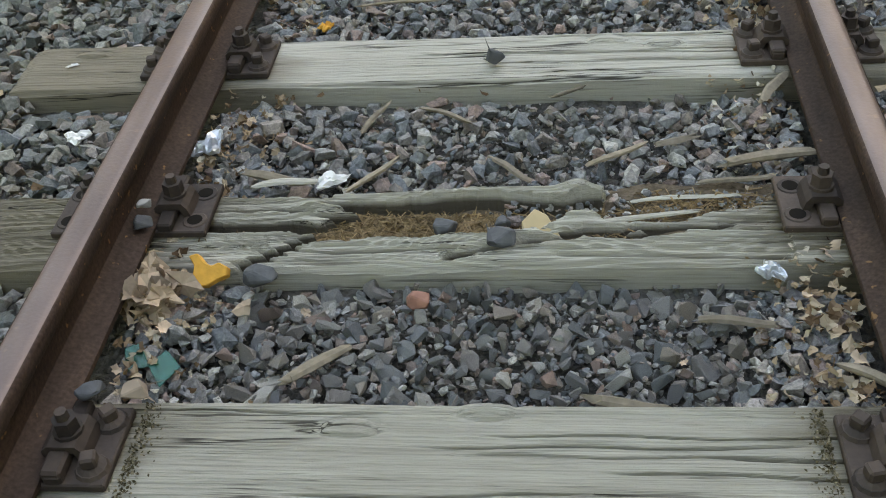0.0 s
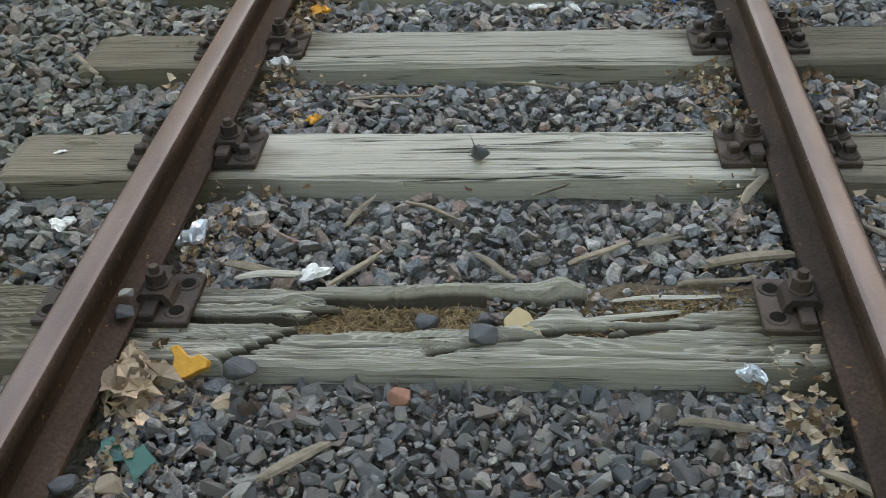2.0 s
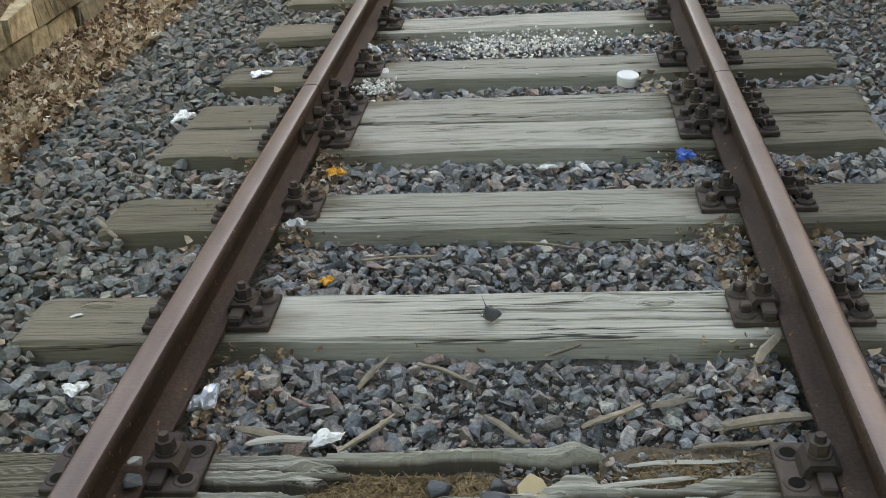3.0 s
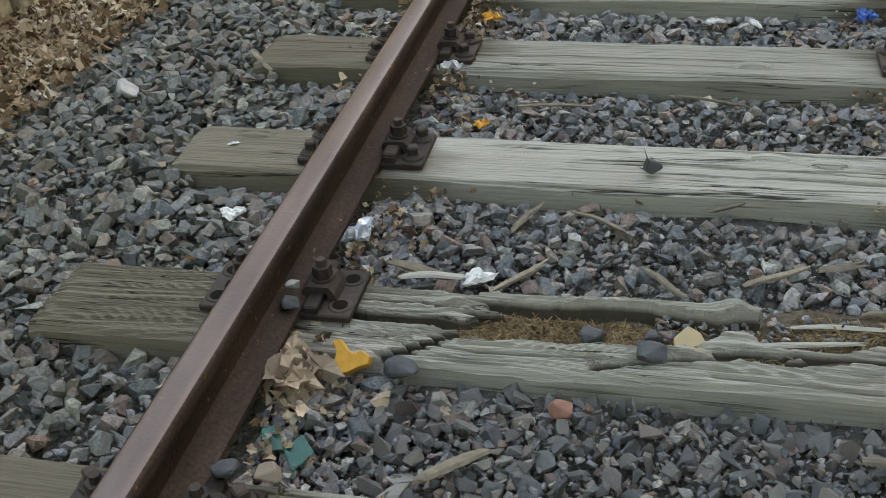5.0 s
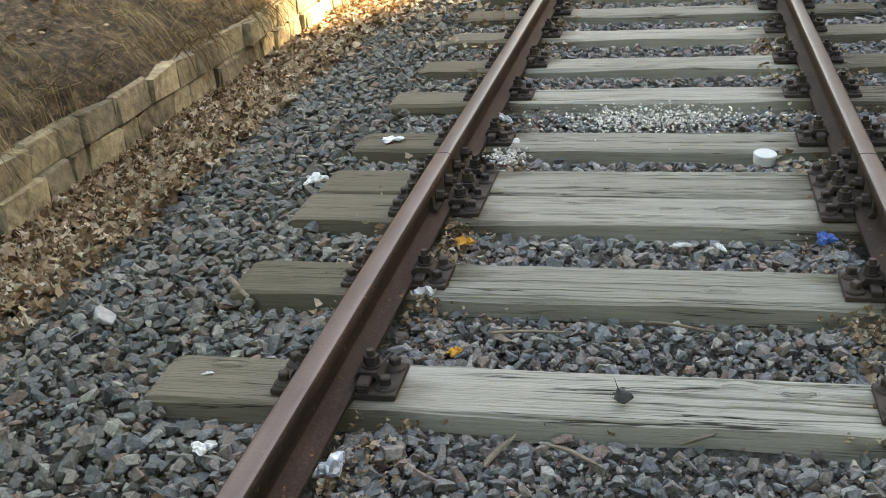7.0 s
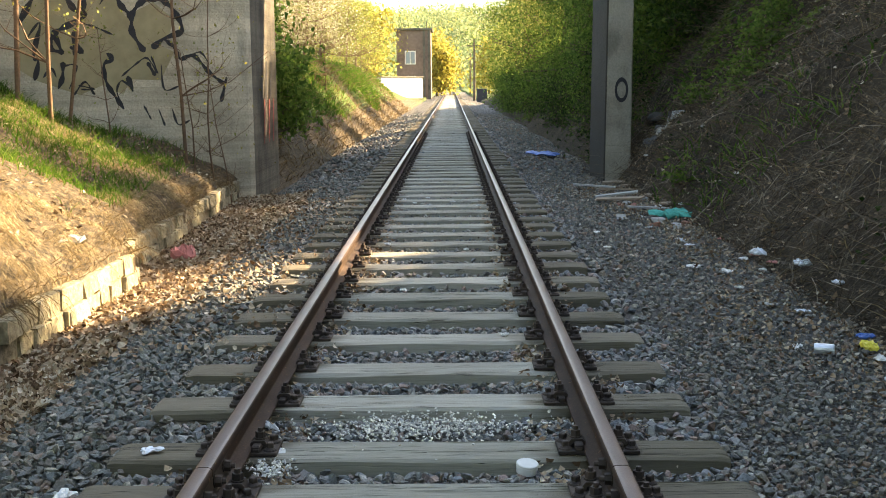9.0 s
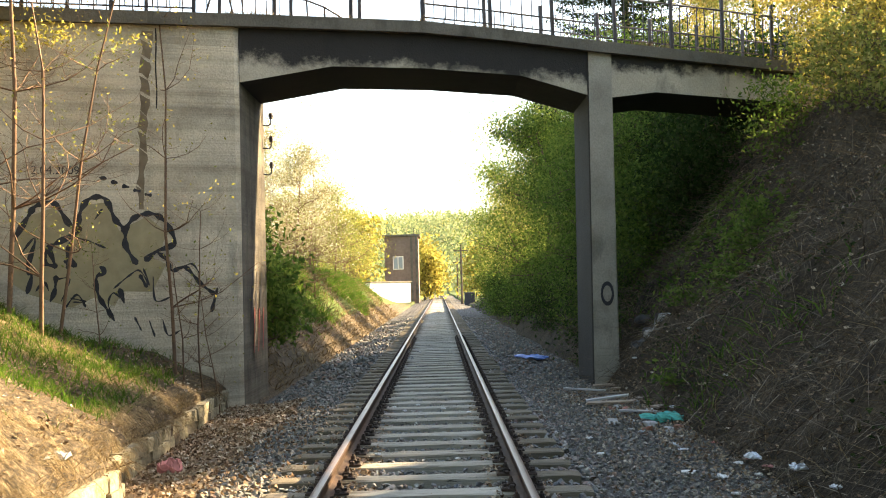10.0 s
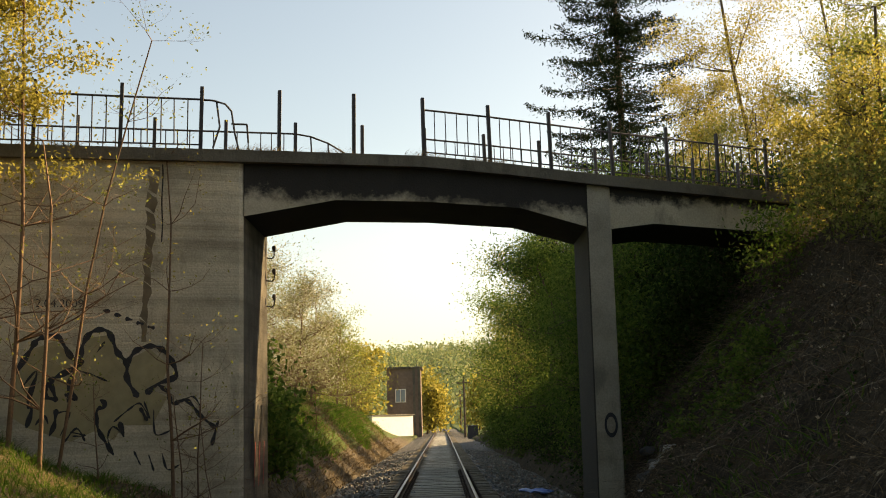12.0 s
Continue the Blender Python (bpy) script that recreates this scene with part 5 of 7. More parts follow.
# three low bushes beyond the view's edge, added to break up the sunlight
for k, (x, y, h) in enumerate([(7.1, 13.5, 0.7), (7.3, 14.9, 0.6), (7.2, 16.2, 0.8)]):
    tree("crest_bush", "low leafy bush added on the crest of the bank to dapple sun", "bush", on_ground(x, y), h, 0.6, M_GREEN, 500, 0.05, 175 + k, 0.02, 0.02, 2, 5, 0.15, group="bushes on the crest")

# the two at x 8.4 and 8.5 are unseen, added to shade the far wall
for k, (x, y, h, m, n) in enumerate([(6.2, 16.2, 1.3, M_LIME, 1500), (6.7, 15.3, 1.1, M_LIME, 1100), (5.8, 18.3, 1.3, M_GREEN, 1500), (6.9, 17.4, 1.5, M_YELLOW, 1500), (8.4, 16.2, 2.3, M_LIME, 3600), (8.5, 17.2, 2.3, M_GREEN, 3600), (3.3, 15.1, 0.35, M_GREEN, 260), (4.7, 16.6, 0.5, M_GREEN, 700), (4.4, 16.1, 0.4, M_GREEN, 500), (5.1, 17.1, 0.5, M_GREEN, 700), (4.1, 17.6, 0.45, M_GREEN, 400)]):
    tree("bank_bush", "low fresh green bush growing on the shaded bank, the two tallest added to block sun", "bush", on_ground(x, y), h, h * 0.8, m, n, 0.04, 920 + k, 0.015, 0.02, 2, 5, 0.14, group="bushes on the bank", turn=k * 61)
rng = np.random.default_rng(36)
n = 4200
x = rng.uniform(-7, 7.3, n)
x = x[np.sin(x * 1.9) + np.sin(x * 4.7 + 2) + rng.normal(0, 0.5, n) > 0.55]
n = len(x)
b = np.stack([x, front_y(x) - 0.08 + rng.uniform(0, 0.12, n), np.interp(x, [-14, -5.8, -2.35, 0, 1.4, 2.9, 6.7, 9.5], [5.5, 5.72, 5.84, 5.90, 5.85, 5.76, 5.60, 5.5]) - 0.01], 1)
d = np.stack([rng.normal(0, 0.5, n), rng.normal(-0.2, 0.4, n), np.ones(n)], 1) * rng.uniform(0.03, 0.13, (n, 1))
V, F = ribbons(np.stack([b, b + d * 0.55, b + d * [[1.8, 1.8, 0.9]]], 1), np.full(n, 0.004), rng)
thing("deck_grass", tri_mesh("deck_grass", V, F, M_STRAW), Matrix(), "tufts of grass and moss along the footbridge edge", "grass", kind="stuff")

# spruce
rng = np.random.default_rng(33)
S, N_ = [[0, 0, -0.2, 0, 0, 17.0, 0.2, 0.02]], []
for k in range(120):
    z = 2.0 + 14.8 * (k / 120)
    L = 4.6 * (1 - (z - 1) / 17.0) ** 0.6 * rng.uniform(0.35, 1.25) + 0.25
    a = k * 2.399 + rng.normal(0, 0.2)
    d = np.array([math.cos(a), math.sin(a), 0.0])
    p = np.array([0, 0, z])
    for s in range(5):
        q = p + d * L / 5 + np.array([0, 0, (-0.16 + 0.09 * s) * L / 5 * 2])
        S.append([*p, *q, 0.03 * (1 - s / 6), 0.03 * (1 - (s + 1) / 6)])
        t = rng.random((120, 1))
        c = p + (q - p) * t
        side = np.cross(d, [0, 0, 1]) * rng.normal(0, 0.2 * (1.15 - s / 6), (120, 1)) * (1 + L * 0.35)
        N_.append(c + side + np.array([0, 0, -1]) * np.abs(rng.normal(0, 0.1, (120, 1))))
        p = q
spruce = empty("spruce", pose(*on_ground(6.6, 36)), "tall dark spruce behind the footbridge", "tree")
V, F = tubes(S, 5)
part("trunk", tri_mesh("trunk", V, F, M_BARK, False), None, spruce)
V, F = leaves(np.concatenate(N_), 0.065, rng, 0.3)
part("crown", tri_mesh("crown", V, F, M_SPRUCE), None, spruce)

# unseen woods added on top of the right bank to shade the track
for k, (x, y, h) in enumerate([(9.5, -6, 7), (9.0, -1, 7.5), (9.3, 3, 7), (8.6, 6.5, 6.5), (9.2, 9.5, 7), (9.6, 10.0, 5.5), (8.3, 9.9, 3.0), (12, 1, 8), (12.4, 7, 8)]):
    tree("bank_tree", "leafy green spring tree crowding the railway cutting, some added unseen for shade", "tree", on_ground(x, y), h, h * 0.4, M_GREEN, 3200, 0.16, 180 + k, 0.1, 0.06, 2, 5, 0.6, group="trees on the bank")

# unseen trees behind and to the left, added to cut the skylight
for k, (x, y, h) in enumerate([(-13, -13, 10), (-9, -12, 9), (-5.5, -15, 10), (5, -15, 10), (9, -12, 9.5), (-11, -7, 9), (-12, -2, 9), (-13, 3, 9), (-2.5, -22, 10), (2.5, -22, 10)]):
    tree("bank_tree", "leafy green spring tree crowding the railway cutting, some added unseen for shade", "tree", on_ground(x, y), h, h * 0.42, M_GREEN, 3600, 0.2, 1040 + k, 0.12, 0.04, 2, 5, 0.7, group="trees on the bank", turn=k * 53)
# hedge out of view, added on the crest to narrow the sunlit gap
for k, (x, y, h) in enumerate([(8.3, 3.0, 2.6), (8.2, 4.5, 2.4), (8.3, 5.8, 2.6), (8.2, 7.1, 2.4), (8.4, 8.3, 2.6), (8.2, 9.5, 2.4), (8.4, 10.6, 2.6), (8.3, 11.7, 2.0), (8.3, 12.5, 1.8), (8.7, 16.8, 2.0)]):
    tree("crest_shrub", "dense leafy shrub added unseen on top of the bank to block sun", "bush", on_ground(x, y), h, h * 0.4, M_GREEN, 2600, 0.11, 900 + k, 0.04, 0.03, 2, 6, 0.3, group="shrubs on the bank top", turn=k * 37)

# shrubs along the foot of the right bank beyond the bridge
rng = np.random.default_rng(195)
for k in range(15):
    y = 22.3 + 3.1 * k + rng.uniform(-0.6, 0.6)
    x, h = 3.15 + rng.uniform(0, 0.5), rng.uniform(1.3, 2.4)
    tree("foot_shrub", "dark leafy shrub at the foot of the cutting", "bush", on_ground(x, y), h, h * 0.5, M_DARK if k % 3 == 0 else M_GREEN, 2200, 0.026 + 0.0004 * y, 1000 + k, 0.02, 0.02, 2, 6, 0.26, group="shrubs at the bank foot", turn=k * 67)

# left bank beyond the bridge
for k, (x, y, h, m, n) in enumerate([(-6.2, 27, 4.6, M_LIME, 3600), (-6.8, 32, 5.2, M_BLOSSOM, 4200), (-6.0, 37, 4.4, M_BLOSSOM, 4200), (-5.6, 43, 4.6, M_BLOSSOM, 4000), (-5.8, 50, 4.8, M_BLOSSOM, 3200),
                                     (-7.5, 42, 6.0, M_BLOSSOM, 3600), (-5.4, 58, 4.6, M_LIME, 2600), (-5.8, 68, 5.0, M_LIME, 2400), (-7.6, 56, 6, M_LIME, 2600), (-6.4, 80, 5.0, M_LIME, 2400), (-8.4, 96, 6.5, M_LIME, 2200)]):
    lab = {M_BLOSSOM: "spring bush in pale blossom on the grassy bank", M_YELLOW: "yellow spring bush on the grassy bank"}.get(m, "yellow-green spring bush on the grassy bank")
    tree("blossom_bush", lab, "bush", on_ground(x, y), h, h * 0.5, m, int(n * 2.4), 0.016 + 0.00052 * y, 200 + k, 0.06, 0.05, 3, 5, 0.2, M_TWIG, "bushes on the left bank", turn=k * 71)
for k, (x, y, h) in enumerate([(-3.35, 21.8, 1.7), (-3.7, 22.6, 2.3), (-4.2, 24.0, 2.0)]):
    tree("ivy_bush", "dark green leafy bush beside the abutment", "bush", on_ground(x, y), h, h * 0.45, M_GREEN, 1500, 0.07, 230 + k, 0.03, 0.02, 2, 5, 0.22, group="bushes by the abutment")
tree("bare_bush", "leafless twiggy shrub on the grassy slope", "bush", on_ground(-4.2, 38), 1.9, 1.0, M_LIME, 40, 0.03, 240, 0.03, 0.02, 3, 5, 0.2, M_TWIG)

# saplings in front of the abutment
for k, (x, y, h, sp, n, r, kd) in enumerate([(-3.62, 15.7, 5.4, 1.5, 420, 0.028, 3), (-3.25, 15.8, 2.7, 1.0, 120, 0.018, 3), (-3.05, 16.0, 2.3, 0.9, 90, 0.016, 3), (-4.95, 14.8, 6.2, 1.5, 1500, 0.026, 3),
                                             (-5.5, 14.5, 7.8, 2.2, 13000, 0.038, 4), (-4.55, 15.3, 1.6, 0.6, 40, 0.015, 2), (-6.2, 14.2, 7.6, 2.0, 13000, 0.04, 4), (-3.45, 15.5, 1.8, 0.8, 50, 0.018, 2), (-5.0, 14.3, 4.4, 2.0, 420, 0.032, 3)]):
    tree("sapling", "thin reddish sapling with small opening leaves by the abutment", "sapling", on_ground(x, y), h, sp, M_LIME if k % 2 else M_YELLOW, int(n * (1.4 if n > 2000 else 0.6)), 0.034 if n > 2000 else 0.024, 260 + k, r, 0.1, 3, kd, 0.11, M_TWIG, "saplings by the abutment", 0.5, k * 83, 0.15 if n < 2000 else 3.4 + 0.4 * (k % 3))


# ---- grass, straw, twigs, dead leaves ----
def blades(n, xr, yr, height, mat, name, label, seed, keep=None, lean=0.35, width=0.006):
    rng = np.random.default_rng(seed)
    x, y = rng.uniform(*xr, n), rng.uniform(*yr, n)
    if keep is not None:
        ok = keep(x, y, rng)
        x, y = x[ok], y[ok]
    n = len(x)
    b = np.stack([x, y, ground_z(x, y) - 0.01], 1)
    h = height * rng.uniform(0.4, 1.3, n)
    d = np.stack([rng.normal(0, lean, n), rng.normal(0, lean, n), np.ones(n)], 1) * h[:, None]
    P = np.stack([b, b + d * 0.55, b + d * [[1.9, 1.9, 0.95]]], 1)
    V, F = ribbons(P, np.full(n, width), rng)
    return thing(name, tri_mesh(name, V, F, mat), Matrix(), label, name.replace("_", " "), kind="stuff")


patchy = lambda x, y: np.sin(x * 1.1 + 0.7) + np.sin(y * 0.8 + x * 0.5) + 0.6 * np.sin(y * 2.3 - x * 1.7)
blades(36000, (-9, -2.85), (6, 17), 0.14, M_GRASS, "grass", "fresh green grass tufts on the sunny bank", 301,
       lambda x, y, r: (y < 16.7 + SK * (x - X0)) & (patchy(x, y) + 0.22 * (y - 12) + r.normal(0, 0.5, len(x)) > 0.45) & (x < wall_x(y) - 0.35), width=0.007)
blades(15000, (-9, -2.7), (1, 17), 0.07, M_STRAW, "dry_grass", "matted dry straw grass on the bank", 302, lambda x, y, r: (y < 16.7 + SK * (x - X0)) & (x < wall_x(y) - 0.05) & ((y > 8.5) | (patchy(x * 2.6, y * 2.2) + r.normal(0, 0.35, len(x)) > 0.1)), 1.3, 0.005)
blades(42000, (-7, -2.75), (19, 75), 0.28, M_GRASS, "grass", "green grass on the slope behind the bridge", 303, lambda x, y, r: (patchy(x * 0.7, y * 0.35) + r.normal(0, 0.4, len(x)) > -0.4) & (x < -3.55 - 0.25 * np.sin(y * 0.45)), width=0.016)
blades(9000, (-6, -2.75), (19, 75), 0.2, M_STRAW, "dry_grass", "dry grass on the slope behind the bridge", 304, None, 1.0, 0.014)
blades(16000, (3.0, 8), (5, 24), 0.16, M_STRAW, "dry_grass", "dead grass stalks on the shaded bank", 305, lambda x, y, r: r.random(len(x)) < 0.55, 1.4, 0.005)
blades(5000, (3.0, 9), (12, 24), 0.22, M_GRASS, "nettles", "patches of green nettles on the shaded bank", 306, lambda x, y, r: patchy(x * 1.7, y) > 1.1, 0.6, 0.016)

rng = np.random.default_rng(310)
n = 34000
x, y = rng.uniform(2.85, 8.0, n), rng.uniform(5, 25, n)
b = np.stack([x, y, ground_z(x, y) + 0.02], 1)
d = np.stack([-np.abs(rng.normal(0.5, 0.5, n)), rng.normal(0, 0.7, n), rng.normal(-0.35, 0.4, n)], 1) * rng.uniform(0.15, 0.7, (n, 1))
lift = np.abs(rng.normal(0, 0.07, (n, 1))) * [[0, 0, 1.0]]
P = np.stack([b, b + d * 0.35 + lift, b + d * 0.7 + lift * rng.uniform(0.2, 1.4, (n, 1)), b + d], 1)
P[:, 1:, 2] = np.maximum(P[:, 1:, 2], ground_z(P[:, 1:, 0], P[:, 1:, 1]) + 0.015)
V, F = ribbons(P, 0.0015 + 0.006 * rng.random(n) ** 2, rng)
thing("dead_brambles", tri_mesh("dead_brambles", V, F, M_DRY), Matrix(), "tangle of dead brown bramble stems on the bank", "brambles", kind="stuff")


def litter(n, xr, yr, size, seed, zf, keep=None, label="dead brown oak leaves blown against the wall", name="dead_leaves", mat=M_LITTER):
    rng = np.random.default_rng(seed)
    x, y = rng.uniform(*xr, n), rng.uniform(*yr, n)
    if keep is not None:
        ok = keep(x, y, rng)
        x, y = x[ok], y[ok]
    C = np.stack([x, y, zf(x, y) + rng.uniform(0.004, 0.03, len(x))], 1)
    V, F = dry_leaves(C, size, rng, 12 if yr[1] < 7 else 6) if mat is M_LITTER else leaves(C, size, rng, 0.6, 0.6)
    thing(name, tri_mesh(name, V, F, mat), Matrix(), label, name.replace("_", " "), kind="stuff")


bedf = lambda x, y: bed_z(x) + 0.02
litter(22000, (-3.1, -1.85), (1.5, 6.5), 0.026, 320, lambda x, y: bed_z(x) + 0.062, lambda x, y, r: (x > wall_x(y) + 0.02) & (r.random(len(x)) < np.clip((-1.85 - x) / 0.4, 0.02, 1)))
litter(26000, (-3.1, -1.85), (6.5, 17), 0.033, 319, lambda x, y: bed_z(x) + 0.062, lambda x, y, r: (x > wall_x(y) + 0.02) & (r.random(len(x)) < np.clip((-1.85 - x) / 0.4, 0.02, 1)))
litter(2600, (-2.3, -0.9), (6.5, 15), 0.026, 318, lambda x, y: bed_z(x) + 0.055, lambda x, y, r: r.random(len(x)) < 0.25 + 0.6 * (-0.9 - x), "dead leaves scattered over the ballast shoulder")
litter(900, (-1.0, -0.3), (7.5, 12.5), 0.03, 321, bedf, lambda x, y, r: np.abs(x + 0.62) < 0.2, "dead leaves caught beside the rail")
litter(500, (-1.8, 2.6), (1, 16), 0.012, 322, lambda x, y: bed_z(x) + 0.04, lambda x, y, r: np.abs(np.abs(x) - RAIL_X) > 0.1, "small scattered dry leaf scraps on the ballast")
litter(420, (-0.68, -0.5), (1.55, 3.9), 0.010, 323, lambda x, y: bed_z(x) + 0.035, None, "dry leaf scraps along the rail foot")
litter(420, (0.5, 0.68), (1.55, 3.9), 0.010, 324, lambda x, y: bed_z(x) + 0.035, None, "dry leaf scraps along the rail foot")
litter(2600, (2.5, 6), (5, 20), 0.03, 325, lambda x, y: np.maximum(ground_z(x, y), bed_z(x)), None, "dead leaves and rubbish scraps on the bank foot")
litter(3800, (-7, -2.9), (2, 16), 0.03, 326, ground_z, lambda x, y, r: (x < wall_x(y) - 0.1) & (y < front_y(x) - 0.2), "dead leaves on the bank")
blades(9000, (-3.2, -2.5), (1.5, 16.5), 0.09, M_STRAW, "dry_grass", "dry grass hanging over the stone wall", 307, lambda x, y, r: (x < wall_x(y) + 0.0) & (x > wall_x(y) - 0.2) & (patchy(x * 2, y * 1.6) > -0.6), 1.1, 0.004)
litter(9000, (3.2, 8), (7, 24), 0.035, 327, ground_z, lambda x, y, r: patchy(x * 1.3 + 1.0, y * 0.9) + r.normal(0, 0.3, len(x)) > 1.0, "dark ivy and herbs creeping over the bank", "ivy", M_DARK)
litter(7000, (3.1, 7.5), (6, 22), 0.028, 328, ground_z, lambda x, y, r: patchy(x * 1.1, y * 1.2 + 2.0) + r.normal(0, 0.4, len(x)) > 0.3, "dead leaves lying on the shaded bank")
litter(5200, (4.1, 6.4), (15.5, 21.5), 0.05, 329, lambda x, y: ground_z(x, y) + 0.08 + 0.06 * np.sin(x * 7 + y * 5), lambda x, y, r: np.abs(x - 4.9 - 0.12 * (y - 18)) + r.normal(0, 0.2, len(x)) < 0.62, "patch of green ivy and nettles on the shaded bank", "ivy", M_GREEN)
litter(6500, (1.35, 3.05), (3, 18), 0.018, 341, lambda x, y: bed_z(x) + 0.045, lambda x, y, r: (patchy(x * 2.2, y * 0.9) + 1.4 * (x - 2.1) + r.normal(0, 0.5, len(x)) > 0.2), "brown leaf scraps on the fine ballast")
for sx in (-1, 1):
    litter(1500, (sx * 0.6 - 0.11, sx * 0.6 + 0.11), (3.9, 15), 0.02, 342 + sx, lambda x, y: bed_z(x) + 0.04, lambda x, y, r: r.random(len(x)) < 0.3 + 0.5 * (np.sin(y * 3.1 + sx) > 0), "dead leaves caught beside the rail")
    litter(420, (sx * 0.635 - 0.05, sx * 0.635 + 0.05), (1.5, 4.0), 0.015, 348 + sx, lambda x, y: bed_z(x) + 0.05, lambda x, y, r: np.sin(y * 4.3 + sx) > -0.3, "dead leaves caught beside the rail")
    litter(900, (sx * 0.93 - 0.1, sx * 0.93 + 0.1), (2.0, 14), 0.018, 345 + sx, lambda x, y: bed_z(x) + 0.04, lambda x, y, r: np.sin(y * 2.3 + sx) > -0.2, "dead leaves caught beside the rail")
for sx in (-1, 1):                                    # moss crumbs beside the nearest plates
    rng = np.random.default_rng(330 + sx)
    C = np.stack([sx * (0.572 - np.abs(rng.normal(0, 0.016, 420))), rng.uniform(1.33, 1.55, 420), rng.uniform(0.001, 0.004, 420)], 1)
    V, F = leaves(C, 0.003, rng, 0.7, 0.4)
    thing("moss", tri_mesh("moss", V, F, M_MOSS), Matrix(), "dry moss crumbs along the base plate edge", "moss", kind="stuff")


# tufts of dead grass combed down the bank behind the wall
rng = np.random.default_rng(340)
tx, ty = rng.uniform(-6.5, -2.7, 1150), rng.uniform(1.8, 14.8, 1150)
ok = (tx < wall_x(ty) - 0.02) & (patchy(tx * 1.9, ty * 1.7) > -0.5)
tx, ty = np.repeat(tx[ok], 56), np.repeat(ty[ok], 56)
n = len(tx)
b = np.stack([tx + rng.normal(0, 0.06, n), ty + rng.normal(0, 0.07, n), np.zeros(n)], 1)
b[:, 2] = ground_z(b[:, 0], b[:, 1])
d = np.stack([np.abs(rng.normal(0.9, 0.35, n)), rng.normal(-0.15, 0.3, n)], 1) * rng.uniform(0.05, 0.16, (n, 1))
P = np.repeat(b[:, None], 4, 1)
for j, (f, h) in enumerate(((0.0, 0.0), (0.35, 0.045), (0.75, 0.035), (1.1, 0.006))):
    P[:, j, :2] += d * f
    P[:, j, 2] = np.where(P[:, j, 0] < wall_x(P[:, j, 1]) - 0.06, ground_z(P[:, j, 0], P[:, j, 1]), 0.13 - 0.09 * f) + h * rng.uniform(0.3, 1.3, n)
V, F = ribbons(P, rng.uniform(0.0012, 0.003, n), rng)
thing("dry_tufts", tri_mesh("dry_tufts", V, F, M_TUFT), Matrix(), "combed tufts of dead tan grass on the bank", "dry grass", kind="stuff")
# turf hanging over the wall
rng = np.random.default_rng(350)
n = 4200
y = rng.uniform(1.2, 16.4, n)
y = y[np.sin(y * 2.1) + np.sin(y * 5.3 + 1) + rng.normal(0, 0.5, n) > 0.8]
n = len(y)
edge = wall_x(y) + rng.uniform(-0.3, 0.0, n)
b = np.stack([edge, y, np.full(n, 0.12)], 1)
out, down = np.abs(rng.normal(0.12, 0.07, n)), rng.uniform(0.02, 0.15, n)
side = rng.normal(0, 0.05, n)
P = np.stack([b, b + np.stack([out * 0.5, side * 0.5, 0.05 + 0 * out], 1), b + np.stack([out, side, 0.02 - down * 0.4], 1), b + np.stack([out * 1.15, side * 1.4, -down], 1)], 1)
V, F = ribbons(P, rng.uniform(0.002, 0.006, n), rng)
thing("hanging_turf", tri_mesh("hanging_turf", V, F, M_STRAW), Matrix(), "dry matted turf hanging over the stone wall", "turf", kind="stuff")


# ---- loose things near the track ----
def crumple(name, base, size, mat, label, category, seed):
    """A crumpled scrap: a creased, rumpled sheet with a closed underside."""
    rng = np.random.default_rng(seed)
    bm = bmesh.new()
    bmesh.ops.create_icosphere(bm, subdivisions=3, radius=1)
    ph = rng.uniform(0, 6, 9)
    for v in bm.verts:
        p = v.co.copy()
        crease = abs(math.sin(p.x * 3.1 + ph[0] + 2 * math.sin(p.y * 2 + ph[1]))) + abs(math.sin(p.y * 4.3 + ph[2] + 1.5 * math.sin(p.x * 3 + ph[3])))
        edge = 1 + 0.28 * math.sin(3 * math.atan2(p.y, p.x) + ph[4]) + 0.18 * math.sin(5 * math.atan2(p.y, p.x) + ph[5])
        z = p.z * 0.45 + 0.55 * (crease - 1.0) * (1 if p.z > 0 else 0.5)
        v.co = Vector((p.x * edge * size[0] + rng.normal(0, 0.05) * size[0], p.y * edge * size[1] + rng.normal(0, 0.05) * size[1], z * size[2] * 1.1 + rng.normal(0, 0.12) * size[2]))
    return thing(name, bm_mesh(name, bm, mat), pose(*base, 0, 0, rng.uniform(0, 360)), label, category)


def shard(name, base, outline, thick, mat, label, category, rot=(0, 0, 0)):
    bm = bmesh.new()
    a = [bm.verts.new((x, y, 0)) for x, y in outline]
    f = bm.faces.new(a)
    r = bmesh.ops.extrude_face_region(bm, geom=[f])
    bmesh.ops.translate(bm, vec=(0, 0, thick), verts=[v for v in r["geom"] if isinstance(v, bmesh.types.BMVert)])
    bmesh.ops.bevel(bm, geom=bm.edges[:], offset=min(0.002, thick * 0.3), segments=1, affect="EDGES")
    return thing(name, bm_mesh(name, bm, mat), pose(*base, *rot), label, category)


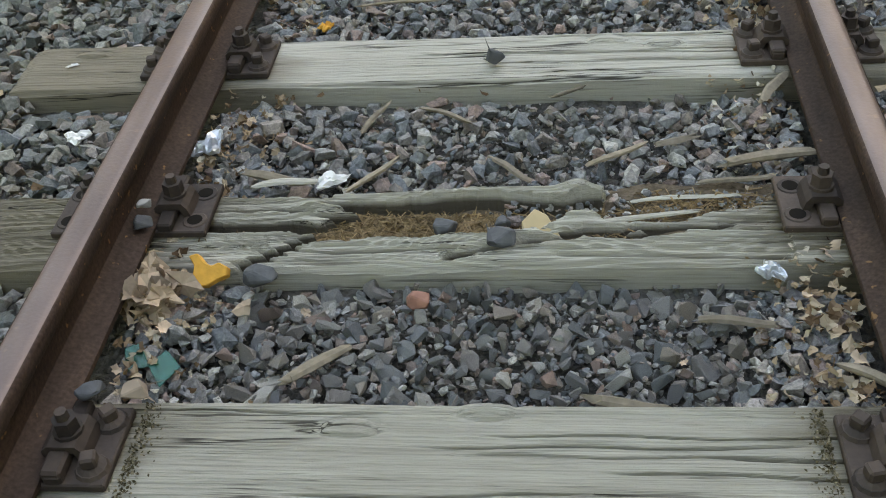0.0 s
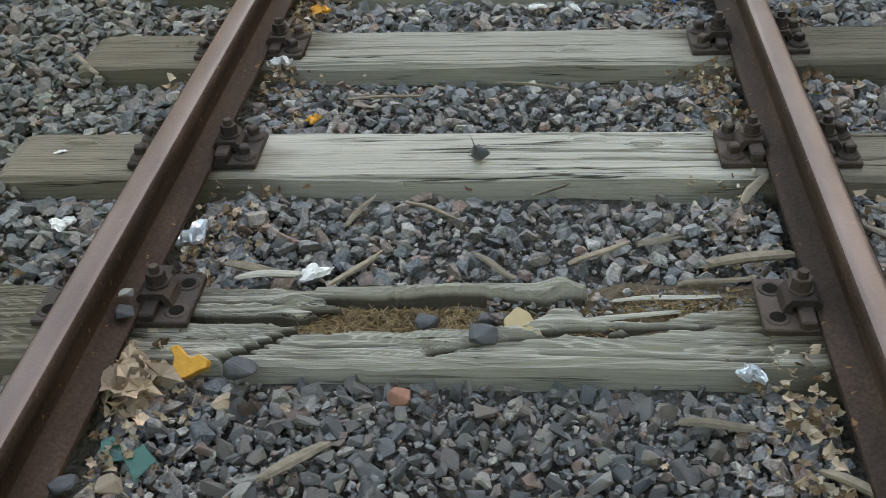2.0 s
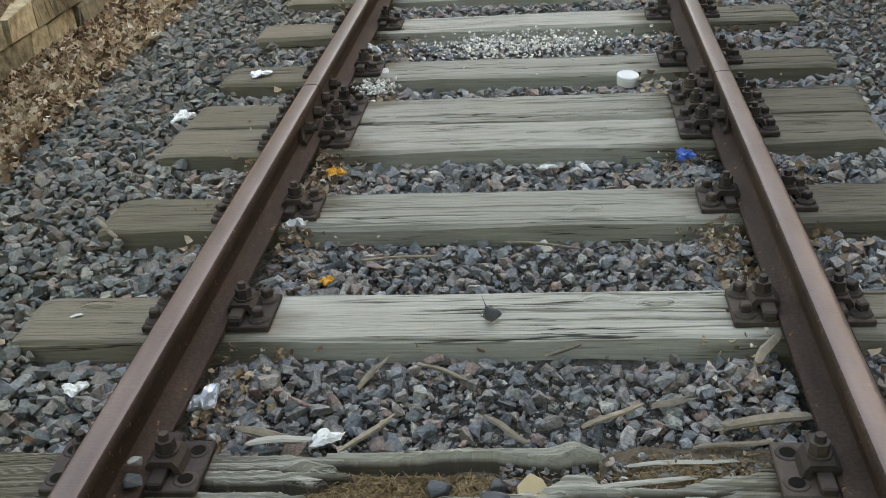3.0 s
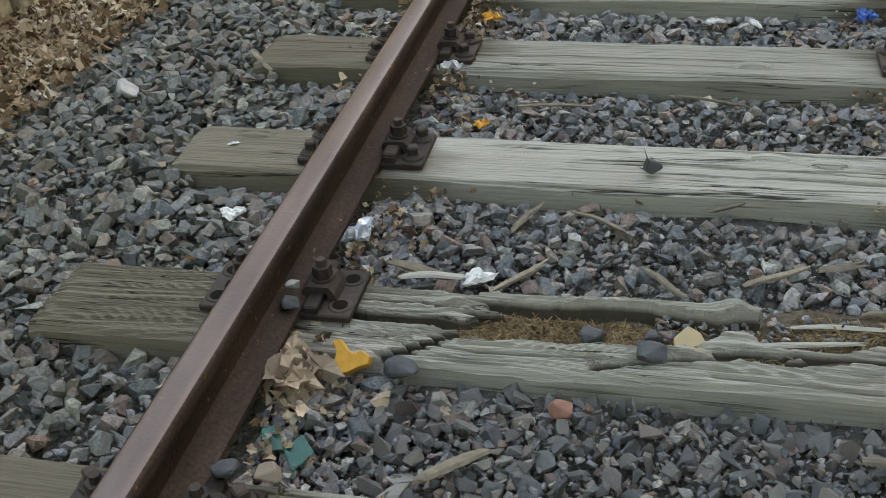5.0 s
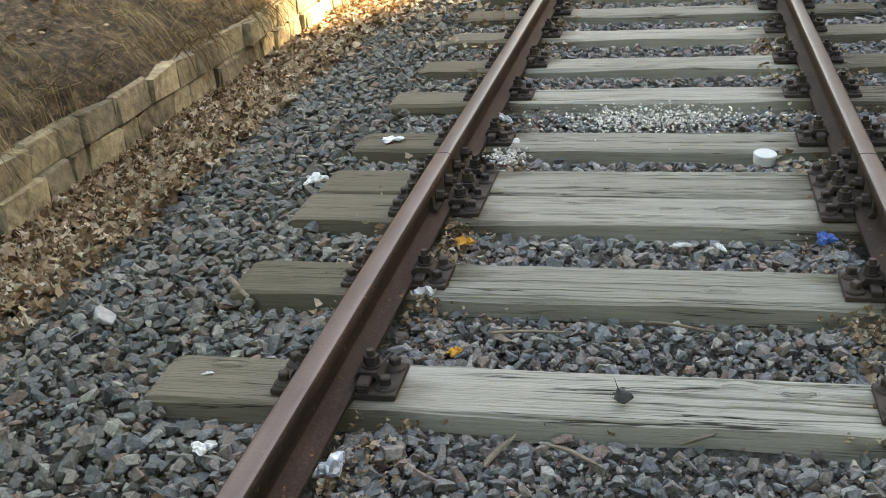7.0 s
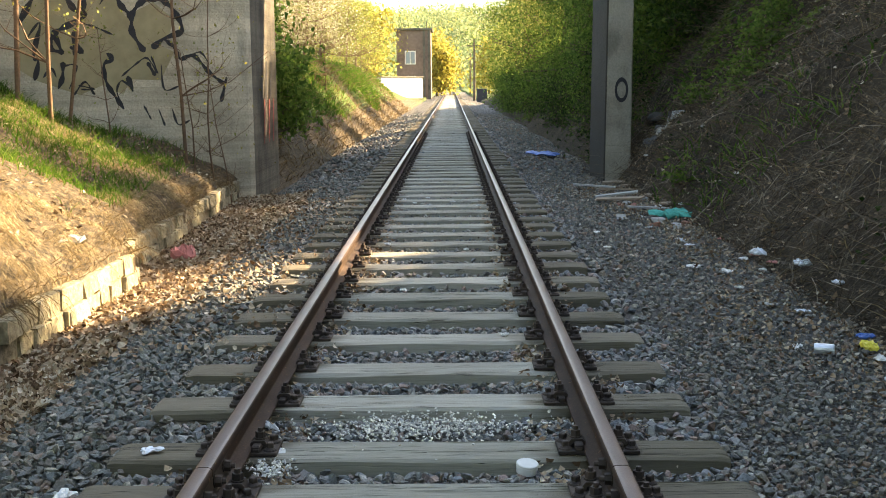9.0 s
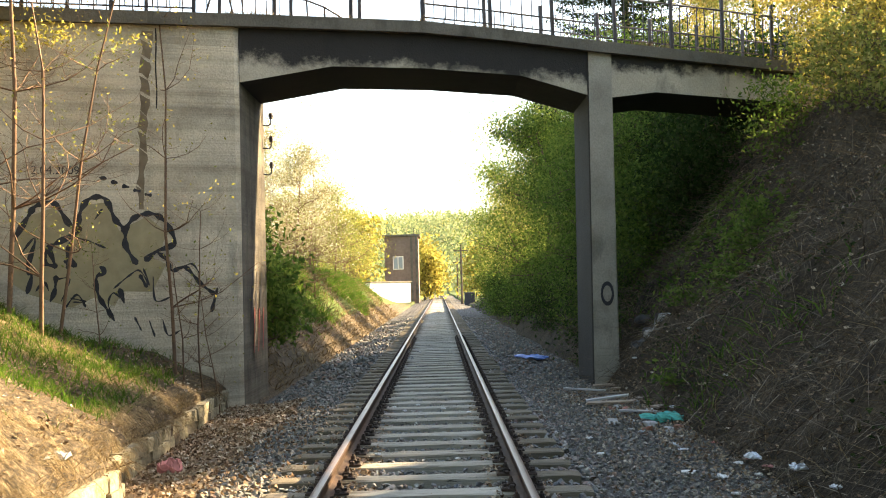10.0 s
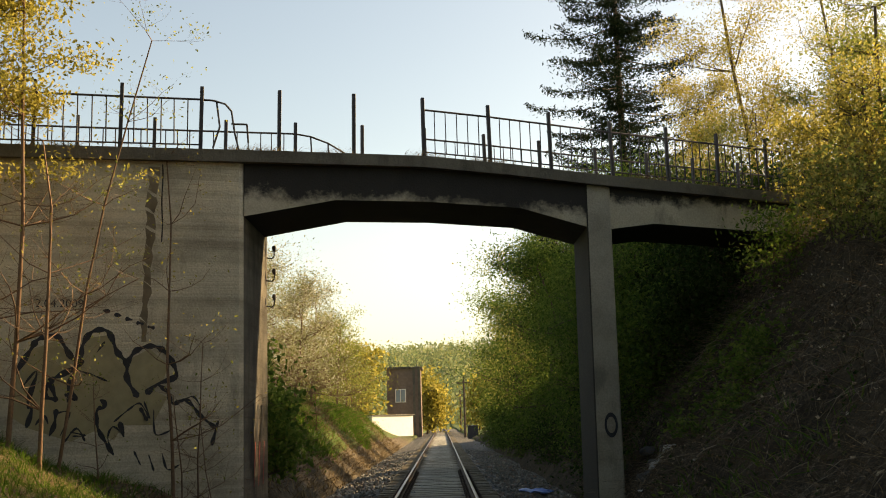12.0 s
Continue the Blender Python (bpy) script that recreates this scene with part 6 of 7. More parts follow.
def stick(p, q, r, label, seed, mat=None):
    """A weathered splinter: one closed, slightly bent and flattened spindle with split ends."""
    rng = np.random.default_rng(seed)
    p, q = np.array(p, float), np.array(q, float)
    d = (q - p) / np.linalg.norm(q - p)
    u = np.cross(d, [0, 0, 1.0])
    u /= np.linalg.norm(u)
    w = np.cross(u, d)
    rough, V, F = rng.uniform(0.7, 1.2, 7), [], []
    for s in range(8):
        t = s / 7
        c = p + (q - p) * t + u * 0.006 * math.sin(3 * t + seed) + w * 0.002 * math.sin(5 * t)
        rr = r * (0.5 + 0.5 * math.sin(0.5 + 2.2 * t))
        for k in range(7):
            a = 2 * math.pi * k / 7
            e = rng.normal(0, 0.012) if s in (0, 7) else 0.0
            V.append(c + d * e + (u * math.cos(a) + w * 0.65 * math.sin(a)) * rr * rough[k] * rng.uniform(0.93, 1.07))
    for s in range(7):
        F += [[s * 7 + k, s * 7 + (k + 1) % 7, s * 7 + 7 + (k + 1) % 7, s * 7 + 7 + k] for k in range(7)]
    me = bpy.data.meshes.new("stick")
    me.from_pydata([tuple(v) for v in V], [], F + [list(range(6, -1, -1)), list(range(49, 56))])
    thing("stick", put(me, mat or M_STICK), Matrix(), label, "stick", "sticks on the ballast")


def loose_stone(base, r, label, seed, rot=(0, 0, 0), tint=None):
    rng = np.random.default_rng(seed)
    v, f = stone_shape(rng, 15)
    bm = bmesh.new()
    vs = [bm.verts.new(p * r) for p in v]
    for t in f:
        bm.faces.new([vs[i] for i in t])
    bmesh.ops.bevel(bm, geom=bm.edges[:], offset=r * 0.07, segments=1, affect="EDGES")
    thing("stone", bm_mesh("stone", bm, tint or M_SLATE), pose(*base, *rot), label, "stone")


M_SLATE = plain("slate_stone", (0.0819, 0.0858, 0.0897), 0.75, 0, 0.3, 50, 0.6, 0.004)
M_BRICKY = plain("reddish_stone", (0.3, 0.14, 0.1), 0.85, 0, 0.3, 50, 0.6, 0.004)
M_PALE = plain("pale_stone", (0.39, 0.39, 0.374), 0.8, 0, 0.3, 40, 0.6, 0.004)
loose_stone((0.03, 1.975, 0.022), 0.034, "dark grey stone lying on the decayed sleeper", 1)
loose_stone((-0.012, 2.685, 0.024), 0.031, "dark pointed stone lying on a sleeper", 2, (70, 20, 0))
loose_stone((-0.445, 1.895, -0.005), 0.042, "dark blue-grey stone beside the decayed sleeper", 3)
loose_stone((-0.125, 1.84, -0.022), 0.03, "reddish stone among grey ballast", 4, (0, 0, 0), M_BRICKY)
loose_stone((-0.70, 1.995, 0.055), 0.026, "dark stone wedged on the rail foot", 5)
loose_stone((-0.71, 2.04, 0.062), 0.022, "pale stone wedged on the rail foot", 6, (0, 0, 0), M_PALE)
loose_stone((-1.62, 3.09, -0.02), 0.06, "large pale quartz stone on the ballast shoulder", 7, (0, 0, 0), M_PALE)
loose_stone((-0.09, 2.07, -0.022), 0.033, "grey stone in the rotten hollow", 8)
loose_stone((0.03, 2.075, -0.02), 0.03, "grey stone in the rotten hollow", 9)
loose_stone((-0.655, 1.53, 0.055), 0.03, "flat grey stone leaning on the clamp", 10)
loose_stone((-0.585, 1.545, 0.04), 0.03, "brown stone resting on the base plate", 11, (0, 0, 0), M_PLANK)
shard("foam_piece", (-0.545, 1.905, 0.0), [(-0.03, -0.03), (-0.012, -0.034), (0.012, -0.026), (0.034, -0.022), (0.038, -0.006), (0.022, 0.008), (0.006, 0.004), (-0.006, 0.014), (-0.018, 0.036), (-0.036, 0.034), (-0.028, 0.012), (-0.036, -0.01)], 0.024, M_FOAM, "torn piece of orange-yellow foam on the ballast", "foam piece", (38, -8, 10))
shard("tile_fragment", (0.105, 2.045, -0.004), [(-0.035, -0.03), (0.04, -0.034), (0.018, 0.02), (-0.005, 0.035), (-0.036, 0.008)], 0.008, M_CREAM, "broken cream tile fragment in the decayed sleeper", "tile fragment", (28, 5, 12))
shard("glass_shard", (-0.635, 1.672, -0.012), [(-0.02, -0.025), (0.022, -0.02), (0.01, 0.028), (-0.018, 0.02)], 0.004, M_GLASS, "blue-green glass shard among ballast", "glass shard", (30, 10, 20))
shard("glass_shard", (-0.575, 1.642, -0.012), [(-0.03, -0.018), (0.024, -0.022), (0.034, 0.02), (-0.01, 0.026)], 0.004, M_GLASS, "dark green glass shard among ballast", "glass shard", (24, -10, 60))
crumple("paper_scrap", (-0.355, 2.215, -0.008), (0.036, 0.022, 0.012), M_WHITE, "crumpled white paper scrap beside the decayed sleeper", "paper", 401)
crumple("foil_scrap", (-0.665, 2.35, -0.002), (0.03, 0.045, 0.02), M_FOIL, "crumpled silver foil against the rail", "foil", 402)
crumple("foil_scrap", (0.545, 1.905, -0.008), (0.022, 0.026, 0.016), M_FOIL, "pale blue crumpled wrapper on the ballast", "wrapper", 403)
crumple("paper_scrap", (-1.0, 2.395, 0.0), (0.022, 0.03, 0.012), M_WHITE, "small white scrap outside the rail", "paper", 404)
crumple("paper_scrap", (-0.64, 3.29, 0.0), (0.035, 0.03, 0.02), M_WHITE, "white paper scrap tangled in dry stalks by the rail", "paper", 405)
crumple("paper_scrap", (-0.645, 4.78, -0.01), (0.07, 0.06, 0.03), M_WHITE, "crumpled white wrapper near the rail joint", "paper", 406)
crumple("paper_scrap", (-0.67, 5.04, 0.02), (0.07, 0.02, 0.015), M_WHITE, "white paper roll beside the rail", "paper", 407)
crumple("paper_scrap", (0.12, 3.72, -0.02), (0.03, 0.015, 0.01), M_WHITE, "small white scrap between sleepers", "paper", 408)
crumple("paper_scrap", (0.25, 3.71, -0.02), (0.03, 0.012, 0.01), M_WHITE, "small white scrap between sleepers", "paper", 409)
crumple("paper_scrap", (-1.35, 4.35, -0.03), (0.05, 0.04, 0.02), M_WHITE, "white scrap on the ballast shoulder", "paper", 410)
crumple("paper_scrap", (-1.12, 4.75, 0.012), (0.05, 0.03, 0.01), M_FOIL, "flattened greenish wrapper on a sleeper end", "wrapper", 411)
crumple("paper_scrap", (-1.13, 2.73, 0.006), (0.016, 0.006, 0.003), M_WHITE, "tiny white scrap on a sleeper", "paper", 412)
crumple("blue_scrap", (0.585, 3.765, -0.01), (0.03, 0.03, 0.02), M_BLUE, "blue plastic scrap near the rail joint", "plastic scrap", 413)
crumple("foam_crumb", (-0.60, 3.68, -0.01), (0.035, 0.025, 0.02), M_FOAM, "orange foam crumb beside the rail", "foam piece", 414)
crumple("foam_crumb", (-0.485, 2.93, -0.01), (0.02, 0.018, 0.012), M_FOAM, "orange foam crumb on the ballast", "foam piece", 415)
bm = bmesh.new()
add_cyl(bm, 0.042, 0.045, 0, 0.035, 20)
add_cyl(bm, 0.047, 0.045, 0.035, 0.045, 20)
bmesh.ops.bevel(bm, geom=[e for e in bm.edges if e.calc_length() < 0.03], offset=0.003, segments=1, affect="EDGES")
thing("plastic_cap", bm_mesh("plastic_cap", bm, M_WHITE), pose(0.445, 4.6, -0.04, 6, 4, 0), "round white plastic cap between the sleepers", "cap")
# a clump of dead maple leaves against the rail
rng = np.random.default_rng(420)
M_MAPLE = plain("dry_maple_leaf", (0.47, 0.36, 0.27), 0.9, 0, 0.4, 40, 0.5, 0.004, 0.2, True)
C = np.stack([-0.655 + rng.normal(0, 0.026, 34), 1.825 + rng.normal(0, 0.042, 34), rng.uniform(-0.012, 0.03, 34)], 1)
V, F = dry_leaves(C, 0.036, rng, 12, 0.75)
thing("leaf_clump", tri_mesh("leaf_clump", V, F, M_MAPLE), Matrix(), "clump of crumpled tan maple leaves against the rail", "leaves")
for x, y, s in [(-0.455, 1.80, 0.034), (0.66, 1.95, 0.035), (0.655, 1.665, 0.032), (-0.655, 1.63, 0.024), (0.36, 1.655, 0.02), (0.55, 2.5, 0.02), (-0.6, 1.74, 0.022), (0.6, 1.83, 0.02), (-0.33, 1.78, 0.018)]:
    V, F = dry_leaves(np.zeros((1, 3)), s, rng, 12, 0.45)
    thing("dead_leaf", tri_mesh("dead_leaf", V, F, M_MAPLE), pose(x, y, 0.0), "single curled brown dead leaf on the ballast", "leaf", "dead leaves by the rail")
for k, (p, q, r) in enumerate([((-0.315, 2.41, -0.012), (-0.26, 2.52, -0.005), 0.008), ((-0.17, 2.5, -0.01), (-0.06, 2.44, -0.005), 0.008), ((0.0, 2.29, -0.015), (0.08, 2.22, -0.01), 0.009), ((0.21, 2.26, -0.01), (0.33, 2.34, -0.006), 0.009),
                               ((-0.31, 2.19, -0.012), (-0.22, 2.29, -0.008), 0.010), ((-0.35, 1.615, -0.008), (-0.24, 1.69, -0.004), 0.013), ((0.5, 2.25, 0.0), (0.70, 2.28, 0.005), 0.016), ((0.62, 1.65, 0.0), (0.72, 1.575, 0.01), 0.011),
                               ((0.4, 1.77, -0.012), (0.53, 1.765, -0.008), 0.010), ((0.2, 1.575, -0.012), (0.32, 1.56, -0.006), 0.012), ((0.36, 2.34, -0.012), (0.44, 2.37, -0.01), 0.010), ((0.13, 2.55, -0.01), (0.2, 2.58, -0.008), 0.006),
                               ((0.02, 3.16, -0.012), (0.22, 3.1, -0.01), 0.006), ((-0.4, 3.05, -0.012), (-0.2, 3.07, -0.01), 0.006), ((0.62, 2.5, -0.005), (0.68, 2.62, 0.0), 0.012), ((-0.55, 2.235, 0.0), (-0.42, 2.215, -0.004), 0.013), ((0.45, 2.2, -0.012), (0.6, 2.205, 0.0), 0.009)]):
    stick(p, q, r, "weathered splinter of wood lying on the ballast", 430 + k)
for k, (p, q, r) in enumerate([((0.1, 2.03, -0.012), (0.42, 2.075, 0.004), 0.007), ((-0.52, 2.185, 0.0), (-0.38, 2.2, 0.004), 0.010), ((0.3, 2.13, -0.015), (0.5, 2.15, -0.006), 0.006)]):
    stick(p, q, r, "long grey splinter torn from the decayed sleeper", 480 + k, M_WOOD)
for k, (p, q) in enumerate([((-1.33, 3.36, -0.01), (-1.2, 3.22, 0.0)), ((0.86, 2.42, -0.01), (1.05, 2.25, 0.0)), ((0.9, 2.5, -0.01), (1.1, 2.38, 0.0))]):
    stick(p, q, 0.01, "weathered stick outside the rail", 470 + k)

# rubbish along the foot of the right bank
crumple("teal_cloth", (2.9, 13.7, -0.1), (0.22, 0.16, 0.08), M_TEAL, "crumpled teal cloth at the foot of the bank", "cloth", 501)
crumple("paper_scrap", (1.73, 6.1, -0.13), (0.06, 0.045, 0.02), M_WHITE, "white paper scrap on the gravel", "paper", 502)
crumple("yellow_bag", (2.66, 6.75, -0.06), (0.045, 0.06, 0.035), M_LEMON, "yellow plastic packet in the rubbish", "packet", 503)
crumple("blue_bag", (2.72, 7.0, -0.06), (0.05, 0.04, 0.02), M_BLUE, "blue plastic wrapper in the rubbish", "wrapper", 504)
crumple("paper_scrap", (2.67, 6.62, -0.1), (0.06, 0.03, 0.015), M_WHITE, "white scrap in the rubbish", "paper", 505)
bm = bmesh.new()
add_cyl(bm, 0.03, 0.033, -0.06, -0.052, 16), add_cyl(bm, 0.033, 0.033, -0.052, 0.052, 16), add_cyl(bm, 0.033, 0.028, 0.052, 0.06, 16)
thing("drink_can", bm_mesh("drink_can", bm, M_FOIL), pose(2.42, 6.85, -0.1, 90, 0, 70), "crushed silver drinks can on the gravel", "can")
crumple("blue_sheet", (2.3, 25.5, -0.1), (0.5, 0.25, 0.06), M_BLUE, "crumpled blue plastic sheet beside the track", "plastic sheet", 506)
crumple("pink_bag", (-2.5, 10.9, -0.12), (0.11, 0.12, 0.1), M_PINK, "faded pink plastic bag by the stone wall", "bag", 507)
crumple("paper_scrap", (2.9, 10.0, 0.0), (0.08, 0.06, 0.04), M_FOIL, "grey plastic rubbish on the bank foot", "plastic scrap", 508)
crumple("paper_scrap", (3.0, 9.1, 0.05), (0.06, 0.07, 0.035), M_FOIL, "grey plastic rubbish on the bank foot", "plastic scrap", 509)
crumple("limestone_slab", (-2.85, 8.75, 0.33), (0.14, 0.11, 0.05), M_PALE, "pale flat stone lying on the wall top", "stone", 510)
for k in range(9):
    x, y = 2.75 + 0.4 * math.sin(k * 1.9), 14.6 + 0.45 * k
    shard("broken_board", (x, y, -0.13 + 0.015 * k % 0.05), [(-0.35, -0.06), (0.3, -0.07), (0.36, 0.05), (-0.3, 0.06)], 0.025, M_PLANK if k % 3 else M_PALE, "broken board dumped at the bank foot", "board", (6 * math.sin(k), 5 * math.cos(k), 25 + 40 * math.sin(k * 2)))
rng = np.random.default_rng(520)
for k in range(14):
    y = rng.uniform(7, 20)
    x = 3.0 + rng.uniform(-0.7, 0.9)
    crumple("rubbish_scrap", (x, y, max(float(ground_z(x, y)), float(bed_z(x))) + 0.03), (rng.uniform(0.03, 0.08), rng.uniform(0.03, 0.07), 0.02), [M_WHITE, M_FOIL, M_WHITE, M_PALE][k % 4], "pale rubbish scrap at the bank foot", "rubbish", 530 + k)
for k in range(12):
    y, x = rng.uniform(6, 16), rng.uniform(-1.2, 1.9)
    if abs(abs(x) - RAIL_X) < 0.12:
        x += 0.25
    crumple("rubbish_scrap", (x, y, 0.01), (0.03, 0.025, 0.012), M_WHITE, "small white scrap lying on the track", "rubbish", 550 + k)
for k in range(26):
    y = rng.uniform(6.2, 16.5)
    x = 2.75 + rng.normal(0, 0.22)
    crumple("rubbish_scrap", (x, y, max(float(ground_z(x, y)), float(bed_z(x))) + 0.035), (rng.uniform(0.02, 0.06), rng.uniform(0.02, 0.05), 0.015), [M_WHITE, M_PLANK, M_PALE, M_FOIL, M_PINK, M_PLANK][k % 6], "small weathered rubbish scrap at the bank foot", "rubbish", 620 + k)
for k in range(10):
    x, y = 2.75 + rng.normal(0, 0.18), rng.uniform(12.5, 16.5)
    loose_stone((x, y, max(float(ground_z(x, y)), float(bed_z(x))) + 0.04), rng.uniform(0.05, 0.12), "pinkish brick rubble at the bank foot", 660 + k, (0, 0, k * 40), M_PALE if k % 2 else M_BRICKY)
# rubble beside the pier
for k in range(9):
    x, y = 3.5 + rng.uniform(-0.1, 0.6), 19.2 + rng.uniform(-1.0, 1.2)
    loose_stone((x, y, float(ground_z(x, y)) + 0.05), rng.uniform(0.09, 0.2), "pale rubble stone beside the pier", 570 + k, (0, 0, 0), M_PALE if k % 2 else M_SLATE)

# ---- distance ----
house = empty("signal_house", pose(-6.4, 131, 0), "two-storey brown brick railway building with a flat roof", "building")
part("wall", box_bm(0, 4.1, 0, 6.5, -0.3, 7.9), M_BRICK, house)
part("roof", box_bm(-0.25, 4.35, -0.25, 6.75, 7.9, 8.15, bevel=0.03), M_SLAB, house)
for x0 in (3.15, 3.75):
    part("pilaster", box_bm(x0, x0 + 0.28, -0.18, -0.003, -0.3, 7.898), M_SLAB, house)
for zz in (0.9, 3.9):
    w = part("window", box_bm(1.0, 2.3, -0.06, -0.003, zz, zz + 1.6, bevel=0.02), M_RENDER, house)
    for k in range(2):
        part("pane", box_bm(1.1 + 0.58 * k, 1.6 + 0.58 * k, -0.075, -0.063, zz + 0.1, zz + 1.5), M_PANE, w)
part("antenna", add_cyl(bmesh.new(), 0.05, 0.04, 8.15, 9.0, 6, (3.6, 1.0)), M_STEEL, house)
part("antenna", add_cyl(bmesh.new(), 0.05, 0.04, 8.15, 8.9, 6, (0.3, 1.0)), M_STEEL, house)
shed = empty("low_building", pose(-7.4, 118, 0, 0, 0, 58), "low white rendered building beside the track", "building")
part("wall", box_bm(0, 8.0, 0, 4, -0.3, 2.3), M_RENDER, shed)
part("roof", box_bm(-0.15, 8.15, -0.15, 4.15, 2.3, 2.42, bevel=0.02), M_SLAB, shed)
pole = empty("telegraph_pole", pose(2.5, 112, -0.3), "dark wooden telegraph pole beside the track", "pole", "telegraph poles")
part("mast", add_cyl(bmesh.new(), 0.13, 0.09, 0, 6.4, 8), M_BARK, pole)
part("crossarm", box_bm(-0.7, 0.7, -0.06, 0.06, 5.6, 5.75), M_BARK, pole)
copy_thing(pole, pose(-1.9, 150, -0.3, 0, 3, 0))
copy_thing(pole, pose(3.0, 165, -0.3))
cab = empty("signal_cabinet", pose(3.1, 105, -0.3), "dark trackside equipment cabinet", "cabinet")
part("body", box_bm(-0.5, 0.5, -0.3, 0.3, 0, 1.3, bevel=0.03), M_STEEL, cab)
part("lid", box_bm(-0.56, 0.56, -0.36, 0.36, 1.3, 1.37, bevel=0.02), M_STEEL, cab)
for k, (x, y, h, m) in enumerate([(-1.2, 150, 6, M_YELLOW), (-3.2, 160, 7.5, M_YELLOW), (7, 135, 7, M_LIME), (9, 120, 8, M_LIME), (-12, 150, 11, M_GREEN), (-10, 128, 9, M_YELLOW), (6, 170, 7, M_YELLOW), (-14, 118, 10, M_LIME), (12, 150, 10, M_YELLOW)]):
    tree("far_tree", "spring tree in the sunlit distance", "tree", on_ground(x, y), h, h * 0.4, m, 2200, 0.28, 600 + k, 0.15, 0.1, 2, 6, 0.9, group="distant trees")
# wooded hill
rng = np.random.default_rng(640)
n = 3600
x, y = rng.uniform(-220, 240, n), rng.uniform(340, 800, n)
c = np.stack([x, y, ground_z(x, y) + 3], 1)
C = np.repeat(c, 26, 0) + rng.normal(0, 1, (n * 26, 3)) * [2.6, 2.6, 3.0]
V, F = leaves(C, 0.7, rng, 0.8)
thing("wooded_hill", tri_mesh("wooded_hill", V, F, M_FOREST), Matrix(), "distant hill covered in spring woodland", "woods", kind="stuff")

# ---- ballast stones, last ----
def free_of_track(x, y, margin):
    ok = np.abs(np.abs(x) - RAIL_X) > 0.07
    for i, (yc, w) in enumerate(SLEEPERS):
        if yc > 60:
            break
        ok &= ~((np.abs(y - yc) < w / 2 + margin) & (np.abs(x) < HALF + margin))
    ok &= ~((np.abs(np.abs(x) - RAIL_X) < 0.18) & (np.abs(y - JOINT) < 0.26))
    return ok


def field(xr, yr, step, rmin, rmax, seed, lift, margin, keep=None):
    rng = np.random.default_rng(seed)
    X, Y = np.meshgrid(np.arange(*xr, step), np.arange(*yr, step))
    x, y = X.ravel() + rng.uniform(-0.5, 0.5, X.size) * step, Y.ravel() + rng.uniform(-0.5, 0.5, X.size) * step
    r = rmin + (rmax - rmin) * rng.random(len(x)) ** 1.7
    fine = np.exp(-((x - 0.15) / 0.4) ** 2)                # smaller chips along the middle
    r = r * (1 - 0.22 * fine)
    r = np.where(x > 1.4, r * 0.72, r)
    ok = free_of_track(x, y, margin) & (x > wall_x(y) + 0.03)
    if keep is not None:
        ok &= keep(x, y)
    x, y, r = x[ok], y[ok], r[ok]
    z = bed_z(x) + lift + rng.uniform(-0.01, 0.012, len(x))
    for yc, w in SLEEPERS[2:14]:                            # the stones lie lower along each sleeper's near edge
        z = z - 0.028 * np.exp(-((y - (yc - w / 2 - 0.03)) / 0.045) ** 2) * (np.abs(x) < 1.2)
    return np.stack([x, y, z], 1), r, rng


single = lambda x, y: (np.abs(x) < 0.47) & (y > 1.57) & (y < 1.91)
layers = [field((-2.6, 2.3), (0.9, 5.0), 0.034, 0.014, 0.024, 701, 0.014, 0.002), field((-2.6, 2.9), (0.9, 7.2), 0.036, 0.016, 0.042, 702, 0.034, 0.008, lambda x, y: ~single(x, y)),
          field((-2.6, 2.95), (7.2, 20), 0.066, 0.026, 0.05, 703, 0.026, 0.01), field((-2.6, 2.95), (20, 60), 0.17, 0.05, 0.09, 704, 0.02, 0.0)]
layers.append(field((-2.6, 2.9), (-5.9, 0.9), 0.085, 0.032, 0.056, 709, 0.026, 0.01, lambda x, y: np.min([np.abs(y - b) for b in BEHIND], axis=0) > np.where(np.abs(x) < HALF, 0.135, 0.0)))
for x0 in (-0.69, 0.56, -0.95, 0.82):
    layers.append(field((x0, x0 + 0.13), (1.2, 7.2), 0.042, 0.02, 0.036, 710, 0.034, 0.006))
layers.append(field((-0.68, 0.68), (1.56, 4.6), 0.022, 0.005, 0.011, 706, 0.018, 0.0))
layers.append(field((-0.62, 0.62), (1.56, 1.94), 0.028, 0.011, 0.019, 708, 0.03, 0.0))
layers.append(field((-1.9, 1.6), (1.2, 3.6), 0.03, 0.006, 0.013, 707, 0.024, 0.0))
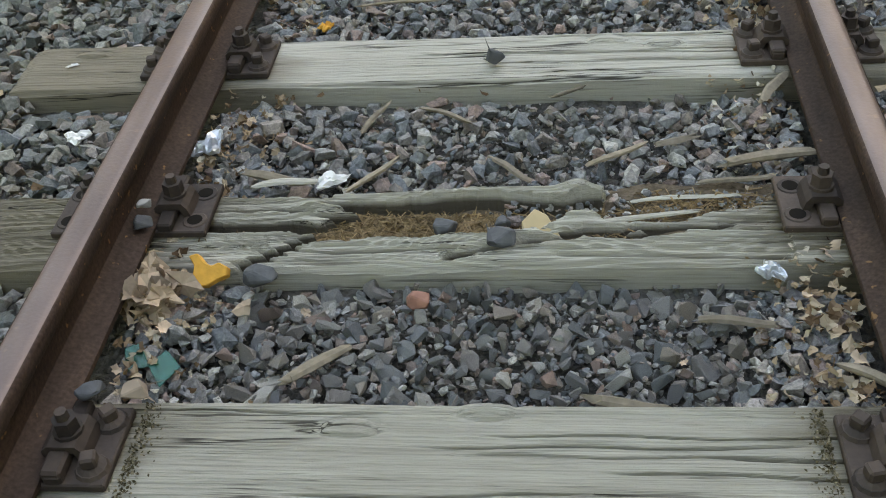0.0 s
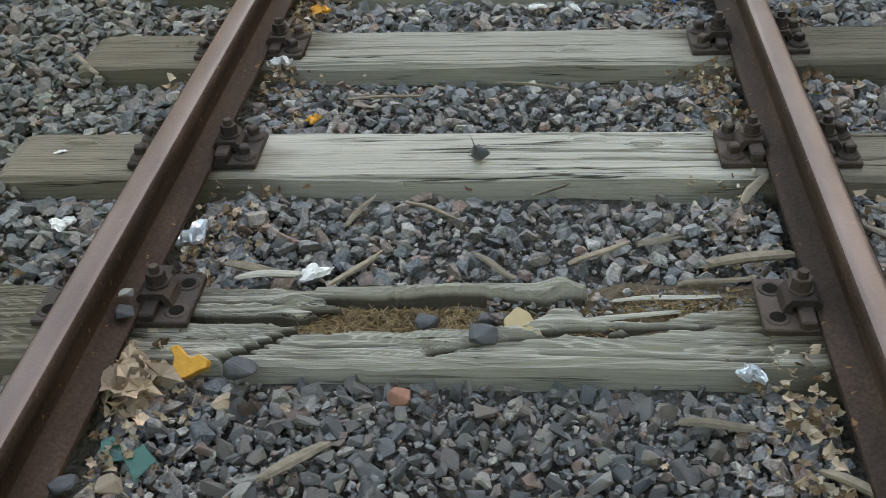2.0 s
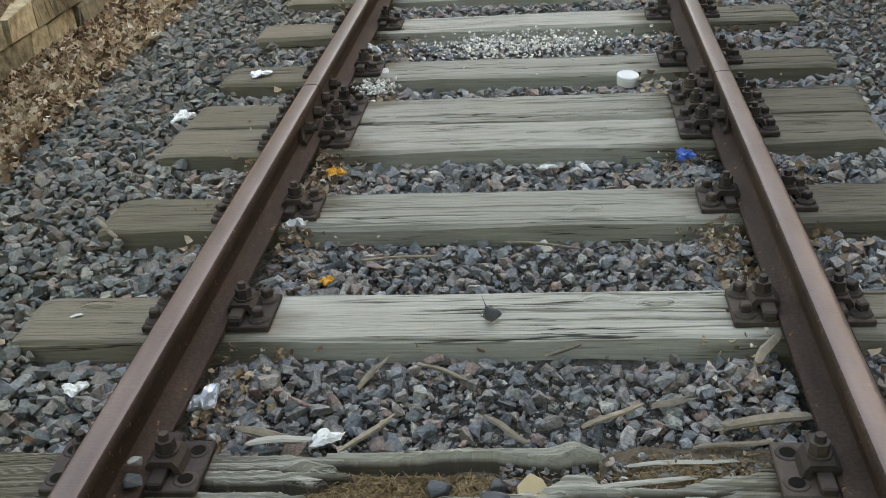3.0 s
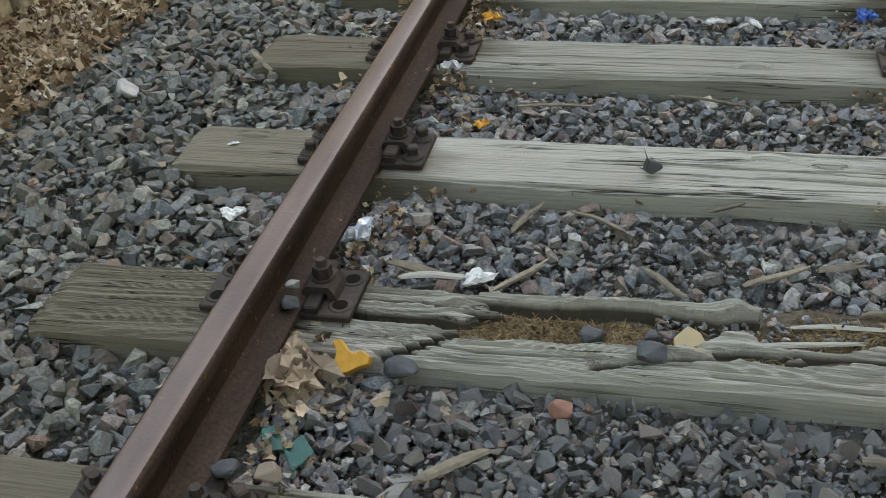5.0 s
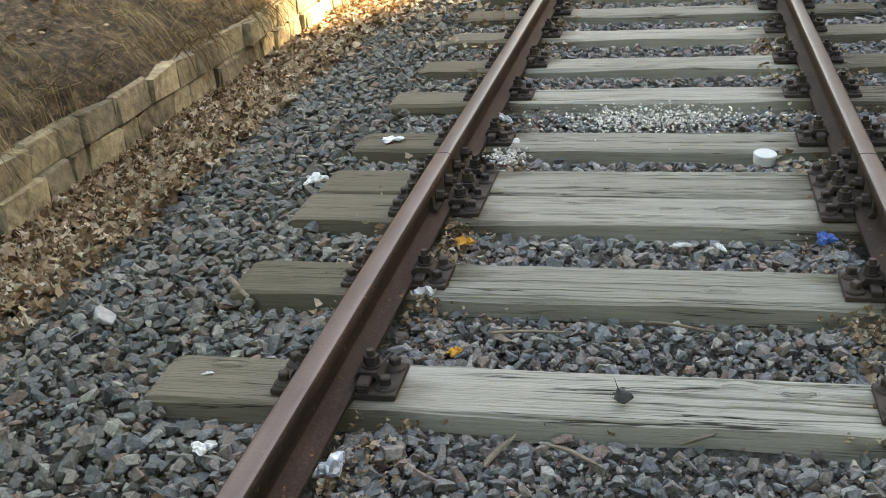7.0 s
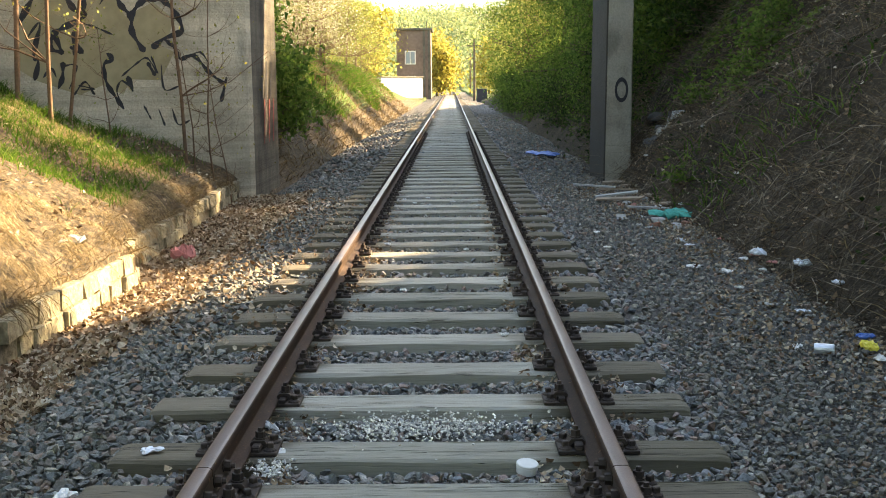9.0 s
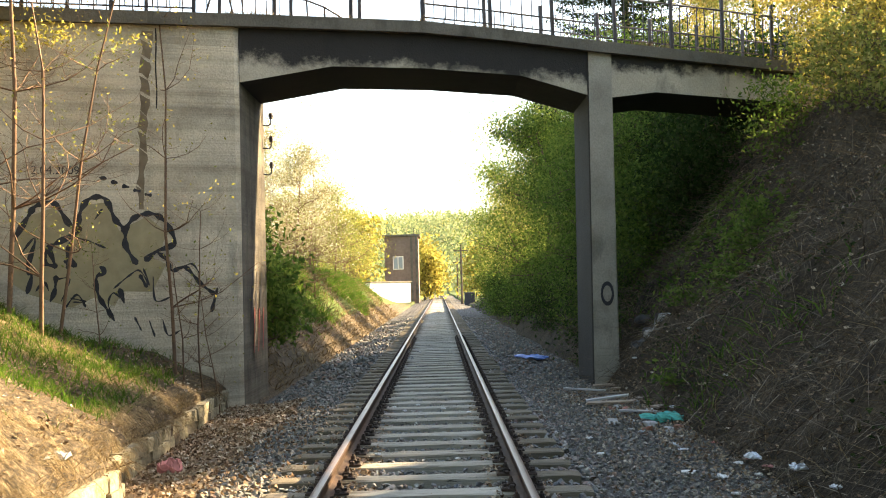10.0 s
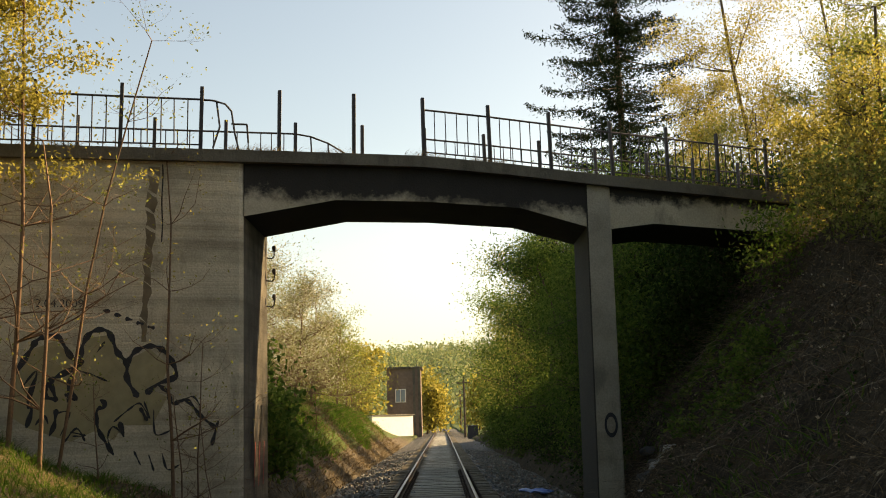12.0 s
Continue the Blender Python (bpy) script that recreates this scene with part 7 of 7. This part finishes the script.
for C, r, rng in layers:
    old = C[:, 0] + rng.normal(0, 0.12, len(C)) < -1.0
    fine = C[:, 0] + rng.normal(0, 0.15, len(C)) > 1.4
    for side, mat in ((~old & ~fine, M_STONE), (old, M_OLD), (fine, M_FINE)):
        if side.any():
            V, F = heap(C[side], r[side], rng)
            ob = new("ballast_stones", tri_mesh("ballast_stones", V, F, mat))
            tagged(ob, {M_STONE: "angular grey ballast stones filling the track bed", M_OLD: "dark oily ballast stones on the track shoulder", M_FINE: "dusty fine gravel along the bank foot"}[mat], "ballast stones", kind="stuff")
# stones between the two nearest sleepers, one by one
single_me = []
for v, f in SHAPES:
    w = v.copy()
    w[:, 2] *= 0.8
    single_me.append(tri_mesh("stone", w, f, M_STONE))
C, r, rng = field((-0.6, 0.6), (1.5, 1.95), 0.034, 0.017, 0.042, 705, 0.036, 0.008, single)
for k, (c, rr) in enumerate(zip(C[:300], r[:300])):
    ob = new("stone", single_me[k % len(single_me)])
    ob.parent = ballast
    ob.matrix_basis = Matrix.LocRotScale(Vector(c), Euler((rng.normal(0, 0.6), rng.normal(0, 0.6), rng.uniform(0, 6.3))), Vector((rr, rr, rr)))
if len(C) > 300:
    V, F = heap(C[300:], r[300:], rng)
    tagged(new("ballast_stones", tri_mesh("ballast_stones", V, F, M_STONE)), "angular grey ballast stones filling the track bed", "ballast stones", kind="stuff")
# white grit spilled between two sleepers
rng = np.random.default_rng(720)
C = np.stack([rng.normal(0.0, 0.26, 900), rng.normal(5.1, 0.1, 900), -0.012 + rng.uniform(-0.015, 0.02, 900)], 1)
V, F = heap(C, rng.uniform(0.004, 0.012, 900), rng)
thing("white_grit", tri_mesh("white_grit", V, F, M_CHALK), Matrix(), "white grit spilled between the sleepers", "grit", kind="stuff")
C = np.stack([rng.normal(-0.58, 0.05, 160), rng.normal(4.55, 0.06, 160), -0.005 + rng.uniform(-0.01, 0.02, 160)], 1)
V, F = heap(C, rng.uniform(0.005, 0.014, 160), rng)
thing("white_grit", tri_mesh("white_grit", V, F, M_CHALK), Matrix(), "white crumbs spilled beside the rail joint", "grit", kind="stuff")
